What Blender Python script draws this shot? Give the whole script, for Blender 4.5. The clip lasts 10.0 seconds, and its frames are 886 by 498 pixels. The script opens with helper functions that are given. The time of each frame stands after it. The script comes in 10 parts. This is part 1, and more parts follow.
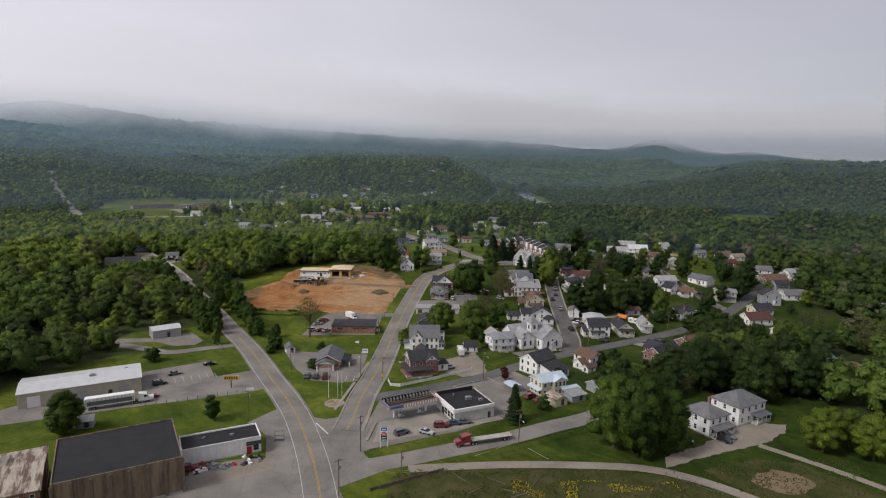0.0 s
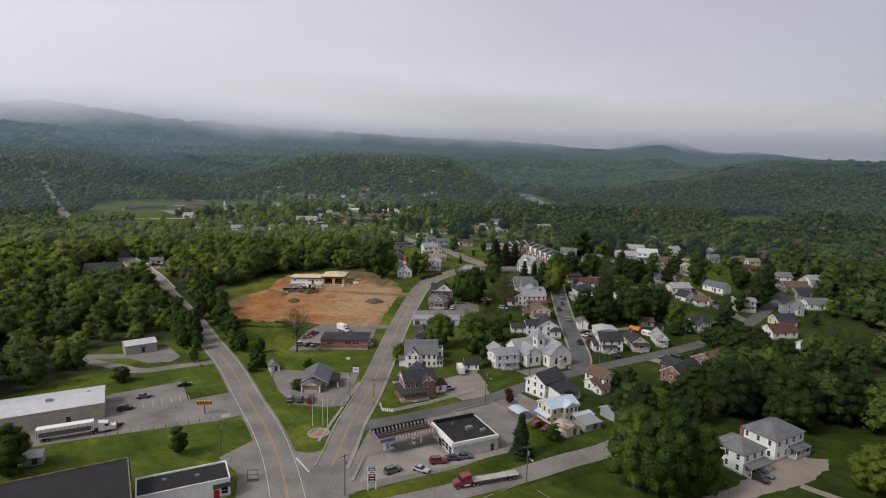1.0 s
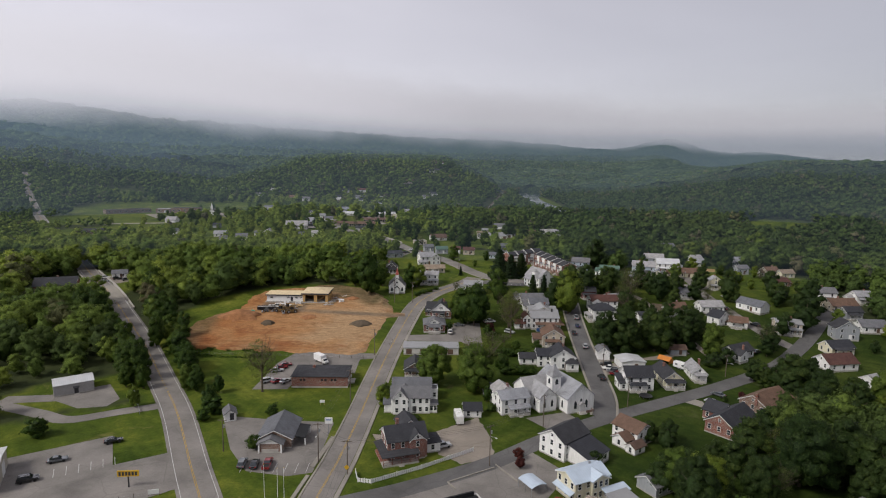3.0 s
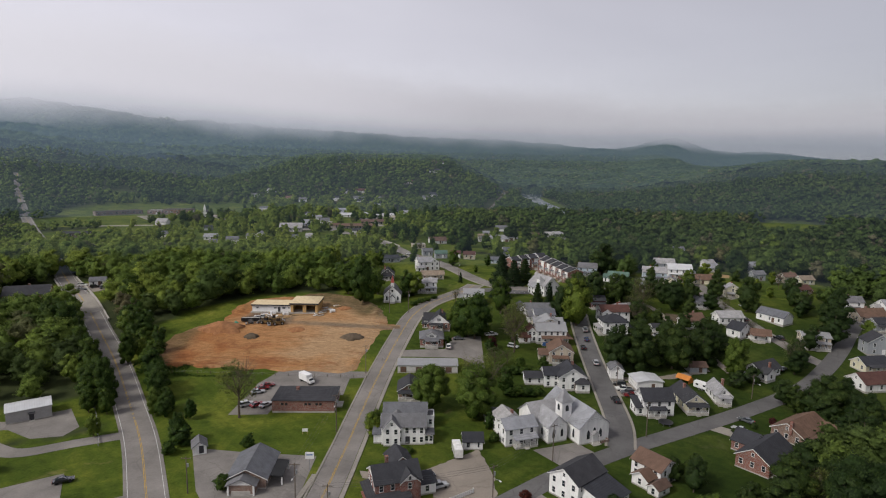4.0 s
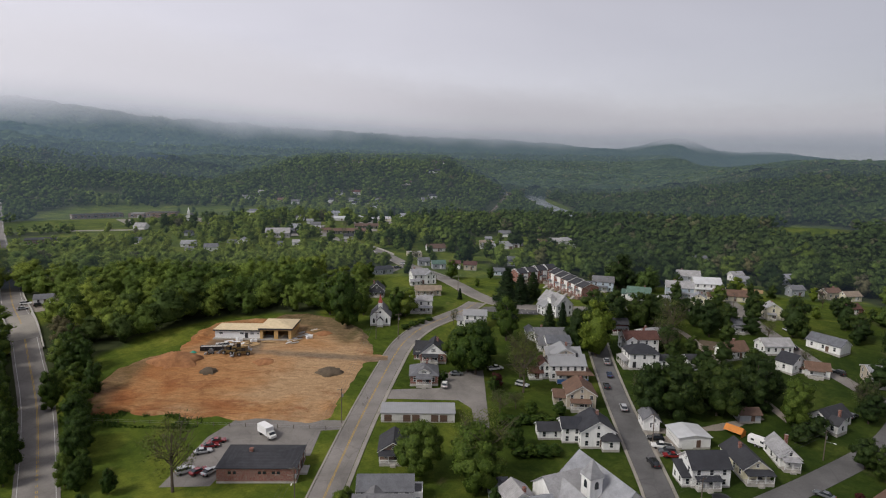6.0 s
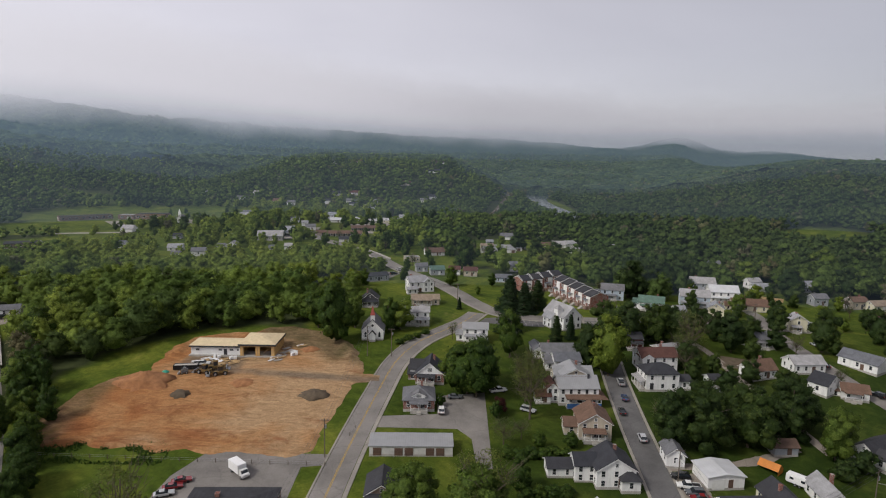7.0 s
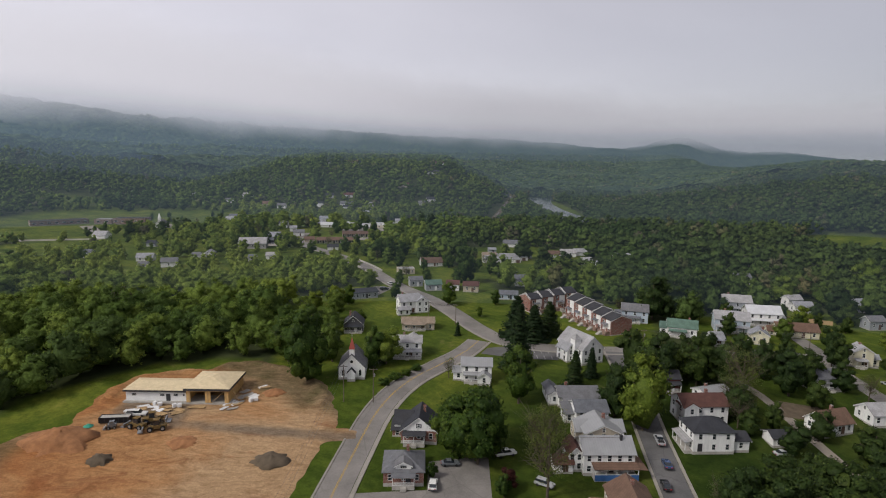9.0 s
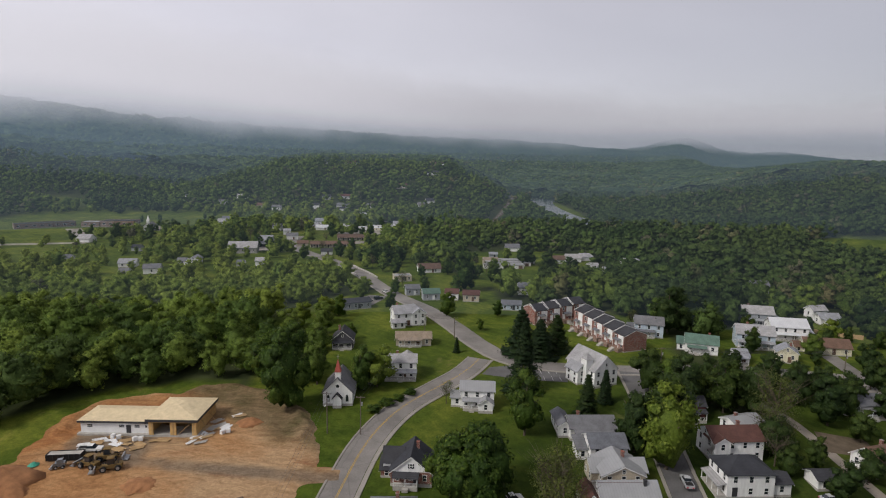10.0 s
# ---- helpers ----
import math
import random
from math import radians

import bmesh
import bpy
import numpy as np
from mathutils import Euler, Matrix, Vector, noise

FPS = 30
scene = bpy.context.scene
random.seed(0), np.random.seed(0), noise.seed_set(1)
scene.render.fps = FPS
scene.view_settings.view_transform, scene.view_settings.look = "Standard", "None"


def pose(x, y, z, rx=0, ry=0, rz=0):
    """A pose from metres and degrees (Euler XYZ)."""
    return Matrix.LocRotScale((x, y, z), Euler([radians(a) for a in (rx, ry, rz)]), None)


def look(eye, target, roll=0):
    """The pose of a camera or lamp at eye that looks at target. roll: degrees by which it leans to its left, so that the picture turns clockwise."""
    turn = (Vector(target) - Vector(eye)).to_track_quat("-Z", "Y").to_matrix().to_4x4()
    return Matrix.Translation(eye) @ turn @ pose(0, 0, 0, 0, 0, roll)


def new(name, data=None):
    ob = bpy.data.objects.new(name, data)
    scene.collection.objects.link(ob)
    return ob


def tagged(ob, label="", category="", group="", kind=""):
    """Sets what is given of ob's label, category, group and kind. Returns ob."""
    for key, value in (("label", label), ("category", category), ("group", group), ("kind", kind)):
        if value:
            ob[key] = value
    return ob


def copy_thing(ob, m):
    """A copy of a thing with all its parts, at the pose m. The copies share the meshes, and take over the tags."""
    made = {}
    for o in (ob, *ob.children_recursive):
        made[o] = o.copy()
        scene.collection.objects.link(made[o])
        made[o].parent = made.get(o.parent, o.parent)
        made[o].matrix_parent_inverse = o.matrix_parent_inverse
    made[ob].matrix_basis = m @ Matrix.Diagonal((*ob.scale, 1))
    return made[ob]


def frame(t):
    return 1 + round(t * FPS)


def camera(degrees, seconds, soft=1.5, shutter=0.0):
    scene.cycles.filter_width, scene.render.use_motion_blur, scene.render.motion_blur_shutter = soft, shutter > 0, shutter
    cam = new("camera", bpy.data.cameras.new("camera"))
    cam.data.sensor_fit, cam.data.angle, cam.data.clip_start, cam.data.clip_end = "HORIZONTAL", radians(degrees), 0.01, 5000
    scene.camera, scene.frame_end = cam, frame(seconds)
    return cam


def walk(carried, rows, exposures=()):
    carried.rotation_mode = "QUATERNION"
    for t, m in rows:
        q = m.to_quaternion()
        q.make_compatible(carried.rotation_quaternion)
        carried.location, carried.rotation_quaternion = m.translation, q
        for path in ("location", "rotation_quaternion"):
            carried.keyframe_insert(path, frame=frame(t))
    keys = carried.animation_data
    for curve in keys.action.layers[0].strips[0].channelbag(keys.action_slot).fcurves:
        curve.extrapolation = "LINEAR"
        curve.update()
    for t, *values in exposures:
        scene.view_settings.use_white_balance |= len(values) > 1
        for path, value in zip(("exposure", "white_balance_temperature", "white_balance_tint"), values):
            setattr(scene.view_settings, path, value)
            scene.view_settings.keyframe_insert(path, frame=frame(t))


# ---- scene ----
cam = camera(73.7, 10.0, soft=1.1)
PATH = [
    (0.0, 0.0, 0.0, 80.0, 0.222, -8.75, -1.12),
    (0.5, 0.5, 10.64, 80.0, 0.28, -8.761, -1.11),
    (1.0, 1.02, 21.3, 80.0, 0.339, -8.766, -1.1),
    (1.5, 1.57, 31.84, 80.0, 0.392, -8.766, -1.09),
    (2.0, 2.12, 42.29, 80.0, 0.45, -8.745, -1.08),
    (2.5, 2.7, 52.52, 80.0, 0.503, -8.734, -1.07),
    (4.0, 4.33, 83.51, 80.0, 0.651, -8.761, -1.01),
    (4.5, 4.76, 93.69, 80.0, 0.698, -8.761, -1.01),
    (5.0, 5.26, 104.0, 80.0, 0.746, -8.761, -1.0),
    (5.5, 5.73, 114.26, 80.0, 0.778, -8.755, -1.02),
    (7.0, 7.0, 145.21, 80.0, 0.873, -8.798, -1.03),
    (7.5, 7.37, 155.25, 80.0, 0.905, -8.792, -1.01),
    (8.0, 7.72, 165.41, 80.0, 0.937, -8.771, -0.99),
    (8.5, 8.1, 175.72, 80.0, 0.952, -8.776, -1.02),
    (9.0, 8.54, 186.19, 80.0, 0.963, -8.755, -1.02),
    (9.5, 8.99, 196.46, 80.0, 0.979, -8.734, -1.02),
    (10.0, 9.28, 206.54, 80.0, 1.011, -8.718, -1.02),
]
walk(cam, [(t, pose(x, y, z, 90 + pitch, roll, yaw)) for t, x, y, z, yaw, pitch, roll in PATH], exposures=((0.0, 0.0, 6430, 12), (10.0, 0.0, 6430, 12)))

# ---- world and sun ----
SUN_EL, SUN_AZ = 44.0, 240.0   # azimuth clockwise from +y
world = bpy.data.worlds.new("world")
scene.world = world
world.use_nodes = True
wn, wl = world.node_tree.nodes, world.node_tree.links
wn.clear()


def wnode(kind, **values):
    n = wn.new(kind)
    for k, v in values.items():
        n.inputs[k].default_value = v
    return n


w_out = wn.new("ShaderNodeOutputWorld")
w_sky = wn.new("ShaderNodeTexSky")
w_sky.sky_type, w_sky.sun_disc = "NISHITA", False
w_sky.sun_elevation, w_sky.sun_rotation = radians(SUN_EL), radians(SUN_AZ)
w_blue = wnode("ShaderNodeBackground", Strength=0.02)
wl.new(w_sky.outputs[0], w_blue.inputs[0])
# overcast deck: soft grey folds flattened towards the horizon
w_co = wn.new("ShaderNodeTexCoord")
w_map = wn.new("ShaderNodeMapping")
w_map.inputs["Scale"].default_value = (1.0, 1.0, 4.5)
wl.new(w_co.outputs["Generated"], w_map.inputs[0])
w_n1 = wnode("ShaderNodeTexNoise", Scale=1.3, Detail=6.0, Roughness=0.5, Distortion=0.4)
wl.new(w_map.outputs[0], w_n1.inputs["Vector"])
w_ramp = wn.new("ShaderNodeValToRGB")
w_ramp.color_ramp.elements[0].position, w_ramp.color_ramp.elements[0].color = 0.25, (0.475, 0.455, 0.485, 1)
w_ramp.color_ramp.elements[1].position, w_ramp.color_ramp.elements[1].color = 0.75, (0.555, 0.535, 0.565, 1)
wl.new(w_n1.outputs[0], w_ramp.inputs[0])
# the deck is brighter towards the veiled sun
w_dot = wn.new("ShaderNodeVectorMath")
w_dot.operation = "DOT_PRODUCT"
w_dot.inputs[1].default_value = (-0.6, -0.05, -0.25)
wl.new(w_co.outputs["Generated"], w_dot.inputs[0])
w_glow = wn.new("ShaderNodeMapRange")
w_glow.inputs[1].default_value, w_glow.inputs[2].default_value = -0.6, 0.7
w_glow.inputs[3].default_value, w_glow.inputs[4].default_value = 0.64, 1.7
wl.new(w_dot.outputs["Value"], w_glow.inputs[0])
w_grey = wnode("ShaderNodeBackground")
wl.new(w_ramp.outputs[0], w_grey.inputs[0])
wl.new(w_glow.outputs[0], w_grey.inputs[1])
w_add = wn.new("ShaderNodeAddShader")
wl.new(w_blue.outputs[0], w_add.inputs[0])
wl.new(w_grey.outputs[0], w_add.inputs[1])
wl.new(w_add.outputs[0], w_out.inputs[0])

sun = new("sun", bpy.data.lights.new("sun", "SUN"))
sun.data.energy, sun.data.angle, sun.data.color = 2.5, radians(14), (1.0, 0.95, 0.86)
a = radians(SUN_AZ)
sun.matrix_world = look((0, 0, 300), (-math.sin(a) * 100, -math.cos(a) * 100, 300 - 100 * math.tan(radians(SUN_EL))))
scene.view_settings.exposure = 0.0

# ---- materials ----


class Mat:
    """A small builder for procedural node materials in metres."""

    def __init__(self, name, rough=0.8, metal=0.0, spec=0.3):
        self.m = bpy.data.materials.new(name)
        self.m.use_nodes = True
        self.n, self.l = self.m.node_tree.nodes, self.m.node_tree.links
        self.b = self.n["Principled BSDF"]
        self.b.inputs["Roughness"].default_value = rough
        self.b.inputs["Metallic"].default_value = metal
        self.b.inputs["Specular IOR Level"].default_value = spec
        self.co = self.n.new("ShaderNodeTexCoord").outputs["Object"]

    def world(self):
        self.co = self.n.new("ShaderNodeNewGeometry").outputs["Position"]
        return self

    def scaled(self, sx, sy, sz):
        k = self.n.new("ShaderNodeMapping")
        k.inputs["Scale"].default_value = (sx, sy, sz)
        self.l.new(self.co, k.inputs[0])
        return k.outputs[0]

    def noise(self, scale, detail=4.0, rough=0.55, co=None, distort=0.0):
        k = self.n.new("ShaderNodeTexNoise")
        k.inputs["Scale"].default_value, k.inputs["Detail"].default_value = scale, detail
        k.inputs["Roughness"].default_value, k.inputs["Distortion"].default_value = rough, distort
        self.l.new(co or self.co, k.inputs["Vector"])
        return k.outputs[0]

    def ramp(self, fac, *stops):
        k = self.n.new("ShaderNodeValToRGB")
        e = k.color_ramp.elements
        while len(e) < len(stops):
            e.new(0.5)
        for i, (p, c) in enumerate(stops):
            e[i].position = p
            e[i].color = (*c, 1) if len(c) == 3 else c
        self.l.new(fac, k.inputs[0])
        return k.outputs[0]

    def mix(self, fac, c1, c2, mode="MIX"):
        k = self.n.new("ShaderNodeMix")
        k.data_type, k.blend_type = "RGBA", mode
        for slot, v in ((0, fac), (6, c1), (7, c2)):
            if isinstance(v, (int, float)):
                k.inputs[slot].default_value = v
            elif isinstance(v, tuple):
                k.inputs[slot].default_value = (*v, 1)
            else:
                self.l.new(v, k.inputs[slot])
        return k.outputs[2]

    def math(self, op, v1, v2=0.0):
        k = self.n.new("ShaderNodeMath")
        k.operation = op
        for slot, v in ((0, v1), (1, v2)):
            if isinstance(v, (int, float)):
                k.inputs[slot].default_value = v
            else:
                self.l.new(v, k.inputs[slot])
        return k.outputs[0]

    def random(self):
        return self.n.new("ShaderNodeObjectInfo").outputs["Random"]

    def island(self):
        return self.n.new("ShaderNodeNewGeometry").outputs["Random Per Island"]

    def attribute(self, name):
        k = self.n.new("ShaderNodeAttribute")
        k.attribute_name = name
        return k.outputs["Fac"]

    def soft_normal(self):
        """The rounded normal stored on foliage, turned into the world."""
        k = self.n.new("ShaderNodeAttribute")
        k.attribute_name = "round"
        t = self.n.new("ShaderNodeVectorTransform")
        t.vector_type, t.convert_from, t.convert_to = "NORMAL", "OBJECT", "WORLD"
        self.l.new(k.outputs["Vector"], t.inputs[0])
        return t.outputs[0]

    def color(self, c):
        if isinstance(c, tuple):
            self.b.inputs["Base Color"].default_value = (*c, 1)
        else:
            self.l.new(c, self.b.inputs["Base Color"])
        return self

    def bump(self, h, strength=0.4, dist=0.05):
        k = self.n.new("ShaderNodeBump")
        k.inputs["Strength"].default_value, k.inputs["Distance"].default_value = strength, dist
        self.l.new(h, k.inputs["Height"])
        self.l.new(k.outputs[0], self.b.inputs["Normal"])
        return self


def darker(c, k):
    return tuple(v * k for v in c)


def plain(name, c, rough=0.7, metal=0.0, vary=0.25, scale=0.6, spec=0.3):
    """A worn surface of one colour: large stains and fine grain."""
    m = Mat(name, rough, metal, spec)
    big = m.ramp(m.noise(scale, 5), (0.3, darker(c, 1 - vary)), (0.7, c))
    fine = m.ramp(m.noise(scale * 14, 3), (0.3, (0.82, 0.82, 0.82)), (0.7, (1, 1, 1)))
    m.color(m.mix(1.0, big, fine, "MULTIPLY"))
    m.bump(m.noise(scale * 20, 2), 0.2, 0.01)
    return m.m


def siding(name, c):
    """Lapped boards with rain streaks."""
    m = Mat(name, 0.55)
    k = m.n.new("ShaderNodeTexWave")
    k.wave_type, k.bands_direction, k.wave_profile = "BANDS", "Z", "SAW"
    k.inputs["Scale"].default_value = 1.6
    m.l.new(m.co, k.inputs["Vector"])
    streak = m.ramp(m.noise(1.0, 5, 0.6, m.scaled(1.2, 1.2, 0.25)), (0.25, darker(c, 0.78)), (0.62, c))
    m.color(m.mix(0.16, streak, k.outputs["Color"], "MULTIPLY"))
    m.bump(k.outputs["Fac"], 0.5, 0.02)
    return m.m


def masonry(name, c, mortar, bw=0.22, bh=0.075):
    """Coursed brick on upright faces."""
    m = Mat(name, 0.85)
    s = m.n.new("ShaderNodeSeparateXYZ")
    m.l.new(m.co, s.inputs[0])
    cmb = m.n.new("ShaderNodeCombineXYZ")
    m.l.new(m.math("ADD", s.outputs[0], s.outputs[1]), cmb.inputs[0])
    m.l.new(s.outputs[2], cmb.inputs[1])
    k = m.n.new("ShaderNodeTexBrick")
    k.inputs["Color1"].default_value, k.inputs["Color2"].default_value = (*c, 1), (*darker(c, 0.62), 1)
    k.inputs["Mortar"].default_value = (*mortar, 1)
    k.inputs["Scale"].default_value, k.inputs["Mortar Size"].default_value = 1.0, 0.008
    k.inputs["Brick Width"].default_value, k.inputs["Row Height"].default_value = bw, bh
    m.l.new(cmb.outputs[0], k.inputs["Vector"])
    st = m.ramp(m.noise(0.5, 5), (0.3, (0.72, 0.72, 0.72)), (0.65, (1, 1, 1)))
    m.color(m.mix(1.0, k.outputs[0], st, "MULTIPLY"))
    m.bump(k.outputs["Fac"], -0.4, 0.01)
    return m.m


def shingles(name, c):
    """Asphalt shingles: courses, granules, streaks."""
    m = Mat(name, 0.9)
    k = m.n.new("ShaderNodeTexWave")
    k.wave_type, k.bands_direction, k.wave_profile = "BANDS", "Z", "SAW"
    k.inputs["Scale"].default_value, k.inputs["Distortion"].default_value = 1.9, 0.6
    k.inputs["Detail Scale"].default_value = 3.0
    m.l.new(m.co, k.inputs["Vector"])
    big = m.ramp(m.noise(0.45, 6, 0.6), (0.28, darker(c, 0.7)), (0.7, darker(c, 1.15)))
    tabs = m.ramp(m.noise(5.0, 3, 0.7), (0.3, (0.75, 0.75, 0.75)), (0.7, (1.1, 1.1, 1.1)))
    col = m.mix(1.0, big, tabs, "MULTIPLY")
    tone = m.ramp(m.random(), (0.0, (0.85, 0.87, 0.9)), (1.0, (1.12, 1.08, 1.02)))
    col = m.mix(1.0, col, tone, "MULTIPLY")
    m.color(m.mix(0.25, col, k.outputs["Color"], "MULTIPLY"))
    m.bump(k.outputs["Fac"], 0.5, 0.03)
    return m.m


def ribbed(name, c, rough=0.4, metal=0.0, rust=None, axis="X", pitch=0.62):
    """Standing-seam sheet metal."""
    m = Mat(name, rough, metal, 0.5)
    k = m.n.new("ShaderNodeTexWave")
    k.wave_type, k.bands_direction = "BANDS", axis
    k.inputs["Scale"].default_value = 0.314 / pitch
    m.l.new(m.co, k.inputs["Vector"])
    seam = m.ramp(k.outputs["Fac"], (0.9, (0, 0, 0)), (0.97, (1, 1, 1)))
    col = m.ramp(m.noise(0.35, 5, 0.6), (0.3, darker(c, 0.8)), (0.7, c))
    if rust:
        col = m.mix(m.ramp(m.noise(0.3, 6, 0.65, m.scaled(2.2, 0.4, 1)), (0.45, (0, 0, 0)), (0.56, (1, 1, 1))), col, rust)
    col = m.mix(m.math("MULTIPLY", seam, 0.3), col, darker(c, 0.55))
    m.color(col)
    m.bump(seam, 0.6, 0.04)
    return m.m


WHITE = siding("white_siding", (0.83, 0.83, 0.81))
CREAM = siding("cream_siding", (0.66, 0.62, 0.46))
TAN = siding("tan_siding", (0.48, 0.42, 0.33))
GREYS = siding("grey_siding", (0.34, 0.36, 0.38))
BLUES = siding("pale_blue_siding", (0.45, 0.53, 0.6))
REDS = siding("dark_red_siding", (0.16, 0.05, 0.045))
DARKS = siding("dark_siding", (0.09, 0.09, 0.1))
BRICK = masonry("red_brick", (0.27, 0.1, 0.07), (0.3, 0.27, 0.25))
BRICK2 = masonry("brown_brick", (0.25, 0.15, 0.11), (0.32, 0.29, 0.26))
ROOF_DARK = shingles("dark_shingles", (0.045, 0.047, 0.055))
ROOF_GREY = shingles("grey_shingles", (0.16, 0.165, 0.18))
ROOF_LIGHT = shingles("light_grey_shingles", (0.34, 0.345, 0.36))
ROOF_BROWN = shingles("brown_shingles", (0.15, 0.095, 0.07))
ROOF_RED = shingles("rust_red_shingles", (0.115, 0.055, 0.045))
ROOF_GREEN = shingles("green_shingles", (0.1, 0.17, 0.14))
ROOF_TAN = shingles("tan_shingles", (0.3, 0.24, 0.18))
METAL_WHITE = ribbed("white_sheet_metal", (0.52, 0.53, 0.54))
METAL_GREY = ribbed("grey_sheet_metal", (0.27, 0.275, 0.28), 0.5)
METAL_BLUE = ribbed("pale_blue_sheet_metal", (0.46, 0.54, 0.63))
METAL_RED = ribbed("red_sheet_metal", (0.35, 0.07, 0.05))
METAL_RUST = ribbed("rusted_sheet_metal", (0.4, 0.35, 0.29), 0.7, 0.0, (0.1, 0.06, 0.042), "X", 0.85)
MEMBRANE = plain("black_roof_membrane", (0.022, 0.023, 0.025), 0.8, vary=0.45, scale=0.25)
TRIM = plain("white_trim", (0.76, 0.76, 0.74), 0.5, vary=0.12)
DARKTRIM = plain("dark_trim", (0.05, 0.05, 0.055), 0.5)
CONCRETE = plain("concrete", (0.45, 0.43, 0.39), 0.9, vary=0.3)
def stained_panel():
    """Tan concrete panels with long dark rain stains."""
    m = Mat("stained_concrete_panel", 0.85)
    run = m.ramp(m.noise(0.7, 6, 0.65, m.scaled(1.0, 1.0, 0.12)), (0.32, (0.085, 0.058, 0.042)), (0.56, (0.22, 0.165, 0.115)), (0.75, (0.27, 0.215, 0.155)))
    fine = m.ramp(m.noise(5.0, 4, 0.7), (0.3, (0.78, 0.78, 0.78)), (0.7, (1.08, 1.08, 1.08)))
    m.color(m.mix(1.0, run, fine, "MULTIPLY"))
    return m.bump(m.noise(9.0, 3), 0.25, 0.01).m


PANEL = stained_panel()
TANWALL = plain("tan_metal_wall", (0.46, 0.42, 0.34), 0.6, vary=0.2)
GREYWALL = plain("grey_metal_wall", (0.38, 0.37, 0.36), 0.6, vary=0.2)
BLOCK = plain("painted_block", (0.6, 0.59, 0.56), 0.8, vary=0.25)
OSB = plain("new_sheathing", (0.62, 0.4, 0.16), 0.75, vary=0.3, scale=0.9)
ROOFDECK = plain("new_roof_deck", (0.66, 0.54, 0.34), 0.75, vary=0.22, scale=0.8)
TIMBER = plain("raw_timber", (0.5, 0.34, 0.17), 0.75, vary=0.3)
WOODPOLE = plain("weathered_pole", (0.15, 0.12, 0.095), 0.9, vary=0.35)
STEEL = plain("galvanised_steel", (0.4, 0.41, 0.42), 0.45, 0.6)
MUDYELLOW = plain("muddy_yellow_paint", (0.21, 0.135, 0.045), 0.7, vary=0.5, scale=1.2)
REDPAINT = plain("red_paint", (0.42, 0.03, 0.035), 0.4)
YELLOWPAINT = plain("yellow_paint", (0.62, 0.38, 0.03), 0.45)
ORANGEPAINT = plain("orange_paint", (0.6, 0.22, 0.04), 0.5)
BLUEPAINT = plain("blue_paint", (0.06, 0.16, 0.4), 0.45)
GREENPAINT = plain("green_paint", (0.04, 0.3, 0.2), 0.45)
WHITEPAINT = plain("white_paint", (0.8, 0.8, 0.79), 0.4, vary=0.1)
BLACKPAINT = plain("black_paint", (0.02, 0.02, 0.022), 0.35)
PINKPAINT = plain("faded_pink_paint", (0.5, 0.3, 0.28), 0.5)
RUBBER = plain("rubber", (0.02, 0.02, 0.02), 0.9)
BARK = plain("bark", (0.12, 0.095, 0.07), 0.95, vary=0.4, scale=1.5)
GLASS_M = Mat("window_glass", 0.08, 0.0, 0.7)
GLASS_M.color((0.02, 0.025, 0.03))
GLASS = GLASS_M.m


def car_paint(name, c):
    m = Mat(name, 0.25, 0.0, 0.6)
    m.color(m.mix(1.0, c, m.ramp(m.noise(1.2, 4), (0.3, (0.8, 0.8, 0.78)), (0.7, (1, 1, 1))), "MULTIPLY"))
    m.b.inputs["Coat Weight"].default_value = 0.5
    return m.m


CAR_BLACK = car_paint("black_car_paint", (0.015, 0.016, 0.018))
CAR_GREY = car_paint("grey_car_paint", (0.12, 0.13, 0.14))
CAR_SILVER = car_paint("silver_car_paint", (0.42, 0.43, 0.44))
CAR_WHITE = car_paint("white_car_paint", (0.72, 0.72, 0.7))
CAR_RED = car_paint("red_car_paint", (0.2, 0.018, 0.02))
CAR_BLUE = car_paint("blue_car_paint", (0.03, 0.06, 0.14))


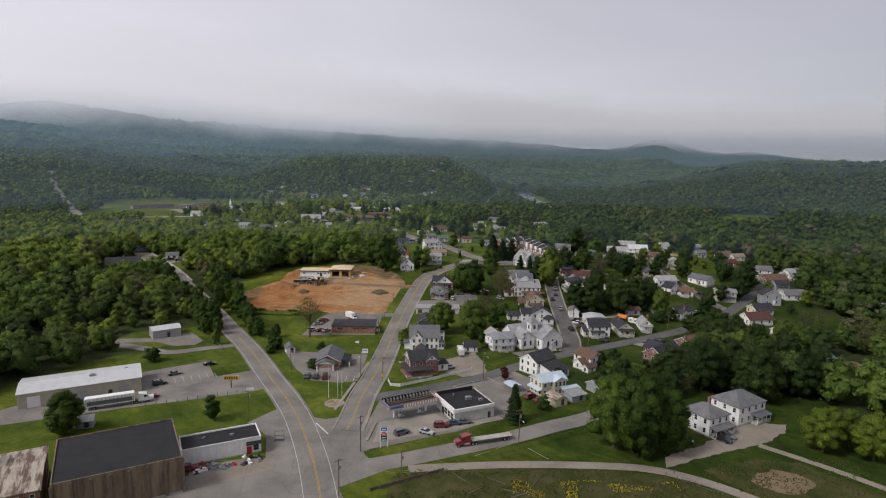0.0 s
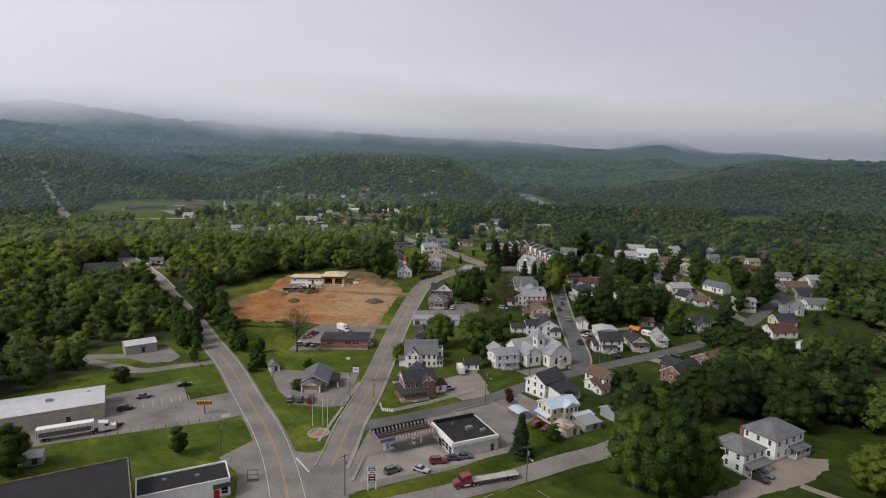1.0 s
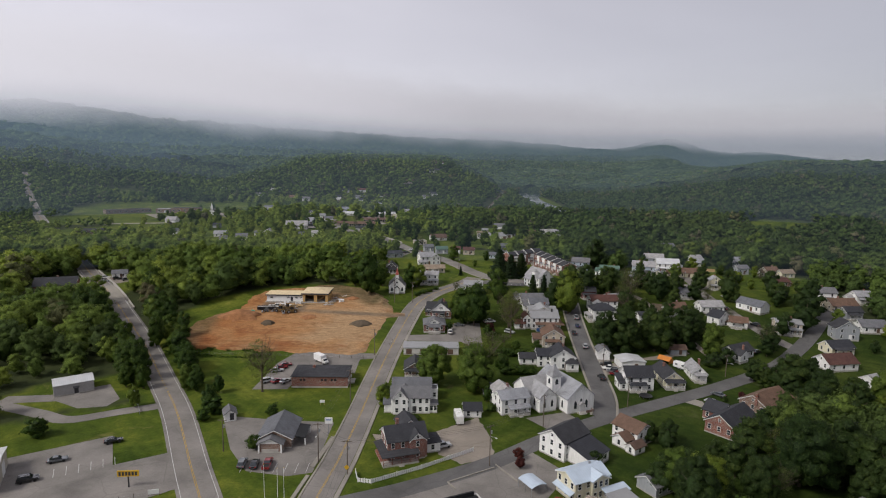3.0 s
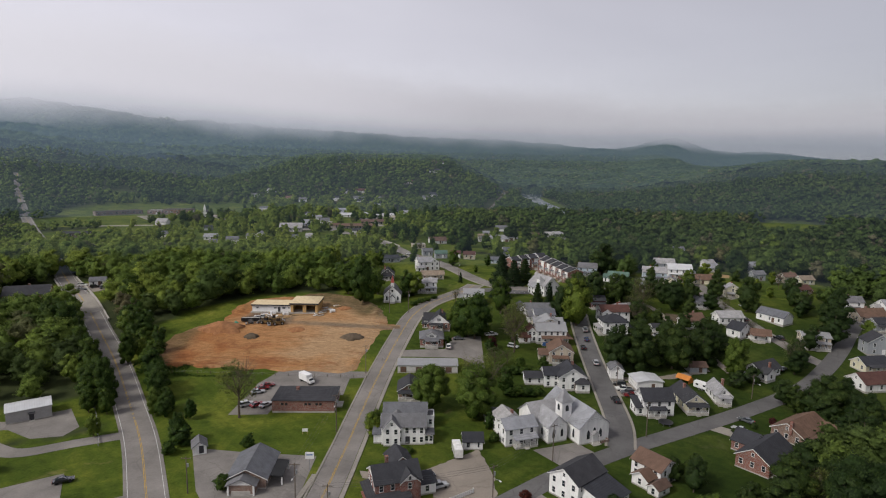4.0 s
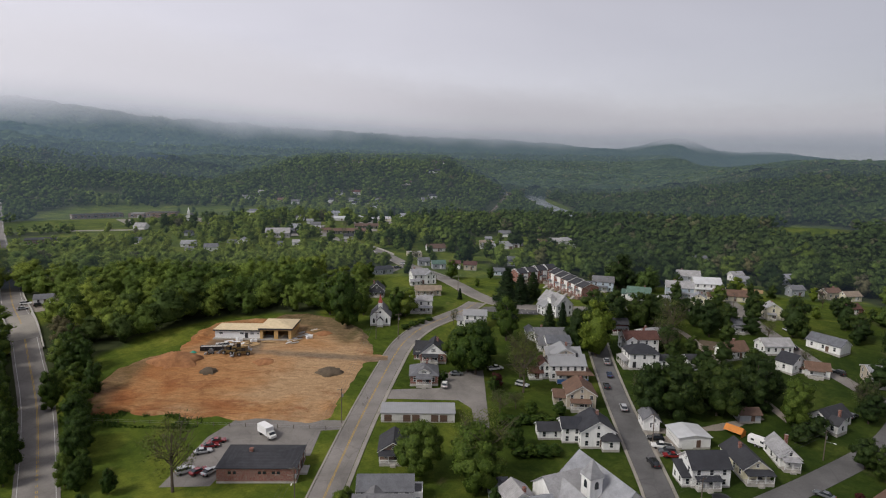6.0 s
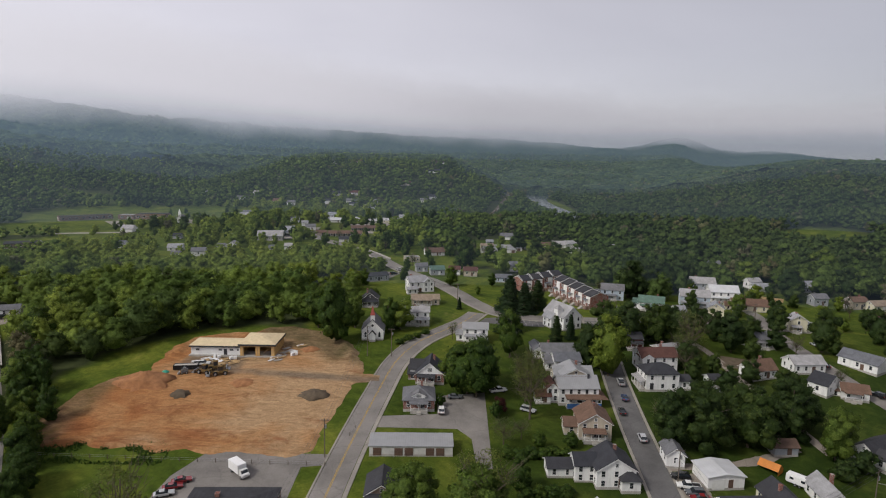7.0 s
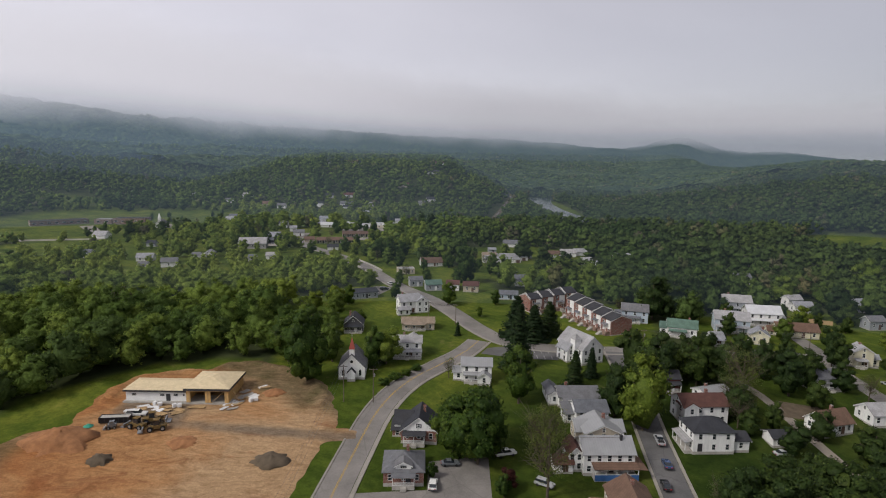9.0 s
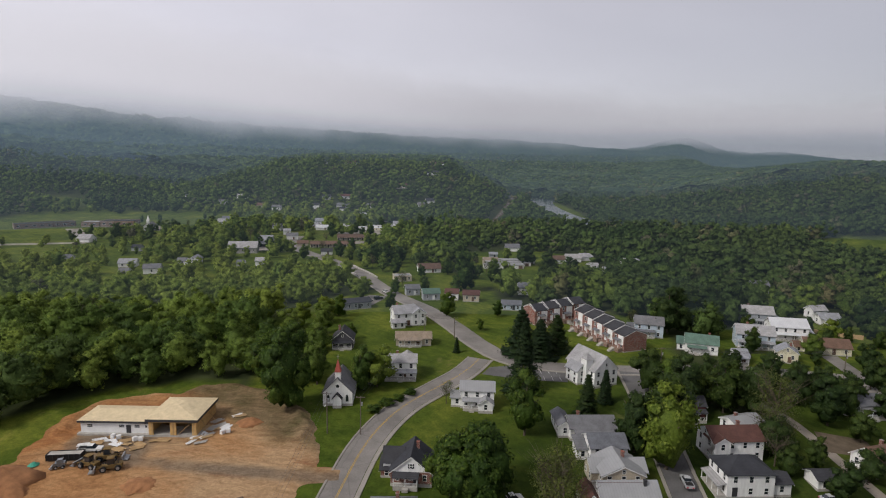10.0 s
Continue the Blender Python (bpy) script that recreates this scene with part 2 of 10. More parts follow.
def ground_material():
    m = Mat("meadow", 0.95, spec=0.1).world()
    lawn = m.ramp(m.noise(0.045, 7, 0.66, None, 0.6), (0.3, (0.027, 0.048, 0.0065)), (0.48, (0.055, 0.082, 0.0115)), (0.64, (0.105, 0.125, 0.021)), (0.78, (0.15, 0.15, 0.04)))
    patchy = m.ramp(m.noise(0.3, 6, 0.7, None, 0.5), (0.32, (0.66, 0.74, 0.68)), (0.66, (1.2, 1.14, 1.1)))
    fine = m.ramp(m.noise(1.6, 5, 0.7), (0.3, (0.7, 0.74, 0.68)), (0.7, (1.14, 1.12, 1.1)))
    lawn = m.mix(1.0, m.mix(1.0, lawn, patchy, "MULTIPLY"), fine, "MULTIPLY")
    mow = m.n.new("ShaderNodeTexWave")
    mow.wave_type, mow.bands_direction = "BANDS", "DIAGONAL"
    mow.inputs["Scale"].default_value, mow.inputs["Distortion"].default_value = 0.13, 2.5
    m.l.new(m.co, mow.inputs["Vector"])
    lawn = m.mix(0.1, lawn, mow.outputs["Color"], "MULTIPLY")
    bare = m.ramp(m.noise(0.06, 7, 0.68, None, 0.8), (0.62, (0, 0, 0)), (0.72, (1, 1, 1)))
    lawn = m.mix(m.math("MULTIPLY", bare, 0.4), lawn, (0.2, 0.15, 0.085))
    # light painted into the lawn: cloud-shaded east of the main street, sunlit west and uphill
    sep = m.n.new("ShaderNodeSeparateXYZ")
    m.l.new(m.co, sep.inputs[0])
    side = m.math("ADD", sep.outputs[0], m.math("MULTIPLY", m.math("SUBTRACT", m.noise(0.02, 4, 0.6), 0.5), 90.0))
    k = m.n.new("ShaderNodeMapRange")
    k.inputs[1].default_value, k.inputs[2].default_value = -35.0, 65.0
    m.l.new(side, k.inputs[0])
    up = m.n.new("ShaderNodeMapRange")
    up.inputs[1].default_value, up.inputs[2].default_value, up.inputs[3].default_value, up.inputs[4].default_value = 340.0, 420.0, 1.0, 0.0
    m.l.new(sep.outputs[1], up.inputs[0])
    lawn = m.mix(1.0, lawn, m.ramp(m.math("MULTIPLY", k.outputs[0], up.outputs[0]), (0.0, (1.2, 1.16, 1.0)), (1.0, (0.48, 0.55, 0.58))), "MULTIPLY")
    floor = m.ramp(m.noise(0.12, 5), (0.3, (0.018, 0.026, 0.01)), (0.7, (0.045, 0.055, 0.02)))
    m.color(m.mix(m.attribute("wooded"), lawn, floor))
    m.bump(m.noise(2.2, 4), 0.5, 0.1)
    return m.m


def rough_grass():
    m = Mat("rough_grass", 0.95, spec=0.1).world()
    c = m.ramp(m.noise(0.16, 6, 0.65), (0.3, (0.024, 0.036, 0.009)), (0.5, (0.05, 0.056, 0.017)), (0.7, (0.088, 0.075, 0.036)))
    f = m.ramp(m.noise(1.8, 4, 0.7), (0.3, (0.7, 0.7, 0.7)), (0.7, (1.1, 1.1, 1.1)))
    m.color(m.mix(1.0, c, f, "MULTIPLY"))
    m.bump(m.noise(2.5, 4), 0.6, 0.12)
    return m.m


def asphalt(name, c, patch=0.35):
    m = Mat(name, 0.85, spec=0.25).world()
    big = m.ramp(m.noise(0.09, 6, 0.62), (0.3, darker(c, 1 - patch)), (0.7, darker(c, 1 + patch * 0.6)))
    fine = m.ramp(m.noise(2.6, 5, 0.7), (0.25, (0.78, 0.78, 0.78)), (0.75, (1.1, 1.1, 1.1)))
    col = m.mix(1.0, big, fine, "MULTIPLY")
    crack = m.n.new("ShaderNodeTexVoronoi")
    crack.feature = "DISTANCE_TO_EDGE"
    crack.inputs["Scale"].default_value = 0.16
    m.l.new(m.mix(0.5, m.co, m.noise(0.6, 3)), crack.inputs["Vector"])
    line = m.ramp(crack.outputs["Distance"], (0.0, (1, 1, 1)), (0.012, (0, 0, 0)))
    m.color(m.mix(m.math("MULTIPLY", line, 0.45), col, darker(c, 0.5)))
    m.bump(m.noise(9, 3), 0.25, 0.01)
    return m.m


def dirt_material():
    """Graded clay: broad patches from red to pale tan, wheel tracks and clods."""
    m = Mat("red_clay", 0.95, spec=0.1).world()
    s = m.n.new("ShaderNodeSeparateXYZ")
    m.l.new(m.co, s.inputs[0])
    k = m.n.new("ShaderNodeMapRange")
    k.inputs[1].default_value, k.inputs[2].default_value = -125, -25
    m.l.new(s.outputs[0], k.inputs[0])
    f0 = m.math("ADD", m.math("MULTIPLY", k.outputs[0], 0.3), m.math("MULTIPLY", m.noise(0.03, 8, 0.62, None, 0.8), 0.8))
    c = m.ramp(f0, (0.34, (0.19, 0.074, 0.029)), (0.45, (0.295, 0.134, 0.052)), (0.55, (0.345, 0.192, 0.088)), (0.7, (0.365, 0.25, 0.143)))
    red = m.ramp(m.noise(0.06, 7, 0.65, m.scaled(0.5, 1.4, 1), 1.0), (0.56, (0, 0, 0)), (0.66, (1, 1, 1)))
    c = m.mix(m.math("MULTIPLY", red, 0.65), c, (0.2, 0.075, 0.03))
    straw = m.ramp(m.noise(0.14, 7, 0.68), (0.34, (0.06, 0.062, 0.025)), (0.5, (0.13, 0.105, 0.058)), (0.68, (0.2, 0.15, 0.09)))
    c = m.mix(m.attribute("dry"), c, straw)
    c = m.mix(m.attribute("gravelled"), c, (0.19, 0.148, 0.105))
    tr = m.ramp(m.noise(0.3, 7, 0.72, m.scaled(0.42, 1.0, 1), 2.2), (0.34, (0.66, 0.6, 0.55)), (0.62, (1.12, 1.1, 1.08)))
    f = m.ramp(m.noise(1.6, 6, 0.75), (0.3, (0.74, 0.73, 0.72)), (0.7, (1.1, 1.1, 1.1)))
    m.color(m.mix(1.0, m.mix(1.0, c, tr, "MULTIPLY"), f, "MULTIPLY"))
    m.bump(m.noise(0.9, 6, 0.7), 0.8, 0.35)
    return m.m


def leafy(m, col, share, grain):
    """Leaves: a rounded normal ruffled by the twigs, and some light let through."""
    twigs = m.n.new("ShaderNodeTexNoise")
    twigs.inputs["Scale"].default_value, twigs.inputs["Detail"].default_value, twigs.inputs["Roughness"].default_value = grain, 3.0, 0.7
    m.l.new(m.co, twigs.inputs["Vector"])
    col = m.mix(1.0, col, m.ramp(twigs.outputs[0], (0.36, (0.62, 0.65, 0.62)), (0.52, (1.05, 1.05, 1.0)), (0.68, (1.42, 1.38, 1.3))), "MULTIPLY")
    m.color(col)
    t = m.n.new("ShaderNodeBsdfTranslucent")
    m.l.new(col, t.inputs[0])
    even, ruffle, tidy = (m.n.new("ShaderNodeVectorMath") for _ in range(3))
    even.operation, ruffle.operation, tidy.operation = "SUBTRACT", "MULTIPLY_ADD", "NORMALIZE"
    even.inputs[1].default_value, ruffle.inputs[1].default_value = (0.5, 0.5, 0.5), (2.2, 2.2, 2.2)
    m.l.new(twigs.outputs[1], even.inputs[0])
    m.l.new(even.outputs[0], ruffle.inputs[0])
    m.l.new(m.soft_normal(), ruffle.inputs[2])
    m.l.new(ruffle.outputs[0], tidy.inputs[0])
    m.l.new(tidy.outputs[0], m.b.inputs["Normal"])
    s = m.n.new("ShaderNodeMixShader")
    s.inputs[0].default_value = share
    m.l.new(m.b.outputs[0], s.inputs[1])
    m.l.new(t.outputs[0], s.inputs[2])
    m.l.new(s.outputs[0], m.n["Material Output"].inputs[0])
    return m.m


def leaf_material(name, c1, c2, c3):
    m = Mat(name, 0.6, spec=0.15)
    tone = m.ramp(m.island(), (0.0, c1), (0.55, c2), (1.0, c3))
    tree = m.ramp(m.random(), (0.0, (0.72, 0.8, 0.75)), (0.5, (1, 1, 1)), (1.0, (1.3, 1.2, 0.88)))
    return leafy(m, m.mix(1.0, tone, tree, "MULTIPLY"), 0.38, 2.6)


def grass_material(name, c1, c2, c3):
    m = Mat(name, 0.7, spec=0.15)
    return m.color(m.ramp(m.island(), (0.0, c1), (0.55, c2), (1.0, c3))).m


def woods_material():
    """Leaf canopy of many trees: each tree has its own tone."""
    m = Mat("woodland_leaves", 0.7, spec=0.1).world()
    patch = m.ramp(m.noise(0.011, 5, 0.62), (0.3, (0.62, 0.72, 0.72)), (0.52, (1, 1, 1)), (0.72, (1.28, 1.16, 0.92)))
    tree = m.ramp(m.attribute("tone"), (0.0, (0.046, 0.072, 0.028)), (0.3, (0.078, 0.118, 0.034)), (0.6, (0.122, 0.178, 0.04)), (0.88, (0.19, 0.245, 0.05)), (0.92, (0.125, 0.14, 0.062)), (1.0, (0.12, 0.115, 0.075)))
    leaf = m.ramp(m.island(), (0.0, (0.75, 0.78, 0.76)), (1.0, (1.22, 1.2, 1.1)))
    return leafy(m, m.mix(1.0, m.mix(1.0, tree, patch, "MULTIPLY"), leaf, "MULTIPLY"), 0.36, 1.1)


def far_canopy_material():
    m = Mat("distant_forest", 0.9, spec=0.05).world()
    v = m.n.new("ShaderNodeTexVoronoi")
    v.inputs["Scale"].default_value = 0.075
    m.l.new(m.co, v.inputs["Vector"])
    sp = m.n.new("ShaderNodeSeparateColor")
    m.l.new(v.outputs["Color"], sp.inputs[0])
    tree = m.ramp(sp.outputs[0], (0.0, (0.022, 0.04, 0.026)), (0.5, (0.042, 0.066, 0.036)), (1.0, (0.075, 0.105, 0.05)))
    patch = m.ramp(m.noise(0.006, 6, 0.6), (0.3, (0.7, 0.8, 0.78)), (0.7, (1.15, 1.08, 0.95)))
    m.color(m.mix(1.0, tree, patch, "MULTIPLY"))
    m.bump(m.math("SUBTRACT", 1.0, v.outputs["Distance"]), 1.0, 7.0)
    return m.m


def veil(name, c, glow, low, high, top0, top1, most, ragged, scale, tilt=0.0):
    """Mist painted by a faint glow that thickens between two heights, thins out above and brightens towards -x."""
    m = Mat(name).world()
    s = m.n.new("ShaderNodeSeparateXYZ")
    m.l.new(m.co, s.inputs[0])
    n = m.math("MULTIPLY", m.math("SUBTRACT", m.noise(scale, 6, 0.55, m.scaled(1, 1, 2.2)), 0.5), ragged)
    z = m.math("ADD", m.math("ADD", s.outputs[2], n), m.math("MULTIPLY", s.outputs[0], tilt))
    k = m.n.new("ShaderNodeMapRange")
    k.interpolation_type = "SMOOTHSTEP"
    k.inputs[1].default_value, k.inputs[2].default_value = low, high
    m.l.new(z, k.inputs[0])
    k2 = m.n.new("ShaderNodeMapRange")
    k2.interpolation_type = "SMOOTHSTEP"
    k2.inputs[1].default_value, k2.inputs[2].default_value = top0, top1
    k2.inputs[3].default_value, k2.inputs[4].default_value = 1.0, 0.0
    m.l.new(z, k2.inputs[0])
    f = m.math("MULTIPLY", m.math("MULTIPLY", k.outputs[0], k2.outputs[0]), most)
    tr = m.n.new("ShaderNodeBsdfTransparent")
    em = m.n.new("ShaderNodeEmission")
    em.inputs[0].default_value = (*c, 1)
    # glow rises towards -x, which paints in the sunward side
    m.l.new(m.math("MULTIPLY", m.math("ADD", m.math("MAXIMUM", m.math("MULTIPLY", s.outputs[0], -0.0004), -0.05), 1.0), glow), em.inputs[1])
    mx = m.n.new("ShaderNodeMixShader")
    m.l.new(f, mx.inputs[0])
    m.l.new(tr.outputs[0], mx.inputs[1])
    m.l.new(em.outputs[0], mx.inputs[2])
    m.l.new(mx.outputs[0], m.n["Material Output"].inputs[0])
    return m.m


MEADOW = ground_material()
ROUGH = rough_grass()
SPOIL = plain("grey_brown_spoil", (0.13, 0.1, 0.068), 0.95, vary=0.4, scale=0.5)
ASPHALT = asphalt("worn_asphalt", (0.2, 0.186, 0.17))
ASPHALT_DARK = asphalt("dark_asphalt", (0.115, 0.112, 0.11))
ASPHALT_PALE = asphalt("sun_bleached_asphalt", (0.25, 0.228, 0.2))
GRAVEL = asphalt("gravel", (0.24, 0.21, 0.175), 0.25)
SIDEWALK = asphalt("sidewalk_concrete", (0.27, 0.25, 0.215), 0.25)
ROADWHITE = plain("road_line_white", (0.62, 0.62, 0.6), 0.7, vary=0.4, scale=0.8)
ROADYELLOW = plain("road_line_yellow", (0.5, 0.32, 0.05), 0.7, vary=0.35, scale=0.8)
CLAY = dirt_material()
REDCLAY = plain("dark_red_clay", (0.36, 0.17, 0.075), 0.95, vary=0.4, scale=0.6)
EARTH = asphalt("bare_earth", (0.17, 0.125, 0.078), 0.4)
LEAF = leaf_material("green_leaves", (0.026, 0.053, 0.009), (0.046, 0.084, 0.014), (0.084, 0.125, 0.022))
LEAF_LIGHT = leaf_material("fresh_leaves", (0.07, 0.112, 0.018), (0.105, 0.152, 0.026), (0.15, 0.198, 0.037))
# darker copy of LEAF, with the eastern cloud shade in its colour
LEAF_SHADED = leaf_material("shaded_green_leaves", (0.022, 0.042, 0.012), (0.035, 0.062, 0.016), (0.06, 0.09, 0.022))
LEAF_DARK = leaf_material("dark_needles", (0.014, 0.03, 0.012), (0.022, 0.044, 0.016), (0.036, 0.06, 0.02))
LEAF_OLIVE = leaf_material("sparse_olive_leaves", (0.075, 0.1, 0.03), (0.1, 0.13, 0.04), (0.14, 0.16, 0.055))
LEAF_RED = leaf_material("purple_red_leaves", (0.05, 0.014, 0.014), (0.08, 0.022, 0.02), (0.11, 0.035, 0.028))
WOODS = woods_material()
FAR = far_canopy_material()


# ---- terrain ----


def smooth(a0, b0, v):
    u = np.clip((np.asarray(v, dtype=float) - a0) / (b0 - a0), 0, 1)
    return u * u * (3 - 2 * u)


def terrain(x, y):
    """Height of the land in metres."""
    x, y = np.asarray(x, dtype=float), np.asarray(y, dtype=float)
    r = np.hypot(x, y) + 1e-6
    az = np.degrees(np.arctan2(x, y))
    town = 10 * smooth(250, 400, y)
    q = r / (1 + 0.75 * smooth(-30, 12, az))
    q = q * (1 + 0.06 * (1 - smooth(-36, -24, az)))
    mountain = np.interp(q, [0, 880, 1000, 1200, 1500, 1850, 2200, 3000], [0, 0, 6, 28, 85, 215, 320, 360])
    crest = np.interp(az, [-60, -41, -36, -34, -32, -26, -12, 0, 7, 13, 18, 24], [70, 122, 150, 164, 166, 168, 182, 180, 135, 108, 80, 0])
    mountain = np.minimum(mountain, crest + 0.02 * (mountain - crest)) * (1 - smooth(19, 24, az))
    knoll = 80 * np.exp(-((az - 20.5) / 3.0) ** 2) * smooth(2600, 3500, r) + 42 * np.exp(-((az - 27) / 4.0) ** 2) * smooth(2700, 3600, r) + 72 * smooth(2600, 3800, r) * smooth(10, 24, az)
    ridge = 62 * smooth(650, 1500, r) * smooth(14, 30, az)
    foothill = 58 * smooth(820, 1250, r) * smooth(-24, -10, az) * (1 - smooth(-1, 6, az))
    return town + np.maximum(mountain, foothill) + np.maximum(knoll, ridge)


def gz(x, y):
    return float(terrain(x, y))


def lattice(ix, iy, seed):
    v = np.sin(ix * 127.1 + iy * 311.7 + seed * 74.7) * 43758.5453
    return v - np.floor(v)


def value_noise(x, y, scale, seed=0):
    x, y = np.asarray(x) / scale, np.asarray(y) / scale
    ix, iy = np.floor(x), np.floor(y)
    fx, fy = x - ix, y - iy
    fx, fy = fx * fx * (3 - 2 * fx), fy * fy * (3 - 2 * fy)
    a0, b0 = lattice(ix, iy, seed), lattice(ix + 1, iy, seed)
    c0, d0 = lattice(ix, iy + 1, seed), lattice(ix + 1, iy + 1, seed)
    return (a0 * (1 - fx) + b0 * fx) * (1 - fy) + (c0 * (1 - fx) + d0 * fx) * fy


def mesh_from(name, verts, faces, mat=None, shade=False):
    me = bpy.data.meshes.new(name)
    me.from_pydata([tuple(v) for v in verts], [], faces)
    if mat:
        me.materials.append(mat)
    if shade:
        me.polygons.foreach_set("use_smooth", [True] * len(me.polygons))
    me.update()
    return me


def mesh_tris(name, verts, tris, mat, shade=False):
    """A large triangle mesh straight from arrays."""
    me = bpy.data.meshes.new(name)
    me.vertices.add(len(verts))
    me.vertices.foreach_set("co", np.asarray(verts, dtype=np.float32).ravel())
    me.loops.add(len(tris) * 3)
    me.loops.foreach_set("vertex_index", np.asarray(tris, dtype=np.int32).ravel())
    me.polygons.add(len(tris))
    me.polygons.foreach_set("loop_start", np.arange(0, len(tris) * 3, 3, dtype=np.int32))
    if shade:
        me.polygons.foreach_set("use_smooth", np.ones(len(tris), dtype=bool))
    me.materials.append(mat)
    me.update(calc_edges=True)
    return me


def grid_faces(nx, ny):
    return [(j * nx + i, j * nx + i + 1, (j + 1) * nx + i + 1, (j + 1) * nx + i) for j in range(ny - 1) for i in range(nx - 1)]


# clearings in the woods: x, y, half length, half width, turn in degrees
CLEAR = []


def clearing(x, y, rx, ry, turn=0.0):
    CLEAR.append((x, y, rx, ry, radians(turn)))


def cleared(x, y):
    """True where no wood grows."""
    x, y = np.asarray(x, dtype=float), np.asarray(y, dtype=float)
    out = np.zeros(x.shape, dtype=bool)
    for cx, cy, rx, ry, k in CLEAR:
        u = (x - cx) * math.cos(k) + (y - cy) * math.sin(k)
        v = -(x - cx) * math.sin(k) + (y - cy) * math.cos(k)
        out |= (u / rx) ** 2 + (v / ry) ** 2 < 1
    return out


def add_clearings():
    clearing(-10, 170, 110, 130)            # crossroads and town centre
    clearing(-80, 190, 75, 55, 28)          # yards west of the highway
    clearing(-118, 250, 26, 14, 25)         # shed yard
    clearing(-65, 315, 58, 66, 8)           # building site and lawn
    clearing(30, 300, 80, 95)               # streets east of the main street
    clearing(110, 300, 75, 70, 35)
    clearing(20, 400, 75, 62)               # upper village
    clearing(-5, 440, 62, 75)
    clearing(55, 445, 45, 40)
    clearing(150, 340, 55, 70, 0)
    clearing(165, 420, 60, 45, 10)
    clearing(-6, 540, 27, 66, 25)
    clearing(60, 560, 45, 45)
    clearing(95, 170, 45, 30, 10)
    clearing(156, 225, 20, 15, 30)
    clearing(60, 110, 120, 50)
    clearing(-325, 790, 130, 92, 8)
    clearing(-190, 350, 17, 13, 128)         # school fields
    clearing(-264, 514, 32, 12, 18)
    clearing(-110, 680, 50, 110, 18)         # far town
    clearing(-55, 770, 55, 50, 0)
    clearing(-312, 566, 38, 36, 30)          # office beside the highway
    clearing(60, 620, 50, 40)
    clearing(-188, 620, 18, 18, 0)
    clearing(-352, 690, 82, 56, 38)          # lawn below the school
    clearing(-285, 640, 34, 16, 15)
    clearing(-318, 585, 62, 26, 55)
    clearing(-184, 347, 17, 11, 20)
    clearing(-480, 935, 42, 34, 30)          # lawns above the school field
    clearing(-445, 900, 22, 16, 30)
    clearing(350, 690, 40, 62, -35)           # meadow by the river woods
    clearing(152, 1030, 30, 235, -2)         # river
    clearing(-185, 372, 22, 26, 40)
    clearing(168, 288, 36, 30)
    clearing(-176, 372, 20, 12, 128)         # verge of the highway by the bridge
    clearing(-172, 548, 24, 12, 0)


add_clearings()


def in_town(x, y):
    """The far town and the school grounds, where trees stand loosely."""
    x, y = np.asarray(x, dtype=float), np.asarray(y, dtype=float)
    return (y > np.interp(x, [-400, -330, -230, -160, -122, -100, -86, -60, -40, -20], [590, 545, 492, 494, 486, 504, 536, 532, 522, 520])) & (y < np.interp(x, [-450, -200, 0], [900, 900, 820])) & (x < -8) & (x > np.interp(y, [445, 520, 641, 855, 985], [-185, -245, -335, -440, -440]))


def build_ground():
    def axis(lo, hi, step, far, grow=1.13):
        vals = list(np.arange(lo, hi + 0.1, step))
        s, v = step, vals[-1]
        while v < far:
            s *= grow
            v += s
            vals.append(v)
        s, v = step, vals[0]
        while v > -far:
            s *= grow
            v -= s
            vals.insert(0, v)
        return np.array(vals)
    xs, ys = axis(-260, 260, 5, 4800), axis(60, 620, 5, 4800)
    gx, gy = np.meshgrid(xs, ys)
    z = terrain(gx, gy)
    verts = np.stack([gx.ravel(), gy.ravel(), z.ravel()], axis=1)
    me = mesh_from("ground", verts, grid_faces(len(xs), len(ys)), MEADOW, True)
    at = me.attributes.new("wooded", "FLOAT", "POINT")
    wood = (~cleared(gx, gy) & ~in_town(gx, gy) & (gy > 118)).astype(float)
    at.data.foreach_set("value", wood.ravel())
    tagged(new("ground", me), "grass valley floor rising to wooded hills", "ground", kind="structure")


build_ground()


def ragged(pts, amount):
    """An outline with many small steps, as earth and gravel have."""
    out = []
    for (x0, y0), (x1, y1) in zip(pts, pts[1:] + pts[:1]):
        n = max(1, int(math.hypot(x1 - x0, y1 - y0) / 0.9))
        for k in range(n):
            x, y = x0 + (x1 - x0) * k / n, y0 + (y1 - y0) * k / n
            out.append((x + amount * (float(value_noise(x, y, 1.7, 21)) + float(value_noise(x, y, 5.0, 23)) - 1.0), y + amount * (float(value_noise(x, y, 1.7, 22)) + float(value_noise(x, y, 5.0, 24)) - 1.0)))
    return out


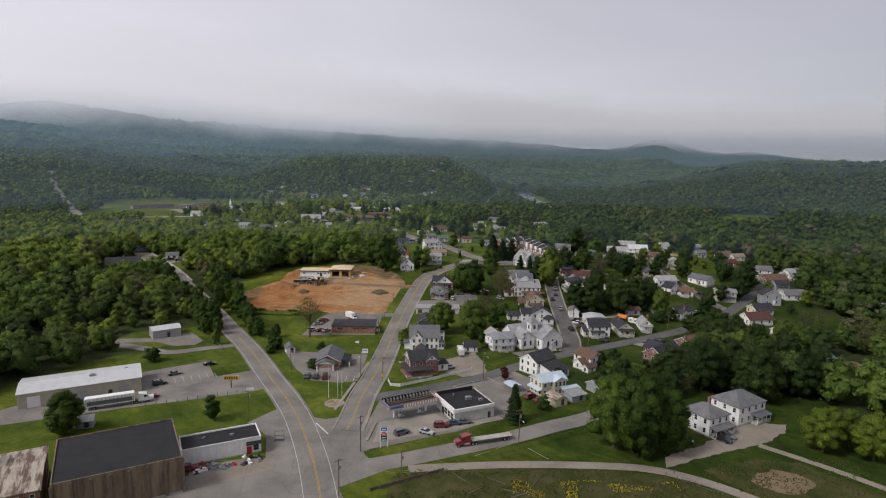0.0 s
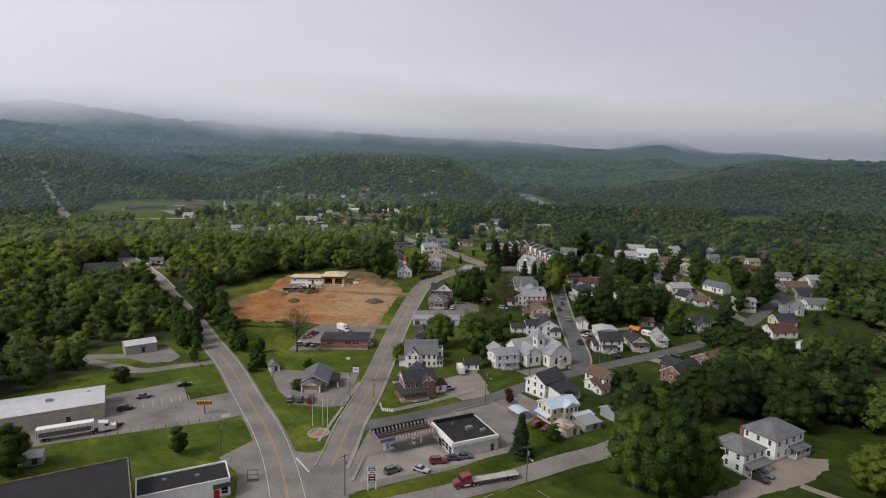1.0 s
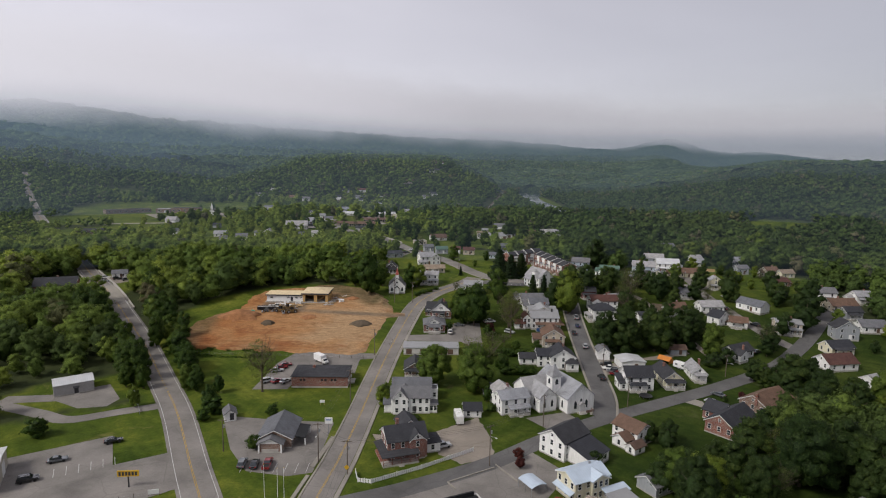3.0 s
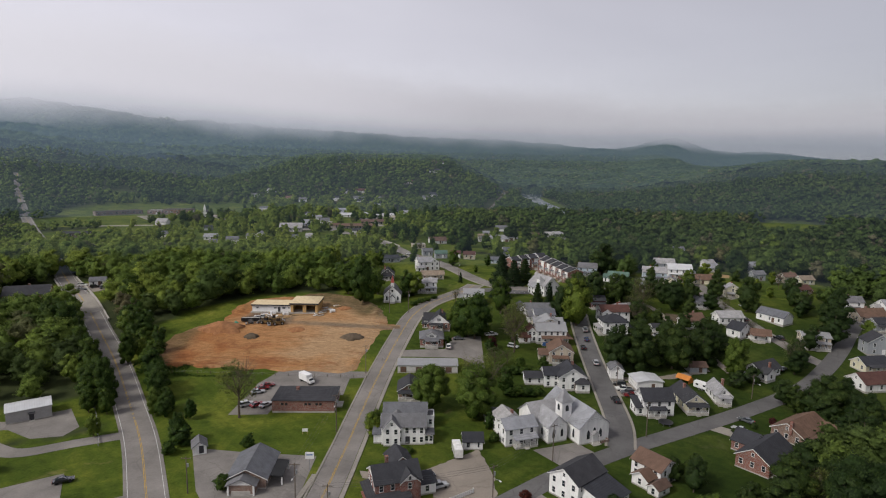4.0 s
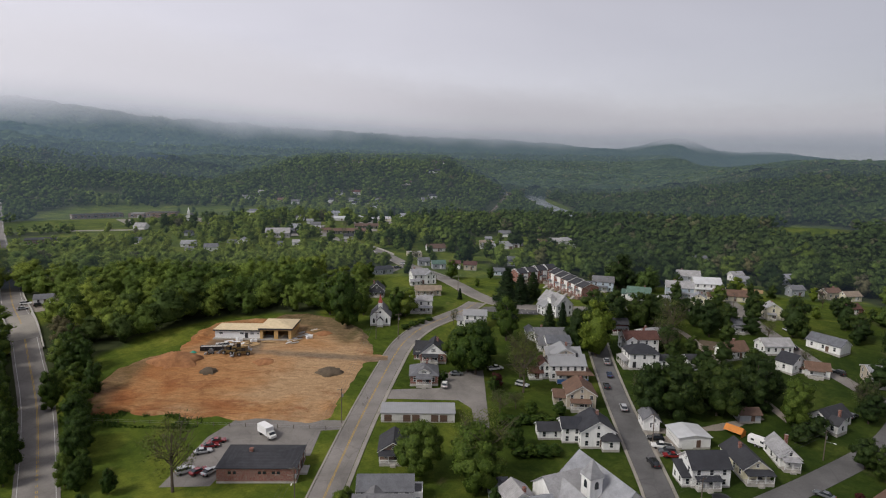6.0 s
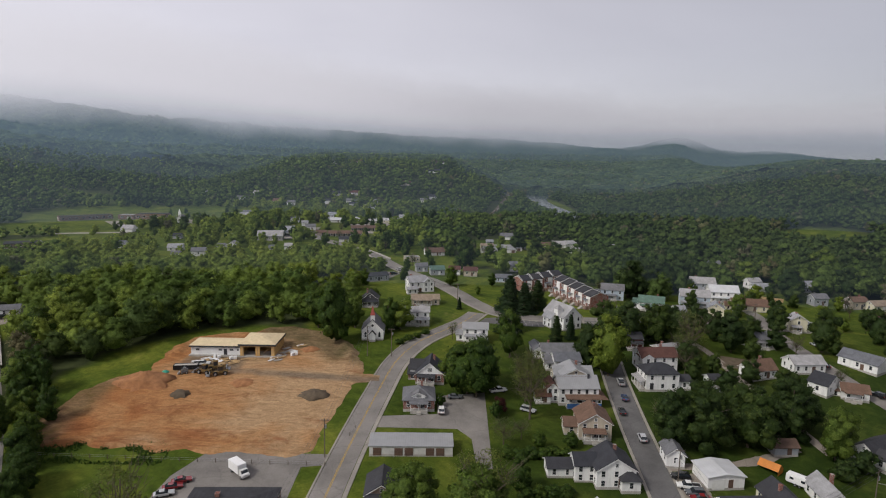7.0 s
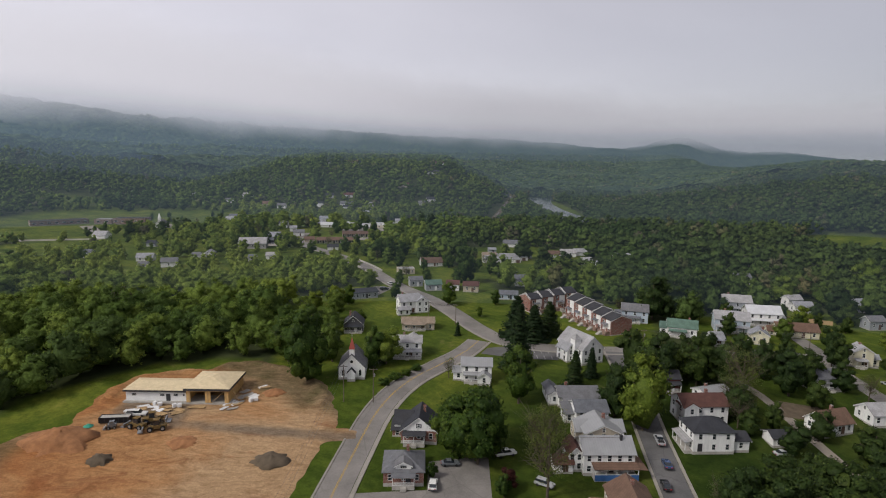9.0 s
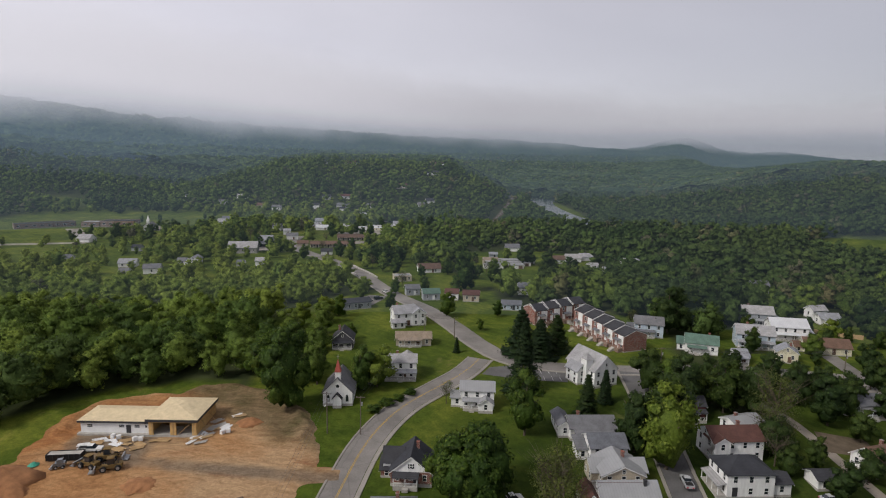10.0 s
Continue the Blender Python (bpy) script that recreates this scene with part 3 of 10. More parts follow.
def sheet(name, pts, dz, mat, label, category="pavement", step=3.0, kind="structure"):
    """A paved or bare area with a polygon outline, laid on the land."""
    if mat in (GRAVEL, ROUGH, EARTH):
        pts = ragged(list(pts), 1.6 if mat == EARTH else 0.9)
    bm = bmesh.new()
    vs = [bm.verts.new((x, y, 0)) for x, y in pts]
    bm.faces.new(vs)
    bmesh.ops.triangulate(bm, faces=bm.faces[:])
    x0, x1 = min(p[0] for p in pts), max(p[0] for p in pts)
    y0, y1 = min(p[1] for p in pts), max(p[1] for p in pts)
    for x in np.arange(x0 + step, x1, step):
        bmesh.ops.bisect_plane(bm, geom=bm.verts[:] + bm.edges[:] + bm.faces[:], plane_co=(x, 0, 0), plane_no=(1, 0, 0))
    for y in np.arange(y0 + step, y1, step):
        bmesh.ops.bisect_plane(bm, geom=bm.verts[:] + bm.edges[:] + bm.faces[:], plane_co=(0, y, 0), plane_no=(0, 1, 0))
    for v in bm.verts:
        v.co.z = gz(v.co.x, v.co.y) + dz
    me = bpy.data.meshes.new(name)
    bm.normal_update()
    if sum(f.normal.z for f in bm.faces) < 0:
        bmesh.ops.reverse_faces(bm, faces=bm.faces[:])
    bm.to_mesh(me)
    bm.free()
    me.materials.append(mat)
    return tagged(new(name, me), label, category, kind=kind)


def smooth_line(pts, step=2.5):
    """A Catmull-Rom line through plan points."""
    p = [np.array(q, dtype=float) for q in pts]
    p = [2 * p[0] - p[1]] + p + [2 * p[-1] - p[-2]]
    out = []
    for i in range(1, len(p) - 2):
        n = max(2, int(np.linalg.norm(p[i + 1] - p[i]) / step))
        for k in range(n):
            t = k / n
            out.append(0.5 * (2 * p[i] + (p[i + 1] - p[i - 1]) * t + (2 * p[i - 1] - 5 * p[i] + 4 * p[i + 1] - p[i + 2]) * t * t
                              + (3 * p[i] - p[i - 1] - 3 * p[i + 1] + p[i + 2]) * t ** 3))
    out.append(p[-2])
    return np.array(out)


def ribbon(line, off, width, dz, thick=0.0):
    """Vertices and faces of a band along a line, at a sideways offset."""
    d = np.gradient(line, axis=0)
    n = np.stack([d[:, 1], -d[:, 0]], axis=1) / np.linalg.norm(d, axis=1)[:, None]
    verts, faces = [], []
    for q, m in zip(line, n):
        for o in (off - width / 2, off + width / 2):
            x, y = q + m * o
            verts.append((x, y, gz(x, y) + dz))
        if thick:
            for o in (off - width / 2, off + width / 2):
                x, y = q + m * o
                verts.append((x, y, gz(x, y) + dz - thick))
    k = 4 if thick else 2
    for i in range(len(line) - 1):
        b0, b1 = i * k, (i + 1) * k
        faces.append((b0, b0 + 1, b1 + 1, b1))
        if thick:
            faces.append((b0 + 2, b0, b1, b1 + 2))
            faces.append((b0 + 1, b0 + 3, b1 + 3, b1 + 1))
    return verts, faces


ROAD_LINES = []


def road(name, pts, width, dz, mat, label, yellow=False, edges=0.0, walks=()):
    line = smooth_line(pts)
    ROAD_LINES.append((line, width))
    ob = tagged(new(name, mesh_from(name, *ribbon(line, 0, width, dz), mat)), label, "road", kind="structure")
    def sub(nm, off, w, h, m, th=0.0):
        o = new(nm, mesh_from(nm, *ribbon(line, off, w, h, th), m))
        o.parent = ob
    if yellow:
        sub("centre_line", -0.16, 0.13, dz + 0.012, ROADYELLOW)
        sub("centre_line", 0.16, 0.13, dz + 0.012, ROADYELLOW)
    if edges:
        sub("edge_line", -edges, 0.14, dz + 0.012, ROADWHITE)
        sub("edge_line", edges, 0.14, dz + 0.012, ROADWHITE)
    for off, w in walks:
        s = tagged(new("pavement", mesh_from("pavement", *ribbon(line, off, w, 0.2, 0.3), SIDEWALK)), "pale concrete sidewalk with raised kerb", "pavement", kind="structure")
    return ob


road("highway", [(-7, -160), (-9, -40), (-13, 40), (-20, 96), (-26, 122), (-31, 139), (-36, 153), (-43, 170), (-51, 186), (-62, 205), (-79, 235), (-94, 258), (-119, 294), (-144, 326), (-171, 360), (-197, 390), (-240, 445), (-300, 520), (-396, 641), (-560, 855), (-655, 985)],
     9.6, 0.10, ASPHALT, "grey two-lane highway with double yellow line", True, 3.9)
road("main_street", [(-27.5, 164), (-27, 172), (-26.5, 190), (-24.5, 210), (-23, 236), (-21.8, 264), (-19.5, 293), (-15.5, 325), (-11.5, 349), (-4.5, 367), (6, 382), (14, 394), (20, 408)],
     7.6, 0.14, ASPHALT, "worn asphalt main street with yellow centre line", True, 0.0, ((4.5, 1.1), (-4.2, 0.5)))
road("upper_street", [(160, 392), (112, 402), (72, 400), (49, 401), (32, 407), (21, 424), (10, 451), (-3, 478), (-22, 508), (-45, 557), (-71, 600), (-100, 638), (-119, 680), (-125, 720)],
     8.5, 0.09, ASPHALT, "worn grey village street curving uphill", False, 0.0, ((-4.9, 1.0),))
road("cross_street", [(-24, 188), (-15, 192), (-4, 197.5), (15, 209), (33, 224), (52, 237.5), (76, 251.5), (103, 267), (130, 284), (150, 302), (168, 321), (188, 344), (214, 370)],
     6.2, 0.07, ASPHALT_DARK, "grey asphalt side street", False, 0.0, ())
road("side_street", [(54, 240), (58, 256), (60, 280), (61.8, 310), (64.2, 338), (67, 362), (70, 398)],
     7.0, 0.12, ASPHALT_DARK, "dark asphalt residential street with kerbs", False, 0.0, ((4.0, 0.8), (-4.0, 0.8)))
road("side_street", [(152.5, 302), (149, 311), (146, 326), (144, 345), (143, 366), (143.5, 384), (147, 400), (150, 420)],
     6.0, 0.05, ASPHALT, "grey residential street")
road("alley", [(111, 296), (109, 318), (107.4, 339), (105.4, 366), (99, 381), (92, 398)], 3.0, 0.06, GRAVEL, "gravel alley with grass between wheel tracks")
road("service_road", [(-27, 141), (-14, 146), (3, 153.5), (20, 161.5), (34, 169.5), (50, 178.5), (62, 192), (70, 204)], 7.2, 0.06, ASPHALT, "worn asphalt service road")
road("gravel_drive", [(-8, 143), (3, 144.5), (20, 146.2), (42, 146.5), (56, 145), (68, 139), (78, 130), (90, 116)], 3.6, 0.11, GRAVEL, "pale gravel driveway")
road("farm_track", [(92, 160), (103, 149), (113, 137), (125, 120)], 2.6, 0.05, GRAVEL, "rutted dirt track through grass")
road("shed_drive", [(-84, 243), (-98, 236), (-110, 230), (-122, 234), (-140, 240)], 5.0, 0.05, ASPHALT, "narrow asphalt drive to the shed")

def railway():
    """A single track on dark ballast: bed, sleepers and rails."""
    line = smooth_line([(48, 815), (58, 880), (72, 960), (96, 1120), (112, 1235), (118, 1300)], 8.0)
    ROAD_LINES.append((line, 14))
    bed = tagged(new("railway", mesh_from("railway", *ribbon(line, 0, 6.0, 0.5, 0.8), SPOIL)), "single railway track on dark ballast through the woods", "railway", kind="structure")
    for off in (-0.72, 0.72):
        o = new("rail", mesh_from("rail", *ribbon(line, off, 0.12, 0.68, 0.16), STEEL))
        o.parent = bed


railway()

# lots
sheet("junction", [(-44, 170), (-38.5, 172.5), (-35, 171.3), (-31.5, 173), (-29, 180), (-20, 172), (-20, 153), (-12, 149), (-12, 143.5), (-24, 134), (-32, 139)], 0.045, ASPHALT, "wide worn asphalt junction")
sheet("parking_lot", [(-112, 206), (-91, 220.5), (-82, 204.5), (-70, 212), (-60, 195), (-66, 190), (-97, 177.5), (-135, 160), (-140, 168)], 0.07, ASPHALT, "asphalt parking lot beside the long warehouse")
sheet("yard", [(-39, 165), (-52, 178), (-58, 168), (-50, 160), (-46, 146), (-70, 134), (-62, 110), (-20, 100), (-22, 128)], 0.05, ASPHALT, "worn asphalt yard by the crossroads")
sheet("yard", [(-64, 140.6), (-52, 146.5), (-44, 147.5), (-43, 141), (-60, 131)], 0.08, GRAVEL, "gravel storage yard littered with scrap")
sheet("parking_lot", [(-65, 235), (-48, 233), (-30, 232), (-30, 203), (-36, 201), (-47, 203), (-55, 214)], 0.06, ASPHALT, "asphalt parking lot round the small bank")
sheet("forecourt", [(-22, 152), (-22, 170), (-20, 188), (-6, 193), (14, 205), (28, 216), (36, 205), (24, 187), (23, 177), (5, 165), (-14, 155.5)], 0.05, ASPHALT, "asphalt and concrete filling station forecourt")
sheet("forecourt_slab", [(-19, 157), (-18.5, 170), (-2, 177), (4, 171), (20, 177), (20, 174), (2, 165)], 0.085, SIDEWALK, "stained concrete forecourt slab")
sheet("parking_lot", [(-63, 256), (-61, 280), (-56, 291), (-24, 291), (-24, 286), (-30, 285), (-30, 272), (-49, 271), (-51, 257)], 0.05, ASPHALT, "asphalt lot behind the brick building")
sheet("parking_lot", [(-14, 305), (-14, 311), (-6, 312), (4, 313), (4, 324), (19, 327), (19, 286), (15, 286), (14, 300), (10, 305)], 0.05, ASPHALT, "asphalt lot in front of the garages")
sheet("driveway", [(-17, 225), (-2, 224), (2, 228), (14, 238), (17, 222), (17, 213), (8, 209), (2, 214), (0, 220), (-16, 222)], 0.05, GRAVEL, "gravel driveway between two houses")
sheet("parking_lot", [(29, 238), (42, 243), (49, 233), (39, 224.5)], 0.05, ASPHALT, "small gravel-grey lot before the church")
sheet("parking_lot", [(20, 393), (23, 399.5), (31, 402), (48, 398), (47.5, 388), (34, 389)], 0.05, ASPHALT_DARK, "dark asphalt parking lot with faint lines")
sheet("parking_lot", [(-44, 476), (-28, 482), (-22, 500), (-32, 502), (-46, 486)], 0.05, ASPHALT, "asphalt lot by the low grey building")
sheet("yard", [(60, 146), (68, 150), (80, 155), (92, 160), (104, 168), (108, 174), (98, 176), (86, 168), (76, 160), (62, 152)], 0.07, GRAVEL, "gravel yard before the white houses")
sheet("yard", [(-113, 258), (-103, 246), (-104, 240), (-112, 238), (-122, 243), (-140, 240), (-140, 246), (-127, 248)], 0.045, ASPHALT, "asphalt apron round the metal shed")
sheet("rough_field", [(-12, 139), (2, 142), (20, 144), (42, 144.3), (56, 142.5), (68, 136), (86, 116), (70, 100), (-12, 110)], 0.03, ROUGH, "rough field of dry grass with yellow flowers", "field")
sheet("bare_patch", [(80, 142), (84, 144.5), (89, 145.5), (94, 144), (96, 140), (92, 136.5), (88, 135), (83, 136), (80, 138)], 0.05, EARTH, "bare sandy patch in the grass", "soil")
sheet("rough_field", [(70, 146), (88, 152), (98, 150), (110, 134), (104, 120), (84, 126), (74, 138)], 0.035, ROUGH, "rough dry grass beside the track", "field")


SITE = [(-107, 292), (-112, 305), (-110, 320), (-104, 333), (-96.5, 338), (-96, 348), (-96, 358), (-93, 366), (-84, 371), (-72, 373.5), (-66, 379), (-56, 381), (-41, 377), (-31, 364), (-22.5, 348), (-21, 339.5), (-14, 338.5), (-14, 332), (-22, 330), (-23.5, 325), (-25, 311), (-30, 293), (-34, 288), (-57, 290.5), (-80, 291)]


def inside_by(gx, gy, pts):
    """Distance to a polygon's outline, positive inside."""
    near = np.full(gx.shape, 1e9)
    odd = np.zeros(gx.shape, dtype=bool)
    for (x0, y0), (x1, y1) in zip(pts, pts[1:] + pts[:1]):
        dx, dy = x1 - x0, y1 - y0
        t = np.clip(((gx - x0) * dx + (gy - y0) * dy) / (dx * dx + dy * dy), 0, 1)
        near = np.minimum(near, np.hypot(gx - x0 - t * dx, gy - y0 - t * dy))
        if dy:
            odd ^= ((y0 > gy) != (y1 > gy)) & (gx < dx * (gy - y0) / dy + x0)
    return np.where(odd, near, -near)


def build_site():
    """Clay building site: graded soil with ruts, spoil heaps and banks."""
    nx, ny = 130, 116
    xs, ys = np.linspace(-118, -12, nx), np.linspace(283, 385, ny)
    gx, gy = np.meshgrid(xs, ys)
    edge = inside_by(gx, gy, SITE) + 3.0 * (value_noise(gx, gy, 7, 3) - 0.5) + 1.2 * (value_noise(gx, gy, 2.5, 4) - 0.5)
    dome = smooth(-0.5, 3.0, edge)
    h = 0.5 * dome - 0.2 + (0.2 * (value_noise(gx, gy, 5, 1) - 0.5) + 0.16 * (value_noise(gx, gy, 1.6, 2) - 0.5)) * dome
    # cut bank along the back, windrow along the front
    back = np.exp(-((edge - 3.0) / 1.6) ** 2) * (gy > 350)
    front = np.exp(-((edge - 2.0) / 1.2) ** 2) * (gy < 300) * (0.4 + value_noise(gx, gy, 3, 6))
    h = h + 0.9 * back + 0.6 * front
    z = terrain(gx, gy) + h
    keep = (edge > -0.8).ravel()
    faces = [f for f in grid_faces(nx, ny) if all(keep[i] for i in f)]
    verts = np.stack([gx.ravel(), gy.ravel(), z.ravel()], axis=1)
    me = mesh_from("building_site", verts, faces, CLAY, True)
    dry = smooth(-5, 6, 0.55 * (gx + 47) + 0.85 * (gy - 357) + 8 * (value_noise(gx, gy, 6, 8) - 0.5)) * 0.9
    dry = np.maximum(dry, (1 - smooth(-106, -92, gx + 9 * (value_noise(gx, gy, 8, 18) - 0.5))) * 0.75)
    lane = np.exp(-((gy - 338.0 + 0.09 * (gx + 66)) / 2.4) ** 4) * smooth(-74, -66, gx) * 0.85
    apron = smooth(-88, -84, gx) * (1 - smooth(-68, -62, gx)) * smooth(335.5, 338, gy) * (1 - smooth(349, 351, gy))
    lane = np.clip(np.maximum(lane, apron) + 0.5 * (value_noise(gx, gy, 3, 15) - 0.5) * (lane + apron > 0.05), 0, 1)
    for key, val in (("dry", dry), ("gravelled", lane)):
        me.attributes.new(key, "FLOAT", "POINT").data.foreach_set("value", val.ravel())
    ob = new("building_site", me)
    tagged(ob, "orange clay building site with spoil heaps and tyre ruts", "soil", kind="structure")


build_site()


def mound(x, y, r, h, mat, label, seed):
    """A loose conical heap with a ragged foot."""
    g = np.random.default_rng(seed)
    verts, faces, n = [], [], 22
    rings = ((1.0, -0.4), (0.86, 0.16), (0.6, 0.55), (0.3, 0.86), (0.1, 1.0))
    for k, (f0, z0) in enumerate(rings):
        for i in range(n):
            a0 = i * math.tau / n
            rr = r * f0 * (0.74 + 0.52 * g.random())
            verts.append((rr * math.cos(a0) * 1.25, rr * math.sin(a0), h * z0 + 0.3 * h * (g.random() - 0.5)))
    for k in range(len(rings) - 1):
        for i in range(n):
            j = (i + 1) % n
            faces.append((k * n + i, k * n + j, (k + 1) * n + j, (k + 1) * n + i))
    faces.append(tuple(range((len(rings) - 1) * n, len(rings) * n)))
    ob = new("mound", mesh_from("mound", verts, faces, mat, True))
    ob.matrix_basis = pose(x, y, gz(x, y) + 0.3)
    tagged(ob, label, "mound", "heaps on the building site")


mound(-35, 322.5, 3.9, 1.7, SPOIL, "grey-brown heap of spoil on the clay", 1)
mound(-77, 320.8, 2.8, 1.5, SPOIL, "low brown heap of spoil on the clay", 2)
mound(-92, 329, 7.5, 3.0, REDCLAY, "broad red clay heap at the site edge", 3)
mound(-60.2, 329.6, 3.4, 0.9, REDCLAY, "low dark red clay heap", 4)
mound(-44.5, 357, 3.0, 1.0, REDCLAY, "low red clay heap beside the new building", 5)
water_m = Mat("river_water", 0.2, 0.0, 0.35)
water_m.color((0.07, 0.085, 0.085))
water_m.bump(water_m.noise(0.5, 4), 0.15, 0.05)
river_line = smooth_line([(168, 850), (152, 925), (146, 1000), (146, 1090), (152, 1170), (168, 1262)], 12)
rv, rf = ribbon(river_line, 0, 40, 0.0)
rv = [(x, y, gz(x, y) + 0.8) for x, y, z in rv]
tagged(new("river", mesh_from("river", rv, rf, water_m.m)), "grey river between wooded banks", "water", kind="structure")


# ---- distance: forested hills, mist ----
def polar_sheet(name, r, az, height, mat, shade=True):
    rr, aa = np.meshgrid(r, np.radians(az))
    x, y = rr * np.sin(aa), rr * np.cos(aa)
    verts = np.stack([x.ravel(), y.ravel(), height(x, y).ravel()], axis=1)
    return new(name, mesh_from(name, verts, grid_faces(len(r), len(az)), mat, shade))


def canopy_height(x, y):
    k = 7.0 * value_noise(x, y, 11, 7) + 5.0 * value_noise(x, y, 23, 8) + 9.0 * value_noise(x, y, 70, 9)
    clear = cleared(x, y)
    return terrain(x, y) + np.where(clear, -6.0, k + 3.0)


radii = np.concatenate([np.arange(1380, 2000, 6.5), np.arange(2000, 2400, 9.0), np.arange(2400, 4700, 22.0)])
ob = polar_sheet("distant_forest", radii, np.arange(-50, 50, 0.28), canopy_height, FAR)
tagged(ob, "dense green forest covering the far hills", "forest", kind="stuff")

CLOUD = veil("low_cloud", (0.6, 0.59, 0.625), 0.9, 114, 184, 240, 400, 0.88, 76, 0.0035, 0.004)
# haze and mist sheets glow by themselves to paint the pale distant air
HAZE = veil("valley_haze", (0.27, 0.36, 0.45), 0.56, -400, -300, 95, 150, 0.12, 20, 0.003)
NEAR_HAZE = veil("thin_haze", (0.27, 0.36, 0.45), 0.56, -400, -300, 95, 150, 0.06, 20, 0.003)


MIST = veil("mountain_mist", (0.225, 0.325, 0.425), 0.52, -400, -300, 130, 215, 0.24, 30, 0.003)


def curtain(name, base, grow, top, mat, label, swing=0.6):
    az = np.arange(-75, 75.1, 0.5)
    r = base * (1 + grow * smooth(-30, 12, az)) * (1 + swing * grow * smooth(11, 18, az))
    verts, faces = [], []
    for i, (k, d) in enumerate(zip(np.radians(az), r)):
        verts += [(d * math.sin(k), d * math.cos(k), -20), (d * math.sin(k), d * math.cos(k), top)]
        if i:
            faces.append((2 * i - 2, 2 * i, 2 * i + 1, 2 * i - 1))
    ob = new(name, mesh_from(name, verts, faces, mat, True))
    ob.visible_shadow = False
    tagged(ob, label, "cloud", kind="structure")


for d in (1480, 1650):
    curtain("low_cloud", d, 0.75, 700, CLOUD, "low grey cloud hiding the mountain top", 0.3)
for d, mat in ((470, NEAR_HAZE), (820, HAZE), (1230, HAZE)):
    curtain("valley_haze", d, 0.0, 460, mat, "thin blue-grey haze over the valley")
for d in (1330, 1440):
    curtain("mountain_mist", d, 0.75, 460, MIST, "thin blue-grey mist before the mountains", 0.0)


# ---- building kit ----


def part(name, vf, mat, parent, label="", m=None, shade=False):
    """One mesh object under a thing or a part. vf: (verts, faces), a bmesh or a ready mesh."""
    if isinstance(vf, tuple):
        me = mesh_from(name, vf[0], vf[1], mat, shade)
    elif isinstance(vf, bmesh.types.BMesh):
        me = bpy.data.meshes.new(name)
        vf.to_mesh(me)
        vf.free()
        me.materials.append(mat)
    else:
        me = vf
    ob = new(name, me)
    ob.parent = parent
    if m is not None:
        ob.matrix_basis = m
    if label:
        ob["label"] = label
    return ob


def thing(name, x, y, rot, label, category, group="", z=None, kind=""):
    ob = new(name)
    ob.matrix_basis = pose(x, y, gz(x, y) if z is None else z, 0, 0, rot)
    FOOT.append((x, y))
    return tagged(ob, label, category, group, kind)


FOOT = []
MASK = []   # rectangles that trees keep off: x, y, half x, half y, turn


def box(x0, x1, y0, y1, z0, z1):
    v = [(x0, y0, z0), (x1, y0, z0), (x1, y1, z0), (x0, y1, z0), (x0, y0, z1), (x1, y0, z1), (x1, y1, z1), (x0, y1, z1)]
    return v, [(0, 3, 2, 1), (4, 5, 6, 7), (0, 1, 5, 4), (1, 2, 6, 5), (2, 3, 7, 6), (3, 0, 4, 7)]


def join(*parts):
    verts, faces = [], []
    for v, f in parts:
        k = len(verts)
        verts += v
        faces += [tuple(i + k for i in q) for q in f]
    return verts, faces


def moved(vf, m):
    return [tuple(m @ Vector(v)) for v in vf[0]], vf[1]


def tube(p, q, r, r2=None, n=7):
    """A tapered rod from p to q."""
    p, q = Vector(p), Vector(q)
    d = (q - p).normalized()
    s = d.orthogonal().normalized()
    t = d.cross(s)
    r2 = r if r2 is None else r2
    v = [tuple(p + (s * math.cos(k) + t * math.sin(k)) * r) for k in (i * math.tau / n for i in range(n))]
    v += [tuple(q + (s * math.cos(k) + t * math.sin(k)) * r2) for k in (i * math.tau / n for i in range(n))]
    f = [(i, (i + 1) % n, n + (i + 1) % n, n + i) for i in range(n)] + [tuple(range(n - 1, -1, -1)), tuple(range(n, 2 * n))]
    return v, f


def slab(quad, th):
    """A plate of thickness th below a planar polygon."""
    q = [Vector(p) for p in quad]
    nrm = (q[1] - q[0]).cross(q[-1] - q[0]).normalized()
    if nrm.z < 0:
        q.reverse()
        nrm = -nrm
    n = len(q)
    v = [tuple(p) for p in q] + [tuple(p - nrm * th) for p in q]
    f = [tuple(range(n)), tuple(range(2 * n - 1, n - 1, -1))] + [(i, n + i, n + (i + 1) % n, (i + 1) % n) for i in range(n)]
    return v, f


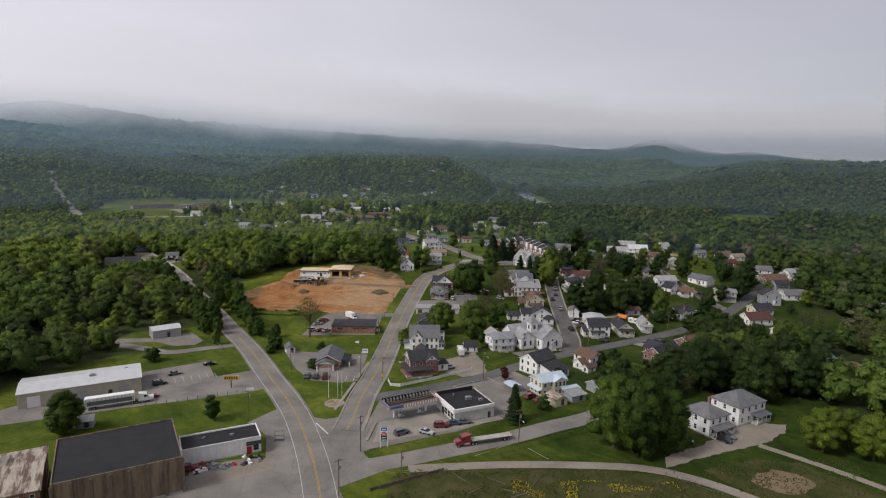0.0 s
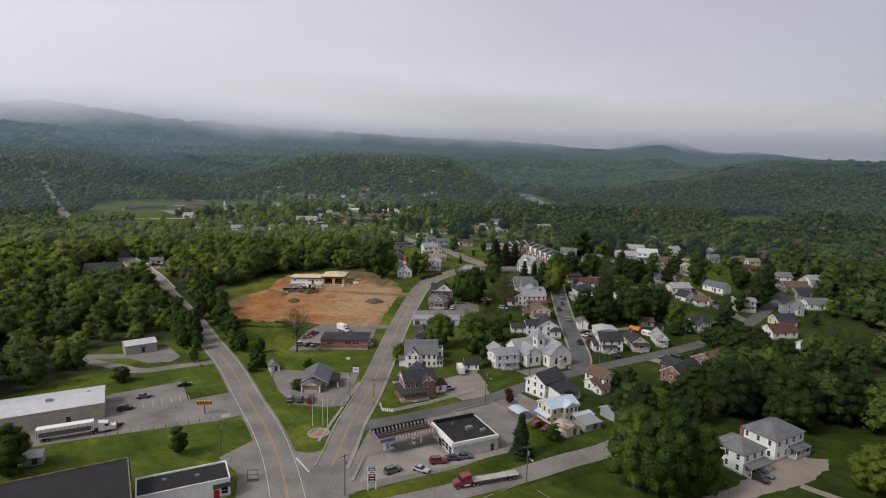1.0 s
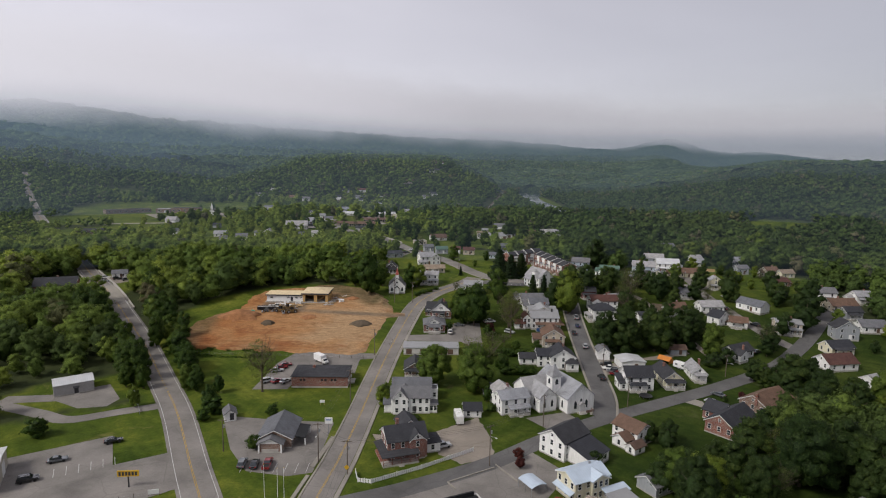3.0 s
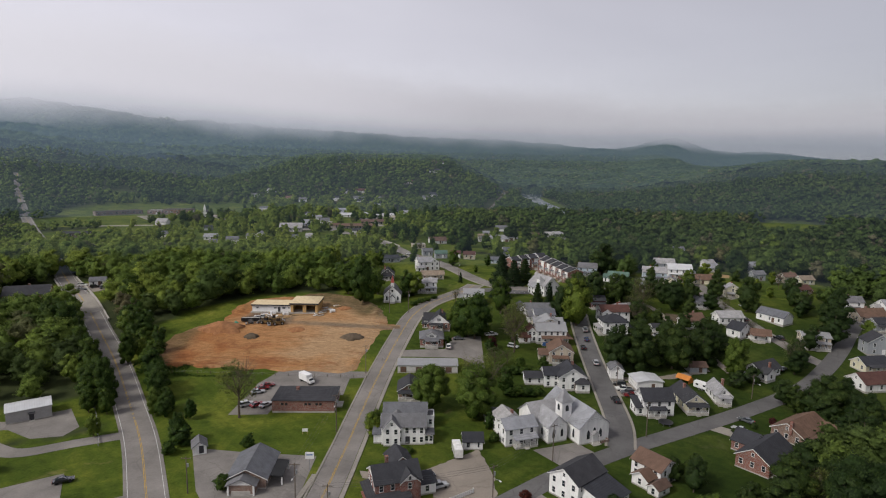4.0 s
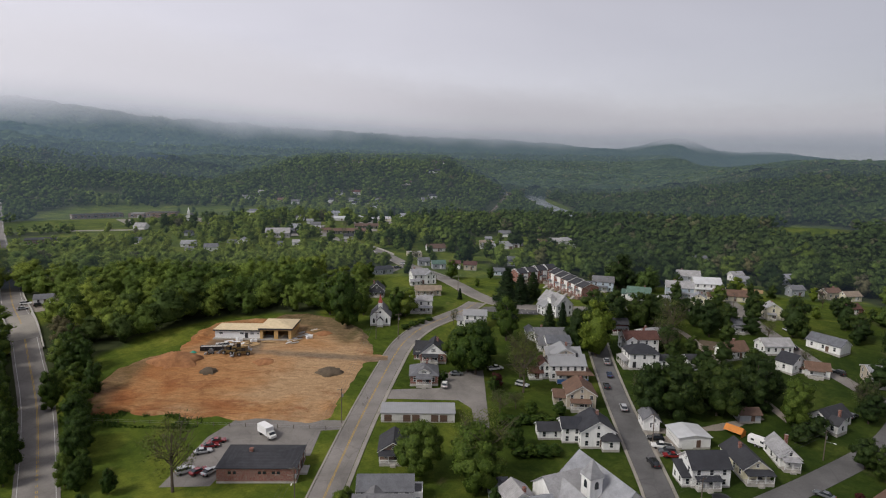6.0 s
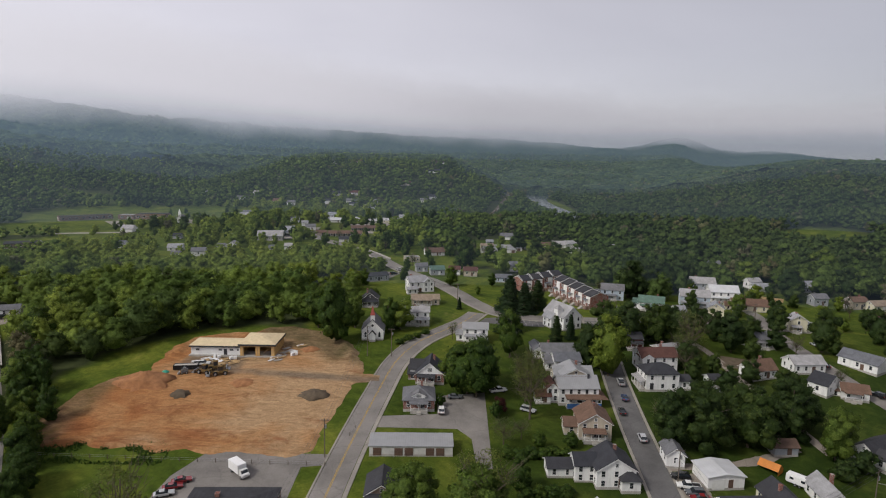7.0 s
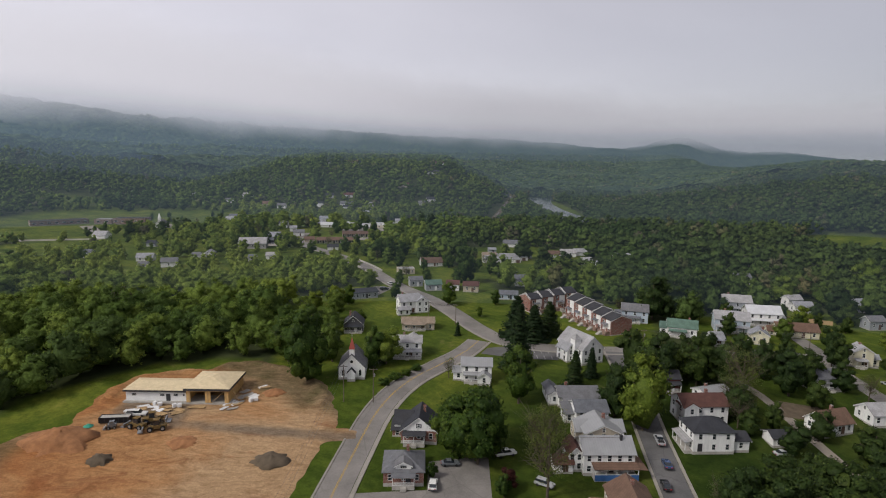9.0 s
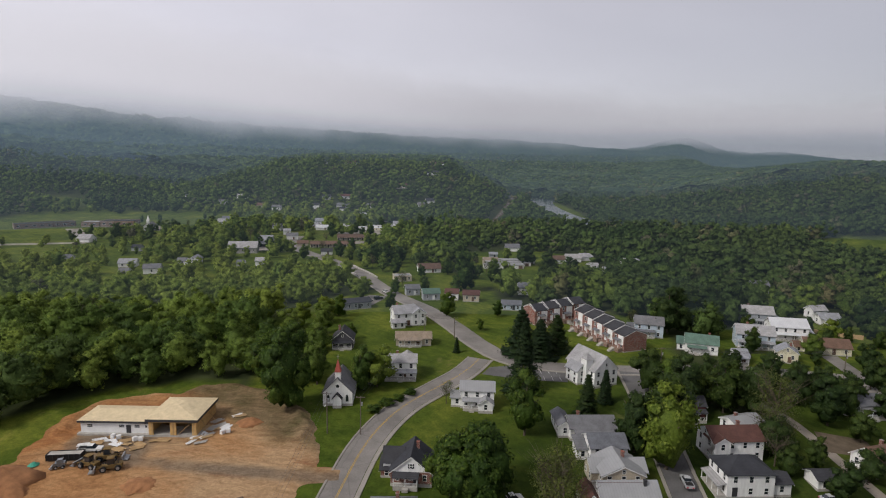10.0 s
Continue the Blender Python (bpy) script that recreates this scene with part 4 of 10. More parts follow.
def window_mesh(w, h, key={}):
    k = (round(w, 2), round(h, 2))
    if k not in key:
        t = 0.09
        fr = join(box(-w / 2 - t, w / 2 + t, -0.05, 0.02, h / 2, h / 2 + t), box(-w / 2 - t, w / 2 + t, -0.09, 0.02, -h / 2 - t, -h / 2),
                  box(-w / 2 - t, -w / 2, -0.05, 0.02, -h / 2, h / 2), box(w / 2, w / 2 + t, -0.05, 0.02, -h / 2, h / 2),
                  box(-w / 2, w / 2, -0.035, 0.02, -0.03, 0.03))
        pn = box(-w / 2, w / 2, -0.015, 0.01, -h / 2, h / 2)
        xs, zs = (-w / 2 - t, -w / 2, w / 2, w / 2 + t), (-h / 2 - t, -h / 2, -0.03, 0.03, h / 2, h / 2 + t)
        verts = [(x, -0.05, z) for z in zs for x in xs] + [(x, 0.02, z) for z in (zs[0], zs[5]) for x in (xs[0], xs[3])]
        faces = [(4 * r + c, 4 * r + c + 1, 4 * r + c + 5, 4 * r + c + 4) for r in range(5) for c in range(3) if not (c == 1 and r in (1, 3))]
        faces += [(3, 2, 1, 0, 24, 25), (20, 21, 22, 23, 27, 26), (0, 4, 8, 12, 16, 20, 26, 24), (23, 19, 15, 11, 7, 3, 25, 27)]
        for r in (1, 3):
            ring = (4 * r + 1, 4 * r + 2, 4 * r + 6, 4 * r + 5)
            n = len(verts)
            verts += [(verts[q][0], -0.012, verts[q][2]) for q in ring]
            faces += [(ring[i], ring[(i + 1) % 4], n + (i + 1) % 4, n + i) for i in range(4)] + [(n, n + 1, n + 2, n + 3)]
        both = mesh_from("window", verts, faces, TRIM)
        both.materials.append(GLASS)
        for q in (len(faces) - 6, len(faces) - 1):
            both.polygons[q].material_index = 1
        key[k] = (mesh_from("window", *fr, TRIM), mesh_from("pane", *pn, GLASS), both)
    return key[k]


def window(root, m, w=0.85, h=1.4):
    fr, pn, both = window_mesh(w, h)
    if root.matrix_basis.translation.y > 290:
        return part("window", both, None, root, "", m)
    ob = part("window", fr, None, root, "", m)
    part("pane", pn, None, ob)
    return ob


def door(root, m, mat, w=1.0, h=2.05):
    ob = part("door", join(box(-w / 2, w / 2, -0.05, 0.02, 0, h), box(-w / 2 - 0.1, -w / 2, -0.07, 0.02, 0, h + 0.1),
                           box(w / 2, w / 2 + 0.1, -0.07, 0.02, 0, h + 0.1), box(-w / 2, w / 2, -0.07, 0.02, h, h + 0.1)), mat, root, "", m)
    return ob


def faces_of(w, d):
    """The four wall frames of a block: name, pose, length."""
    return (("front", pose(0, -d / 2, 0), w), ("right", pose(w / 2, 0, 0, 0, 0, 90), d), ("back", pose(0, d / 2, 0, 0, 0, 180), w), ("left", pose(-w / 2, 0, 0, 0, 0, -90), d))


def block(root, cx, cy, w, d, h, roof="gable", axis="x", rise=None, wall=None, rmat=None, base=0.0, over=0.4, windows="FRBL", storeys=None, turn=0.0,
          spacing=2.7, win=(0.85, 1.4), foundation=True, attic=True):
    """Walls, roof and windows of one rectangular wing, at a place in its house."""
    place = pose(cx, cy, base, 0, 0, turn)
    storeys = storeys or max(1, round(h / 2.8))
    span = d if axis == "x" else w
    rise = span * 0.32 if rise is None else rise
    lo = -0.6 if base == 0 else 0
    v, f = box(-w / 2, w / 2, -d / 2, d / 2, lo, h)
    if roof == "gable":
        k = len(v)
        if axis == "x":
            v = v + [(-w / 2, 0, h + rise), (w / 2, 0, h + rise)]
            f = f[:1] + f[2:] + [(7, 4, k), (5, 6, k + 1)]
        else:
            v = v + [(0, -d / 2, h + rise), (0, d / 2, h + rise)]
            f = f[:1] + f[2:] + [(4, 5, k), (6, 7, k + 1)]
    part("wall", (v, f), wall, root, "", place)
    if foundation and base == 0:
        part("foundation", box(-w / 2 - 0.04, w / 2 + 0.04, -d / 2 - 0.04, d / 2 + 0.04, -0.7, 0.35), CONCRETE, root, "", place)
    th = 0.16
    W, D = w / 2 + over, d / 2 + over
    z0 = h + 0.02
    if roof == "gable":
        # one folded plate, drawn out along the ridge
        half, length = (D, W) if axis == "x" else (W, D)
        dz = rise * over / (span / 2)
        prof = [(-half, z0 - dz), (0, z0 + rise), (half, z0 - dz), (half, z0 - dz + th), (0, z0 + rise + th * 1.15), (-half, z0 - dz + th)]
        v = [((e, s, z) if axis == "x" else (s, -e, z)) for e in (-length, length) for s, z in prof]
        f = [(0, 1, 4, 5), (1, 2, 3, 4), (11, 10, 7, 6), (10, 9, 8, 7)] + [(i, 6 + i, 6 + (i + 1) % 6, (i + 1) % 6) for i in range(6)]
        part("roof", (v, f), rmat, root, "", place)
        if windows and rise > 0.8:
            # white boards under the roof edge at both gables
            for e0, e1 in ((-length - 0.02, -length + 0.1), (length - 0.1, length + 0.02)):
                v, f, k = [], [], 0
                low = [(q, z - 0.22) for q, z in prof[:3]] + [(q, z + 0.01) for q, z in (prof[2], prof[1], prof[0])]
                v += [((e, q, z) if axis == "x" else (q, -e, z)) for e in (e0, e1) for q, z in low]
                f += [(k, k + 1, k + 4, k + 5), (k + 1, k + 2, k + 3, k + 4), (k + 11, k + 10, k + 7, k + 6), (k + 10, k + 9, k + 8, k + 7)] + [(k + i, k + 6 + i, k + 6 + (i + 1) % 6, k + (i + 1) % 6) for i in range(6)]
                part("bargeboard", (v, f), TRIM, root, "", place)
    elif roof == "hip":
        g = min(w, d) / 2 * 0.98
        rr = min(W, D)
        if w >= d:
            A, B = (-W + rr, 0, z0 + rise), (W - rr, 0, z0 + rise)
            if W - rr < 0.2:
                A, B = (-0.2, 0, z0 + rise), (0.2, 0, z0 + rise)
        else:
            A, B = (0, -D + rr, z0 + rise), (0, D - rr, z0 + rise)
        c = [(-W, -D, z0), (W, -D, z0), (W, D, z0), (-W, D, z0)]
        c2 = [(x, y, z - th) for x, y, z in c]
        v = c + [A, B] + c2
        if w >= d:
            f = [(0, 1, 5, 4), (2, 3, 4, 5), (1, 2, 5), (3, 0, 4)]
        else:
            f = [(0, 1, 4), (1, 2, 5, 4), (2, 3, 5), (3, 0, 4, 5)]
        f += [(6, 9, 8, 7), (0, 6, 7, 1), (1, 7, 8, 2), (2, 8, 9, 3), (3, 9, 6, 0)]
        part("roof", (v, f), rmat, root, "", place)
    elif roof == "shed":
        q = [(-W, -D, z0 + 0.1), (W, -D, z0 + 0.1), (W, D, z0 + 0.1 + rise), (-W, D, z0 + 0.1 + rise)]
        part("roof", slab(q, th), rmat, root, "", place)
        part("wall", ([(-w / 2, -d / 2, h), (w / 2, -d / 2, h), (w / 2, d / 2, h), (-w / 2, d / 2, h), (w / 2, d / 2, h + rise * 0.93), (-w / 2, d / 2, h + rise * 0.93)],
                      [(0, 3, 5), (1, 4, 2), (2, 4, 5, 3), (0, 5, 4, 1)]), wall, root, "", place)
    elif roof == "flat":
        part("roof", box(-w / 2 + 0.2, w / 2 - 0.2, -d / 2 + 0.2, d / 2 - 0.2, h, h + 0.06), rmat, root, "", place)
        p, t = 0.35, 0.22
        part("parapet", join(box(-w / 2 - 0.03, w / 2 + 0.03, -d / 2 - 0.03, -d / 2 + t, h, h + p), box(-w / 2 - 0.03, w / 2 + 0.03, d / 2 - t, d / 2 + 0.03, h, h + p),
                              box(-w / 2 - 0.03, -w / 2 + t, -d / 2 + t, d / 2 - t, h, h + p), box(w / 2 - t, w / 2 + 0.03, -d / 2 + t, d / 2 - t, h, h + p)), wall, root, "", place)
    # windows
    sh = h / storeys
    for side, m, length in faces_of(w, d):
        if side[0].upper() not in windows:
            continue
        n = max(1, int(length / spacing))
        for s in range(storeys):
            for i in range(n):
                u = (i - (n - 1) / 2) * length / n
                window(root, place @ m @ pose(u, -0.012, s * sh + sh * 0.57), *win)
        gable = roof == "gable" and attic and ((axis == "x" and side in ("left", "right")) or (axis == "y" and side in ("front", "back")))
        if gable and rise > 1.8:
            window(root, place @ m @ pose(0, -0.012, h + rise * 0.38), win[0] * 0.75, win[1] * 0.6)
    return place


def porch(root, x0, x1, y, depth, h, rmat, posts=4, floor_z=0.5, drop=0.5, rail=True, pmat=None):
    """A front porch along local -y: deck, roof, posts, rail, steps."""
    pmat = pmat or TRIM
    part("porch_floor", box(x0, x1, y - depth, y, -0.5, floor_z), CONCRETE, root)
    q = [(x0 - 0.25, y - depth - 0.25, h), (x1 + 0.25, y - depth - 0.25, h), (x1 + 0.25, y, h + drop), (x0 - 0.25, y, h + drop)]
    part("porch_roof", slab(q, 0.14), rmat, root)
    part("porch_beam", box(x0, x1, y - depth, y - depth + 0.16, h - 0.32, h - 0.1), pmat, root)
    pm = mesh_from("post", *box(-0.08, 0.08, -0.08, 0.08, floor_z, h - 0.3), pmat)
    for i in range(posts):
        part("post", pm, None, root, "", pose(x0 + 0.1 + (x1 - x0 - 0.2) * i / max(1, posts - 1), y - depth + 0.09, 0))
    if rail:
        part("rail", join(box(x0, x1, y - depth + 0.05, y - depth + 0.11, floor_z + 0.78, floor_z + 0.86), box(x0, x1, y - depth + 0.05, y - depth + 0.11, floor_z + 0.12, floor_z + 0.18),
                          *[box(u, u + 0.04, y - depth + 0.06, y - depth + 0.1, floor_z + 0.15, floor_z + 0.8) for u in np.arange(x0 + 0.2, x1, 0.3)]), pmat, root)
    xm = (x0 + x1) / 2
    part("step", join(box(xm - 0.7, xm + 0.7, y - depth - 0.35, y - depth, -0.5, floor_z * 0.6), box(xm - 0.7, xm + 0.7, y - depth - 0.7, y - depth - 0.35, -0.5, floor_z * 0.3)), CONCRETE, root)


def chimney(root, x, y, z0, z1, mat=None, s=0.35):
    part("chimney", join(box(x - s, x + s, y - s, y + s, z0, z1), box(x - s - 0.07, x + s + 0.07, y - s - 0.07, y + s + 0.07, z1 - 0.2, z1 - 0.05)), mat or BRICK, root)


def keep_off(x, y, w, d, rot):
    MASK.append((x, y, w / 2, d / 2, radians(rot)))


def house(x, y, rot, w, d, h, label, roof="gable", axis="x", rise=None, wall=None, rmat=None, front_porch=None, stack=None, wings=(), name="house", category="house", **more):
    """A house: a main block, further wings (dx, dy, w, d, h, roof, axis), a porch and a chimney."""
    root = thing(name, x, y, rot, label, category)
    wall, rmat = wall or WHITE, rmat or ROOF_GREY
    block(root, 0, 0, w, d, h, roof, axis, rise, wall, rmat, **more)
    home = category == "house" and more.get("windows", "FRBL") != "" and y < 470
    pick = random.Random(int(x * 13 + y * 7))
    if home and not wings and min(w, d) > 5.5 and roof == "gable" and pick.random() < 0.45:
        # a lower wing at the back or the side
        side = pick.choice((-1, 1))
        wings = ((side * (w / 2 + 1.3), d * 0.12, 2.8, d * 0.62, min(h * 0.62, 2.8), pick.choice(("gable", "shed")), "x"),)
    if home and not front_porch and pick.random() < 0.45:
        front_porch = (-w * 0.42, w * pick.uniform(0.1, 0.42), 1.8)
    if home and not stack and pick.random() < 0.55:
        stack = (w * pick.uniform(-0.3, 0.3), d * 0.1)
    for dx, dy, ww, dd, hh, rf, ax in wings:
        block(root, dx, dy, ww, dd, hh, rf, ax, None, wall, rmat)
    door(root, pose(w * 0.12, -d / 2 - 0.012, 0.35), random.choice((WHITEPAINT, DARKTRIM, ROOF_BROWN)))
    if front_porch:
        x0, x1, dep = front_porch
        porch(root, x0, x1, -d / 2, dep, 2.7, rmat, max(2, int((x1 - x0) / 1.9) + 1))
    if stack:
        sx, sy = stack
        top = h + (rise if rise else min(w, d) * 0.3) + 0.9
        chimney(root, sx, sy, h - 0.5, top)
    keep_off(x, y, w + 2, d + 2, rot)
    return root


# ---- west side: warehouses and yards ----


def rooftop_unit(root, x, y, z, s=1.0, mat=None):
    part("roof_unit", join(box(x - s, x + s, y - 0.7 * s, y + 0.7 * s, z, z + 0.9 * s), box(x - 0.6 * s, x + 0.6 * s, y - 0.4 * s, y + 0.4 * s, z + 0.9 * s, z + 1.1 * s)), mat or STEEL, root)


def roller_door(root, m, w, h, mat=None):
    ob = part("garage_door", box(-w / 2, w / 2, -0.05, 0.02, 0, h), mat or TRIM, root, "", m)
    k = max(3, int(h / 0.6))
    for i in range(k):
        part("panel", box(-w / 2 + 0.05, w / 2 - 0.05, -0.075, -0.05, i * h / k + 0.04, (i + 1) * h / k - 0.04), mat or TRIM, ob)
    return ob


r = thing("warehouse", -120, 188.6, 29, "long tan metal warehouse with a white low-pitched roof", "warehouse")
block(r, 0, 0, 34.5, 15, 4.8, "gable", "x", 1.0, TANWALL, METAL_WHITE, windows="", over=0.3)
rooftop_unit(r, 3, -1.5, 5.5, 0.9)
rooftop_unit(r, 13, 1.5, 5.4, 0.6)
roller_door(r, pose(-13, -7.5, 0), 3.5, 3.6)
roller_door(r, pose(17.25, 2, 0, 0, 0, 90), 3.5, 3.6)
door(r, pose(8, -7.52, 0), DARKTRIM)
for u in (-6, 0, 12):
    roller_door(r, pose(u, -7.5, 0), 3.0, 3.2, GREYWALL)
keep_off(-120, 188.6, 38, 20, 29)

BROWNPOST = plain("brown_pilaster", (0.19, 0.145, 0.115), 0.85, vary=0.3)
r = thing("warehouse", -78.1, 134.3, 30, "big brown concrete-panel warehouse with a black flat roof", "warehouse")
block(r, 0, 0, 26.3, 23.5, 8.6, "flat", "x", 0, PANEL, MEMBRANE, windows="")
for u in np.arange(-13.15, 13.2, 3.757):
    part("pilaster", box(u - 0.3, u + 0.3, -12.05, -11.72, -0.5, 8.3), BROWNPOST, r)
for v in np.arange(-11.7, 11.8, 3.9):
    part("pilaster", box(13.1, 13.45, v - 0.3, v + 0.3, -0.5, 8.3), BROWNPOST, r)
for u in (-9.4, -1.9, 5.6):
    part("downspout", box(u - 0.08, u + 0.08, -12.0, -11.8, 0, 8.5), STEEL, r)
roller_door(r, pose(1.9, -11.76, 0), 2.9, 4.2, PANEL)
r = thing("warehouse", -101.3, 124.0, 30, "old brick warehouse with a rusted sheet-metal roof", "warehouse")
block(r, 0, 0, 19.6, 22, 6.6, "gable", "x", 0.9, BRICK, METAL_RUST, windows="F", over=0.3, storeys=2)
r = thing("shop", -59.3, 149.9, 27, "white one-storey shop with a flat black roof and red door", "shop")
block(r, 0, 0, 19.9, 8.5, 4.2, "flat", "x", 0, WHITE, MEMBRANE, windows="", storeys=1)
part("awning", slab([(6.0, -5.4, 3.0), (9.9, -5.4, 3.0), (9.9, -4.2, 3.5), (6.0, -4.2, 3.5)], 0.1), MEMBRANE, r)
door(r, pose(6.8, -4.27, 0), REDPAINT, 1.1)
window(r, pose(8.6, -4.27, 1.6), 1.4, 1.5)
part("coping", join(box(-10.0, 10.0, -4.36, -4.1, 4.5, 4.66), box(-10.0, 10.0, 4.1, 4.36, 4.5, 4.66), box(9.75, 10.0, -4.1, 4.1, 4.5, 4.66), box(-10.0, -9.75, -4.1, 4.1, 4.5, 4.66)), WHITEPAINT, r, "white roof edge coping")
rooftop_unit(r, 3, 0, 4.25, 0.5)
rooftop_unit(r, -4, 1.2, 4.25, 0.4)
r = thing("shed", -122.4, 252.6, 36, "grey metal shed with a white low-pitched roof", "shed")
block(r, 0, 0, 11.5, 8, 3.6, "gable", "x", 0.9, GREYWALL, METAL_WHITE, windows="", over=0.2)
door(r, pose(0.6, -4.02, 0.1), DARKTRIM)
part("awning", slab([(-0.3, -4.9, 2.3), (1.5, -4.9, 2.3), (1.5, -4.0, 2.6), (-0.3, -4.0, 2.6)], 0.08), DARKTRIM, r)
part("step", box(-0.1, 1.3, -5.0, -4.0, -0.3, 0.12), CONCRETE, r)
keep_off(-122, 252, 13, 10, 36)
house(-62.2, 233.4, 25, 3.4, 4.4, 2.3, "small white garden shed with a grey gable roof", "gable", "y", 1.3, WHITE, ROOF_GREY, name="garden_shed", category="shed", windows="", foundation=False)
house(-104, 163.5, 20, 4.2, 3.6, 2.4, "small pale grey garden shed", "gable", "x", 1.0, GREYS, METAL_WHITE, name="garden_shed", category="shed", windows="", foundation=False)

# ---- filling station ----
r = thing("filling_station", 7.8, 178.9, 25, "white filling station shop with a flat black roof", "shop")
block(r, 0, 0, 13.7, 13.5, 4.2, "flat", "x", 0, BLOCK, MEMBRANE, windows="", storeys=1)
for v in (-4.8, -2.6, -0.4):
    window(r, pose(-6.86, v, 1.7, 0, 0, -90), 1.8, 2.0)
door(r, pose(-6.86, 1.6, 0, 0, 0, -90), GLASS, 1.6)
part("fascia", join(box(-7.4, -6.8, -6.9, 6.9, 3.3, 4.7), box(-6.8, 6.95, -7.1, -6.7, 3.6, 4.6)), WHITEPAINT, r)
part("screen_wall", join(box(-6.9, 6.0, 6.4, 6.8, 4.2, 5.3), box(-6.9, -6.5, 3.0, 6.4, 4.2, 5.0)), MEMBRANE, r)
part("door", box(4.6, 5.6, -6.8, -6.7, 0, 2.1), DARKTRIM, r)
rooftop_unit(r, 1.0, -0.5, 4.26, 0.95)
rooftop_unit(r, 4.2, -2.8, 4.26, 0.7)
part("roof_vent", tube((-2.2, 3.8, 4.2), (-2.2, 3.8, 5.0), 0.25), STEEL, r)
r = thing("canopy", -9.5, 176.2, 28.5, "open-topped filling station canopy with a faded pink fascia", "canopy")
part("fascia", join(box(-8.4, 8.4, -2.95, -2.8, 4.0, 5.1), box(-8.4, -8.25, -2.8, 2.8, 4.0, 5.1), box(8.25, 8.4, -2.8, 2.8, 4.0, 5.1)), PINKPAINT, r, "faded pink and white striped fascia")
part("fascia_panel", box(-8.0, -3.8, -3.02, -2.96, 4.25, 4.95), BLUEPAINT, r, "blue fascia panel")
part("fascia_panel", box(-8.47, -8.41, -1.9, 2.4, 4.25, 4.95), BLUEPAINT, r, "blue fascia panel")
for u in np.arange(-3.4, 8.0, 0.9):
    part("fascia_stripe", box(u, u + 0.42, -2.975, -2.955, 4.1, 5.0), WHITEPAINT, r)
part("deck", box(-8.25, 8.25, -2.8, 2.8, 4.15, 4.3), MEMBRANE, r)
part("back_parapet", box(-8.4, 8.4, 2.8, 3.1, 4.0, 5.6), MEMBRANE, r)
for u in np.arange(-7.9, 8.0, 1.13):
    part("rib", box(u - 0.09, u + 0.09, 1.5, 2.8, 4.3, 5.5), STEEL, r)
for v in (-1.6, 0.0, 1.2):
    part("beam", box(-8.25, 8.25, v - 0.18, v + 0.18, 4.3, 4.75), WOODPOLE, r)
for u in (-5.5, 5.5):
    part("column", box(u - 0.25, u + 0.25, -0.25, 0.25, -0.3, 4.2), WHITEPAINT, r)
for i, u in enumerate((-3.6, 3.2)):
    x0, y0 = Vector((-9.5, 176.2)) + Vector((u * 0.88, u * 0.477))
    p = thing("fuel_pump", x0, y0, 28.5, "white and red fuel pump under the canopy", "fuel pump", "pumps at the filling station")
    part("plinth", box(-1.4, 1.4, -0.55, 0.55, -0.2, 0.18), CONCRETE, p)
    part("cabinet", join(box(-0.45, 0.45, -0.28, 0.28, 0.18, 1.7), box(-0.5, 0.5, -0.32, 0.32, 1.7, 2.05)), WHITEPAINT, p)
    part("display", box(-0.35, 0.35, -0.33, -0.28, 1.1, 1.55), BLACKPAINT, p)
    part("hose", tube((0.5, 0, 1.6), (0.65, -0.2, 0.6), 0.03), RUBBER, p)
r = thing("price_sign", -15.4, 153.2, 12, "tall filling station price sign with blue, red and green panels", "sign")
for u in (-0.95, 0.95):
    part("post", box(u - 0.09, u + 0.09, -0.09, 0.09, -0.3, 6.4), WHITEPAINT, r)
for z0, z1, mt in ((5.5, 6.4, BLUEPAINT), (4.8, 5.4, WHITEPAINT), (4.0, 4.7, REDPAINT), (3.2, 3.9, BLACKPAINT), (2.5, 3.1, GREENPAINT)):
    pn = part("panel", box(-0.85, 0.85, -0.12, 0.12, z0, z1), mt, r)
    part("lettering", box(-0.55, 0.55, -0.135, -0.122, (z0 + z1) / 2 - 0.12, (z0 + z1) / 2 + 0.12), TRIM if mt is not WHITEPAINT else REDPAINT, pn)

# ---- bank ----
r = thing("bank", -43.5, 221.5, 3, "small brick bank with a grey gable roof and drive-through", "bank")
block(r, 0, 0, 9, 12, 3.1, "gable", "y", 2.3, BRICK2, ROOF_GREY, windows="RL", storeys=1, attic=False, over=0.7)
block(r, -0.6, -7.2, 6.4, 3.2, 2.6, "gable", "y", 1.5, BRICK2, ROOF_GREY, windows="", attic=False, over=0.5)
part("gable_panel", ([(-3.7, -8.86, 2.6), (2.5, -8.86, 2.6), (-0.6, -8.86, 4.1)], [(0, 1, 2)]), TRIM, r)
for u in (-3.6, 2.4):
    part("column", box(u - 0.2, u + 0.2, -9.1, -8.7, -0.3, 2.7), TRIM, r)
part("bench_wall", box(-2.9, 1.6, -8.92, -8.8, 0, 1.1), CONCRETE, r)
part("drive_through_roof", slab([(4.4, -4.5, 2.9), (8.2, -4.5, 2.4), (8.2, 3.5, 2.4), (4.4, 3.5, 2.9)], 0.25), MEMBRANE, r)
for v in (-4.2, 3.2):
    part("column", box(7.8, 8.1, v - 0.15, v + 0.15, -0.3, 2.4), TRIM, r)
keep_off(-43, 221, 18, 20, 3)

